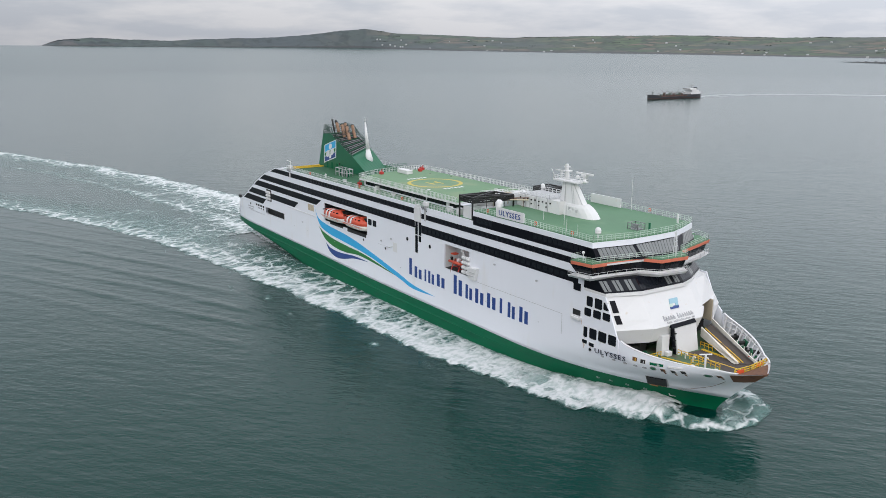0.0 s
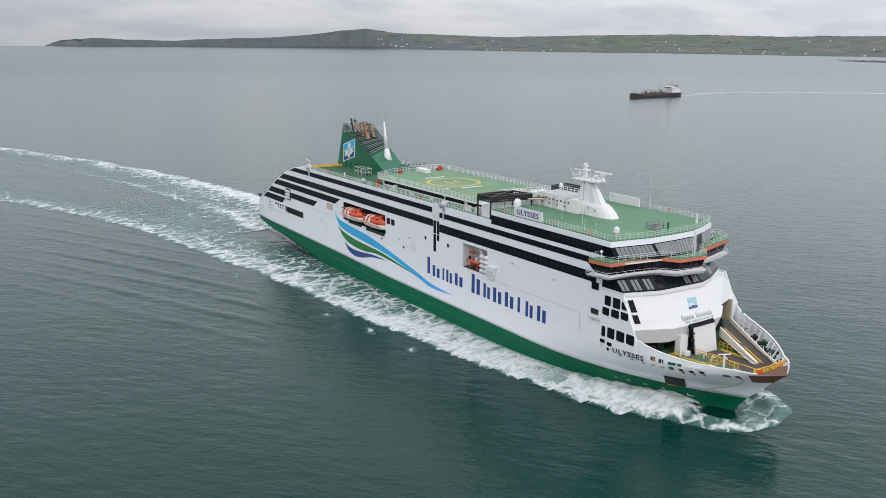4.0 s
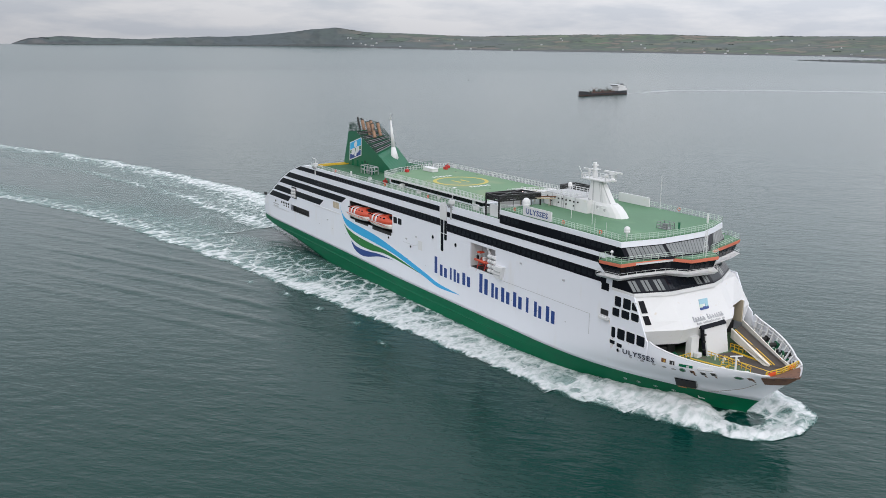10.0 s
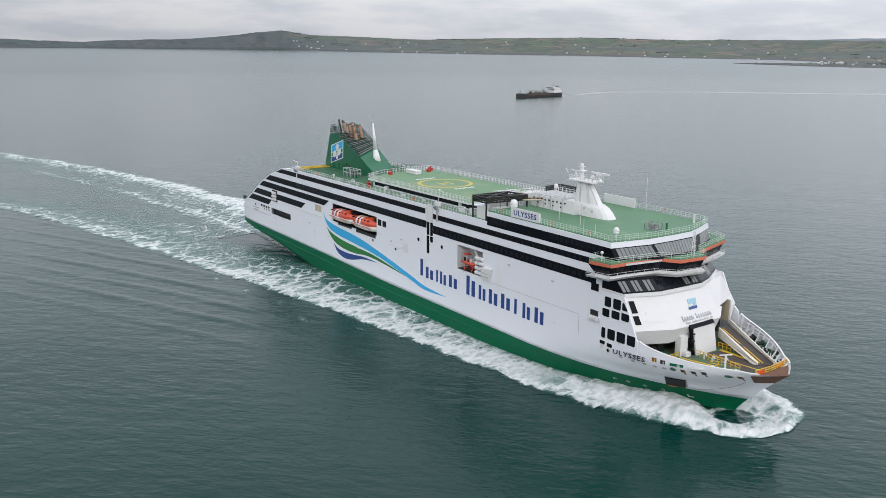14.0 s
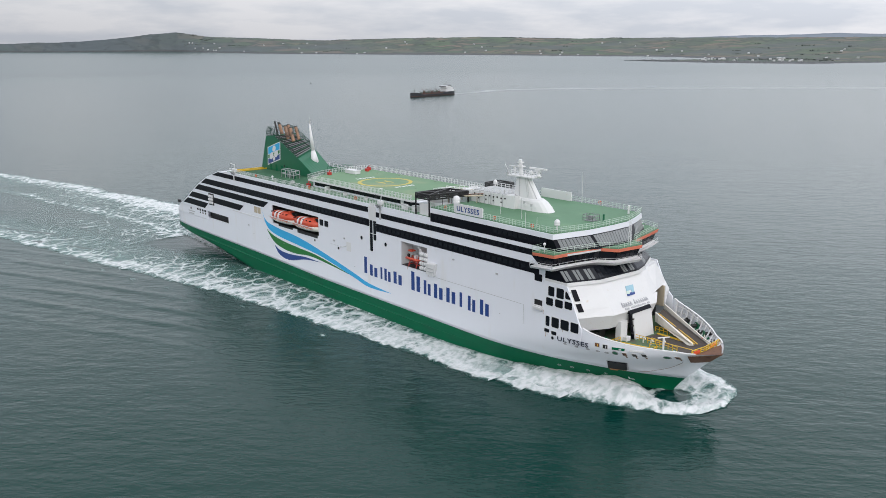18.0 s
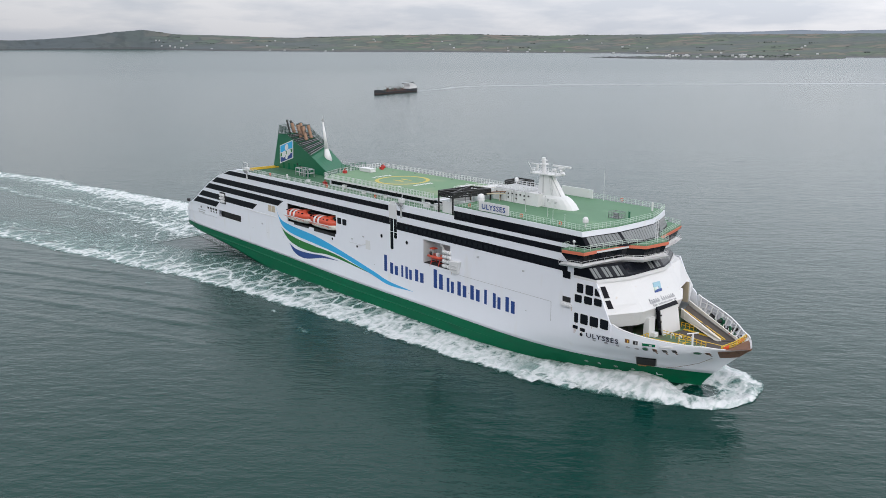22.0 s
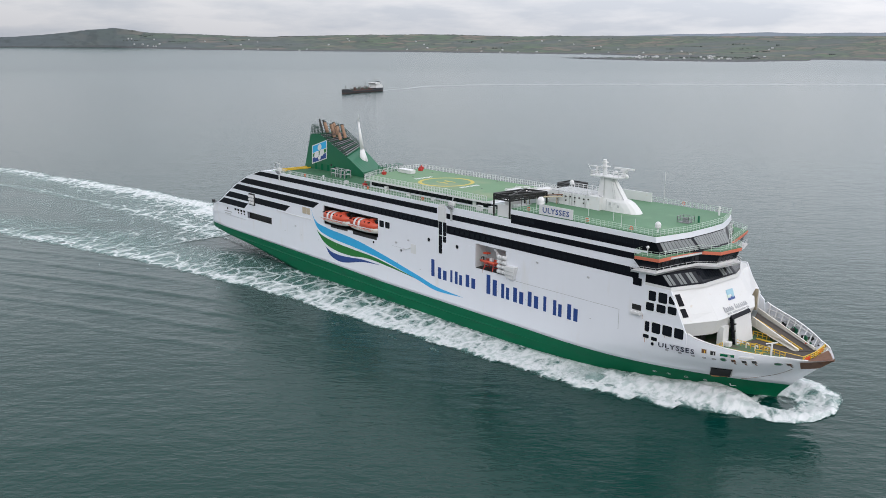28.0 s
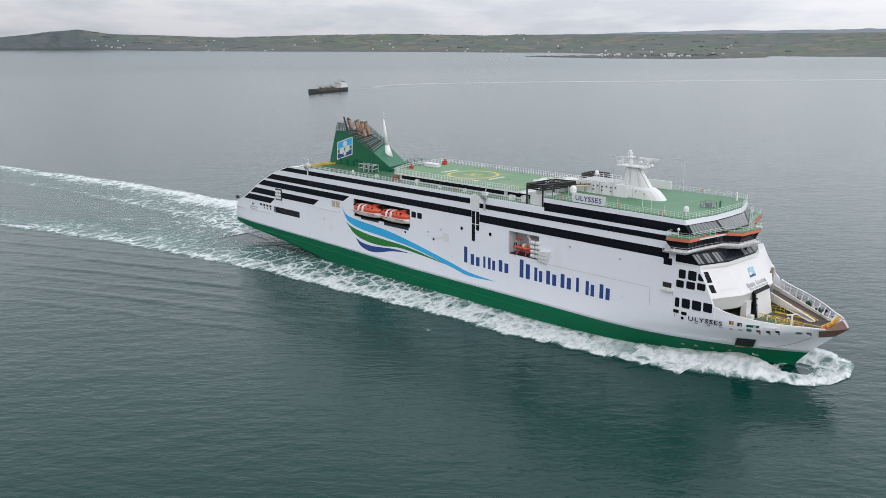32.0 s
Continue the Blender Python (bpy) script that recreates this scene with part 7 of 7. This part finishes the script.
def foam_sheet(name, s0, length, v0, v1, density, step=1.0, relief=0.25, lap=0.0, rise=None):
    """A patch of foam along the lane from s0, across from v0 to v1: uneven, trimmed to where there is foam, thick where it is dense."""
    nu, nv = int(round((length + 2 * lap) / step)), int(round((v1 - v0) / step))
    us, vs = np.linspace(-lap, length + lap, nu + 1), np.linspace(v0, v1, nv + 1)
    ds = np.array([[density(s0 + u, v) for v in vs] for u in us])
    idx, verts, faces, dens, lane_uv = np.full(ds.shape, -1), [], [], [], []
    for i in range(nu):
        for j in range(nv):
            if max(ds[i, j], ds[i + 1, j], ds[i + 1, j + 1], ds[i, j + 1]) < -0.55:
                continue
            f = []
            for a, b in ((i, j), (i + 1, j), (i + 1, j + 1), (i, j + 1)):
                if idx[a, b] < 0:
                    idx[a, b] = len(verts)
                    d = float(ds[a, b])
                    z = relief * max(0.0, d) * (0.6 + 0.8 * noise.noise(((s0 + us[a]) * 0.45, vs[b] * 0.45, 3)))
                    verts.append((us[a], vs[b], z + (rise(s0 + us[a], vs[b]) if rise else 0.0)))
                    dens.append(d)
                    lane_uv.append((s0 + us[a], vs[b]))
                f.append(int(idx[a, b]))
            faces.append(f)
    me = sheet(verts, faces, name, FOAM)
    me.attributes.new("froth", "FLOAT", "POINT").data.foreach_set("value", dens)
    uv = me.uv_layers.new(name="lane")
    for k, loop in enumerate(me.loops):
        uv.data[k].uv = lane_uv[loop.vertex_index]
    return me


def side_density(u, v):
    """The band thrown out along the side: v is 0 at its outer edge and grows towards the hull."""
    e = v + 1.6 * noise.noise((u * 0.07, 0.3, 4.0)) + 0.9 * noise.noise((u * 0.3, 0.8, 2.0))
    return float(np.interp(e, (-3, -0.5, 0.6, 2.2, 5, 9, 14, 19, 24, 28), (-1.6, -0.45, 0.38, 0.62, 0.52, 0.34, 0.2, 0.10, -0.02, -0.7)))


def wash_density(u, v):
    """The churned lane astern: v counts to port of the lane's middle."""
    e = v + 3.4 * noise.noise((u * 0.04, 1.3, 4.0)) + 1.2 * noise.noise((u * 0.25, 0.8, 2.0))
    # beyond v = -18 only milky colour, painted for sky mirrored on the slick
    return float(np.interp(e, (-48, -43, -30, -18, -14, -12.5, -10, -5, -1, 4, 8, 11, 15, 17.5, 19.5, 22), (-0.75, -0.42, -0.30, -0.26, 0.10, 0.26, 0.02, -0.04, 0.02, 0.18, 0.42, 0.62, 0.78, 0.5, -0.3, -1.5))) + 0.22 * noise.noise((u * 0.05, v * 0.12, 8.0))


def wash_lane(s):
    if s < 0:
        return lane(s)
    x, y, h = ferry_pose(s / SPEED)
    x2, y2, _ = ferry_pose(s / SPEED + 0.5)
    return x, y, math.degrees(math.atan2(y2 - y, x2 - x)) if s < 217 else h


SIDE_EDGE = ((0, 10, 24, 54, 110, 145, 200, 231, 267, 320, 400, 520), (10, 16, 22, 27.3, 33, 36.2, 43.6, 47.8, 53, 62, 76, 96))
SIDE_SINK = ((0, 40, 110, 200, 300, 420, 600), (0.126, 0.122, 0.096, 0.071, 0.055, 0.044, 0.03))
WASH_SINK = ((0, 20, 80, 160, 260, 420, 600), (0.122, 0.115, 0.091, 0.069, 0.055, 0.044, 0.03))
foam_rows = []


def follow(ob, s, place, across, sink, born, lead):
    """Rows for a patch that lies under the surface until the ferry passes, then drifts outward and slowly thins."""
    x, y, h = place
    left = Vector((-math.sin(radians(h)), math.cos(radians(h)), 0))
    rows = []
    for t in sorted({0.0, 4.0, 8.0, 12.0, 16.0, 20.0, 24.0, 28.0, 32.0} | {round(b, 2) for b in (born - 0.3, born + 0.5) if 0 < b < 32}):
        d = lead + SPEED * t - s
        z = float(np.interp(d, *sink)) if t > born else -2.5
        p = Vector((x, y, z)) + left * across(max(0.0, d))
        rows.append((t, pose(p.x, p.y, p.z, 0, 0, h)))
    foam_rows.append((ob, rows))


def build_foam():
    L = 8.0
    for k in range(-44, 53):
        s = k * L
        ob = new("side_foam", foam_sheet("side_foam", s, L, -3.0, 28.0, side_density, lap=0.3))
        tagged(ob, "white lacy foam thrown out beside the moving ferry", "foam", "foam patches", "stuff")
        follow(ob, s, lane(s), lambda d: -float(np.interp(d, *SIDE_EDGE)), SIDE_SINK, (s - BOW + 16) / SPEED, BOW)
    for k in range(-50, 28):
        s = k * L
        ob = new("wash_foam", foam_sheet("wash_foam", s, L, -47.0, 22.0, wash_density, lap=0.3, rise=lambda u, v: 0.06 * smoothstep(-15.0, -18.0, v)))
        tagged(ob, "churned white wash in the ferry's wake", "foam", "foam patches", "stuff")
        follow(ob, s, wash_lane(s), lambda d: float(np.interp(d, (0, 40, 150, 400), (-1, 4, 7, 12))), WASH_SINK, (s + 4) / SPEED, 0.0)


build_foam()


def build_flecks():
    """Small broken patches outside the band, where the second crest spills."""
    rng = random.Random(21)
    for k in range(26):
        s, out = -70 + 16.5 * k + rng.uniform(-3, 3), rng.choice((4.0, 7.0, 9.5, 13.0)) + rng.uniform(-1, 1)
        long, wide, seed = rng.uniform(3.0, 4.5), rng.uniform(0.9, 1.8), rng.random() * 50
        blob = lambda u, v: -0.06 - 0.9 * (((u - s - 4) / long) ** 2 + ((v - 2.5 + 0.25 * (u - s - 4)) / wide) ** 2) + 0.9 * noise.noise((u * 0.35, v * 0.5, seed))
        ob = new("foam_fleck", foam_sheet("foam_fleck", s, 8.0, 0.0, 5.0, blob, 0.5, 0.1))
        tagged(ob, "small broken patch of foam outside the ferry's wash", "foam", "foam flecks", "stuff")
        follow(ob, s, lane(s), lambda d, o=out: -float(np.interp(d, *SIDE_EDGE)) - o, FLECK_SINK, (s - BOW + 45) / SPEED, BOW)


FLECK_SINK = ((0, 45, 60, 110, 170, 240), (-0.5, -0.2, 0.09, 0.085, 0.06, 0.02))
build_flecks()


def bow_edge(x, y):
    e = float(np.interp(x, (140, 150, 167, 180, 191, 198, 203, 206, 207.6, 208.8, 209.6, 210.4), (27.5, 26.6, 24.6, 21.6, 17.4, 14.2, 12.0, 10.3, 8.6, 6.0, 2.6, -1)))
    return e + 0.7 * noise.noise((x * 0.35, y * 0.2, 3)) + 0.4 * noise.noise((x * 1.1, y * 0.6, 5))


def bow_width(x):
    return float(np.interp(x, (140, 165, 180, 188, 193, 196.5, 199, 203, 208), (10, 12, 14.5, 15.0, 12.0, 8.0, 6.6, 6.6, 7.5)))


def bow_density(x, y):
    """The foam that the stem throws up, in the ferry's own space."""
    q, w = bow_edge(x, y) - abs(y), bow_width(x)
    d = float(np.interp(q / w, (-0.25, -0.04, 0.08, 0.3, 0.6, 0.9, 1.12, 1.3), (-1.4, -0.4, 0.45, 0.68, 0.72, 0.5, 0.1, -1.0)))
    if x > 194:  # thrown ahead of the stem and round to port, with a green hollow at its starboard side
        ahead = float(np.interp(q, (-1.5, -0.3, 0.6, 3, 30), (-1.4, -0.4, 0.5, 0.75, 0.65)))
        hollow = ((x - 200.4) / 3.4) ** 2 + ((y + 2.9) / 4.1) ** 2
        d += (ahead - (1.02 + 0.45 * noise.noise((x * 0.7, y * 0.7, 4))) * smoothstep(1.4, 0.6, hollow) - 0.28 * smoothstep(1.0, 4.5, y) * smoothstep(9.0, 5.0, y) - d) * smoothstep(194, 197, x)
    solid = smoothstep(160, 178, x) * smoothstep(199, 196, x) * smoothstep(0.1, 0.4, q / w) * smoothstep(1.2, 0.95, q / w)
    return d - 0.3 + 0.5 * solid - 1.5 * smoothstep(186, 146, x) + (0.3 - 0.2 * solid) * noise.noise((x * 0.2, y * 0.3, 7))


def bow_rise(x, y):
    q, w = bow_edge(x, y) - abs(y), bow_width(x)
    hump = float(np.interp(x, (140, 165, 182, 190, 195, 199, 207), (0.15, 0.4, 1.05, 1.9, 1.7, 0.8, 0.5)))
    near = max(0.0, 1 - abs(q - 0.68 * w) / (0.6 * w + 0.1))
    rough = 0.32 * noise.noise((x * 0.3, y * 0.4, 1)) + 0.22 * noise.noise((x * 0.8, y * 1.0, 2)) + 0.2 * noise.noise((x * 1.9, y * 2.1, 5))
    if x > 194:
        hump *= smoothstep(0.7, 1.3, ((x - 200.4) / 3.4) ** 2 + ((y + 2.9) / 4.1) ** 2)
    return (hump * smoothstep(0, 1, near) + rough * min(1.0, 0.25 + near)) * smoothstep(142, 160, x)


bow_wave = new("bow_wave", foam_sheet("bow_wave", 142.0, 52.0, -28.5, 13.0, bow_density, 0.5, 0.15, 0.0, bow_rise))
tagged(bow_wave, "white breaking bow wave curling from the ferry's stem", "wave", "", "stuff")
bow_curl = new("bow_curl", foam_sheet("bow_curl", 193.5, 18.5, -19.0, 13.0, bow_density, 0.4, 0.2, 0.0, bow_rise))
tagged(bow_curl, "foam crest thrown up ahead of the ferry's stem", "wave", "", "stuff")


def line_density(x, y):
    """The thin wash that runs along the waterline."""
    gap = -y - float(np.interp(x, (-8, 20, 46, 76, 110, 130), (9.6, 12.2, 14.0, 15.0, 15.9, 15.9))) if x < 130 else -y - breadth(x, 0.2)
    return float(np.interp(gap, (-0.8, -0.2, 0.5, 1.0, 2.6), (-0.4, 0.18, 0.14, -0.25, -1.3))) + 0.4 * noise.noise((x * 0.1, 0, 2)) - 0.6 * smoothstep(150, 168, x)


waterline_foam = new("waterline_foam", foam_sheet("waterline_foam", -8.0, 176.0, -19.4, -9.0, line_density, 0.5, 0.1, 0.0, lambda u, v: 0.12))
tagged(waterline_foam, "thin line of foam running along the hull's waterline", "foam", "", "stuff")


def swell_crests():
    """Long low crests that fan out from the ferry's side, of the sea's own water."""
    out = []
    for n, (y0, high, start) in enumerate(((-62, 0.16, 128), (-50, 0.26, 126), (-40, 0.22, 110), (-31, 0.26, 88), (-20, 0.24, 62), (-10, 0.2, 38), (2, 0.2, 12), (13, 0.16, -20), (25, 0.14, -50))):
        verts, faces, cols = [], [], 11
        ds = np.arange(0, 150, 3.0)
        for d in ds:
            x = start - d
            y = y0 + 0.40 * (x - 112) - 0.0006 * d * d + 1.2 * noise.noise((d * 0.03, n, 0))
            f = smoothstep(0, 25, d) * smoothstep(150, 70, d)
            for c in range(cols):
                u = c / (cols - 1) * 2 - 1
                wob = 0.8 + 0.5 * noise.noise((d * 0.08, c * 0.1, n + 9))
                verts.append((x, y + u * 3.6, 1.1 * high * f * (math.cos(u * math.pi) * 0.5 + 0.5) * wob - 0.03))
        for i in range(len(ds) - 1):
            for c in range(cols - 1):
                a = i * cols + c
                faces.append((a, a + cols, a + cols + 1, a + 1))
        ob = new("swell_crest", sheet(verts, faces, "swell_crest", WATER))
        out.append(tagged(ob, "long low wave crest spreading from the ferry", "wave", "bow wave crests", "stuff"))
    return out


crests = swell_crests()

# ---------------------------------------------------------------- the dredger far off, and buoys
HULL_DARK = material("dark_dredger_hull", (0.022, 0.026, 0.032), 0.5, spread=0.2, scale=0.1)
DREDGE_RED = material("rusty_deck_gear", (0.10, 0.055, 0.045), 0.7, spread=0.35, scale=0.2)
dredger = tagged(new("dredger"), "dark grey dredger with white bridge aft and rusty deck gear", "ship")
LEN = 84.0
OCHRE = material("red_oxide_band", (0.06, 0.028, 0.025), 0.6, spread=0.3, scale=0.2)
GEAR = material("grey_green_deck_gear", (0.10, 0.115, 0.10), 0.7, spread=0.3, scale=0.2)


def dredger_hull(low, high, out):
    """Both sides and deck of the dredger's hull between two height lines."""
    verts, faces = [], []
    for i in range(25):
        u = i / 24
        b = out + 7.0 * (1 - max(0.0, (u - 0.8) / 0.2) ** 2.2) * (1 - 0.25 * max(0.0, (0.08 - u) / 0.08))
        verts += [(LEN * u, -b * 0.96, low(u)), (LEN * u, -b, high(u)), (LEN * u, b, high(u)), (LEN * u, b * 0.96, low(u))]
    for i in range(24):
        for k in range(3):
            a = 4 * i + k
            faces.append((a, a + 4, a + 5, a + 1))
    faces.append((0, 1, 2, 3))
    return sheet(verts, faces, "dredger_hull", HULL_DARK, False)


def sheer(u):
    return 3.1 + 3.4 * smoothstep(0.80, 0.90, u) + 2.2 * smoothstep(0.24, 0.19, u)


part("hull", dredger_hull(lambda u: -1.5, sheer, 0.0), None, dredger, "black hull with a raised forecastle")
band = dredger_hull(lambda u: 0.2, lambda u: 1.5, 0.12)
band.materials[0] = OCHRE
part("side_band", band, None, dredger, "rusty red band along the side")
part("hopper_coaming", boxes((24, 66, -5.2, -4.6, 3.0, 4.8)), DREDGE_RED, dredger)
part("hopper_coaming", boxes((24, 66, 4.6, 5.2, 3.0, 4.8)), DREDGE_RED, dredger)
house = part("accommodation", boxes((2, 18, -6, 6, 5.2, 8.6)), WHITE_B, dredger, "white deckhouse")
part("upper_deckhouse", boxes((4, 16, -5.5, 5.5, 8.6, 11.2)), WHITE_B, house)
part("window_row", boxes((4.5, 15.5, -5.56, -5.46, 9.6, 10.4)), GLASS, house)
part("stripe", boxes((2, 18, -6.06, -5.96, 8.2, 8.6)), DREDGE_RED, house)
bridge = part("bridge", boxes((9.0, 19.5, -6.4, 6.4, 11.2, 13.6)), WHITE_B, dredger)
part("window_row", boxes((19.45, 19.6, -6.0, 6.0, 12.1, 13.1)), GLASS, bridge)
part("window_row", boxes((9.6, 19.0, -6.48, -6.38, 12.1, 13.1)), GLASS, bridge)
part("funnel", boxes((3.5, 6.5, -1.6, 1.6, 11.2, 15.0)), HULL_DARK, dredger)
for x, top, r in ((11.5, 20.5, 0.4), (14.5, 18.5, 0.25), (76.0, 12.5, 0.3)):
    bm = bmesh.new()
    tube(bm, (x, 0, sheer(x / LEN) - 0.5), (x, 0, top), r, 6, 0.15)
    tube(bm, (x, -2.0, top - 3), (x, 2.0, top - 3), 0.15, 5)
    part("mast", bm, GEAR, dredger)
for n, (x, h) in enumerate(((27, 6.0), (31, 7.4), (35.5, 5.2), (41, 6.5), (47, 8.2), (52, 5.6), (57, 8.6), (62, 5.4))):
    bm = boxes((x - 0.8, x + 0.8, -1.4, 1.4, 2.6, 3.0 + 0.6 * h))
    tube(bm, (x, 0, 3.0 + 0.5 * h), (x + 1.2, -3.5, 2.6 + h), 0.4, 5)
    tube(bm, (x, 0, 3.0 + 0.5 * h), (x - 1.2, 3.5, 2.4 + h), 0.35, 5)
    part("gantry", bm, GEAR if n % 3 else DREDGE_RED, dredger)
for x, dx, top in ((30, 5, 19.0), (36, -3, 14.0)):
    bm = bmesh.new()
    tube(bm, (x, 0, 3.0), (x + dx, 0, top), 0.22, 5, 0.1)
    part("derrick", bm, GEAR, dredger)
bm = bmesh.new()
tube(bm, (22, -6.9, 4.0), (64, -6.9, 3.6), 0.5, 6)
part("suction_pipe", bm, DREDGE_RED, dredger)
for ob in dredger.children_recursive:
    ob.data.transform(Matrix.Diagonal((1.131, 1.0, 0.92, 1)))
WAKE_LINE = [(-462, 812), (-476, 850), (-483, 890), (-468, 940), (-415, 1016), (-345, 1090), (-250, 1175), (-60, 1330), (200, 1540), (520, 1800)]
line = curve_points(WAKE_LINE, 24)
verts, faces = [], []
for i, c in enumerate(line):
    d = (line[min(len(line) - 1, i + 1)] - line[max(0, i - 1)]).normalized()
    w = 3.5 + 8.0 * smoothstep(0, 120, i) + 1.5 * noise.noise((i * 0.15, 0, 1))
    verts += [(c.x - d.y * w, c.y + d.x * w, 0.05), (c.x + d.y * w, c.y - d.x * w, 0.05)]
for i in range(len(line) - 1):
    faces.append((2 * i, 2 * i + 1, 2 * i + 3, 2 * i + 2))
# the pale base colour stands for sky mirrored on the smooth wake
SLICK = material("wake_water_painted_sheen", (0.32, 0.355, 0.37), 0.35, spread=0.3, scale=0.02)
near = []
for i in range(13):
    w = 1.2 + 0.25 * i + 0.5 * noise.noise((i * 0.5, 3, 1))
    near += [(2.0 - 8.5 * i, -w, 0.06), (2.0 - 8.5 * i, w, 0.06)]
near_wake = new("dredger_wash", sheet(near, [(2 * i, 2 * i + 1, 2 * i + 3, 2 * i + 2) for i in range(12)], "dredger_wash", SLICK))
tagged(near_wake, "narrow pale wash close behind the dredger", "wake", "", "stuff")
dredger_wake = tagged(new("dredger_wake", sheet(verts, faces, "dredger_wake", SLICK)), "pale curving wake left behind the dredger", "wake", "", "stuff")
for x, y in ((-1312.0, 922.0), (-908.0, 855.0)):
    bm = bmesh.new()
    tube(bm, (0, 0, -0.5), (0, 0, 0.9), 1.1, 10)
    b = new("buoy", mesh_of("buoy", bm, HULL_DARK))
    b.matrix_basis = pose(x, y, 0)
    bm = bmesh.new()
    for k in range(3):
        a = 2.1 * k
        tube(bm, (0.8 * math.cos(a), 0.8 * math.sin(a), 0.8), (0.15 * math.cos(a), 0.15 * math.sin(a), 2.8), 0.1, 5)
    part("tower", bm, HULL_DARK, b)
    bm = bmesh.new()
    ball(bm, (0, 0, 3.0), 0.35)
    part("lantern", bm, DREDGE_RED, b)
    tagged(b, "small dark navigation buoy floating on the sea", "buoy", "navigation buoys")


def motions():
    rows = [(t, pose(x, y, 0, 0, 0, h)) for t, x, y, h in FERRY_PATH]
    walk(ferry, rows)
    walk(bow_wave, [(t, m @ pose(142.0, 0, 0.11)) for t, m in rows])
    surge = ((0.0, -2.6, 0.07), (1.0, -3.2, 0.055), (3.0, -3.0, 0.06), (5.0, -1.4, 0.085), (7.0, -0.3, 0.105), (10.0, 0.2, 0.115), (13.0, 0.0, 0.12), (17.0, 0.3, 0.115), (20.0, -0.2, 0.115),
             (23.0, 0.1, 0.12), (26.0, -0.2, 0.115), (29.0, 0.2, 0.12), (32.0, 0.0, 0.115))
    sway = lambda t: [float(np.interp(t, [r[0] for r in FERRY_PATH], [r[k] for r in FERRY_PATH])) for k in (1, 2, 3)]
    crest = []
    for t, dx, z in surge:
        x, y, h = sway(t)
        crest.append((t, pose(x, y, 0, 0, 0, h) @ pose(193.5 + dx, 0, z)))
    walk(bow_curl, crest)
    walk(waterline_foam, [(t, m @ pose(-8.0, 0, 0.09)) for t, m in rows])
    for ob, place in wards:
        walk(ob, [(t, m @ place) for t, m in rows])
    for ob in crests:
        walk(ob, rows)
    for ob, moved in foam_rows:
        walk(ob, moved)
    away = [(t, pose(x, y, 0, 0, 0, h)) for t, x, y, h in ((0.0, -463.5, 814.7, -91.6), (6.0, -467.0, 794.0, -88.3), (12.0, -465.5, 778.0, -85.7), (18.0, -458.5, 761.5, -83.3), (24.0, -452.0, 745.0, -81.0), (32.0, -437.7, 721.4, -78.0))]
    walk(dredger, away)
    walk(near_wake, away)


motions()
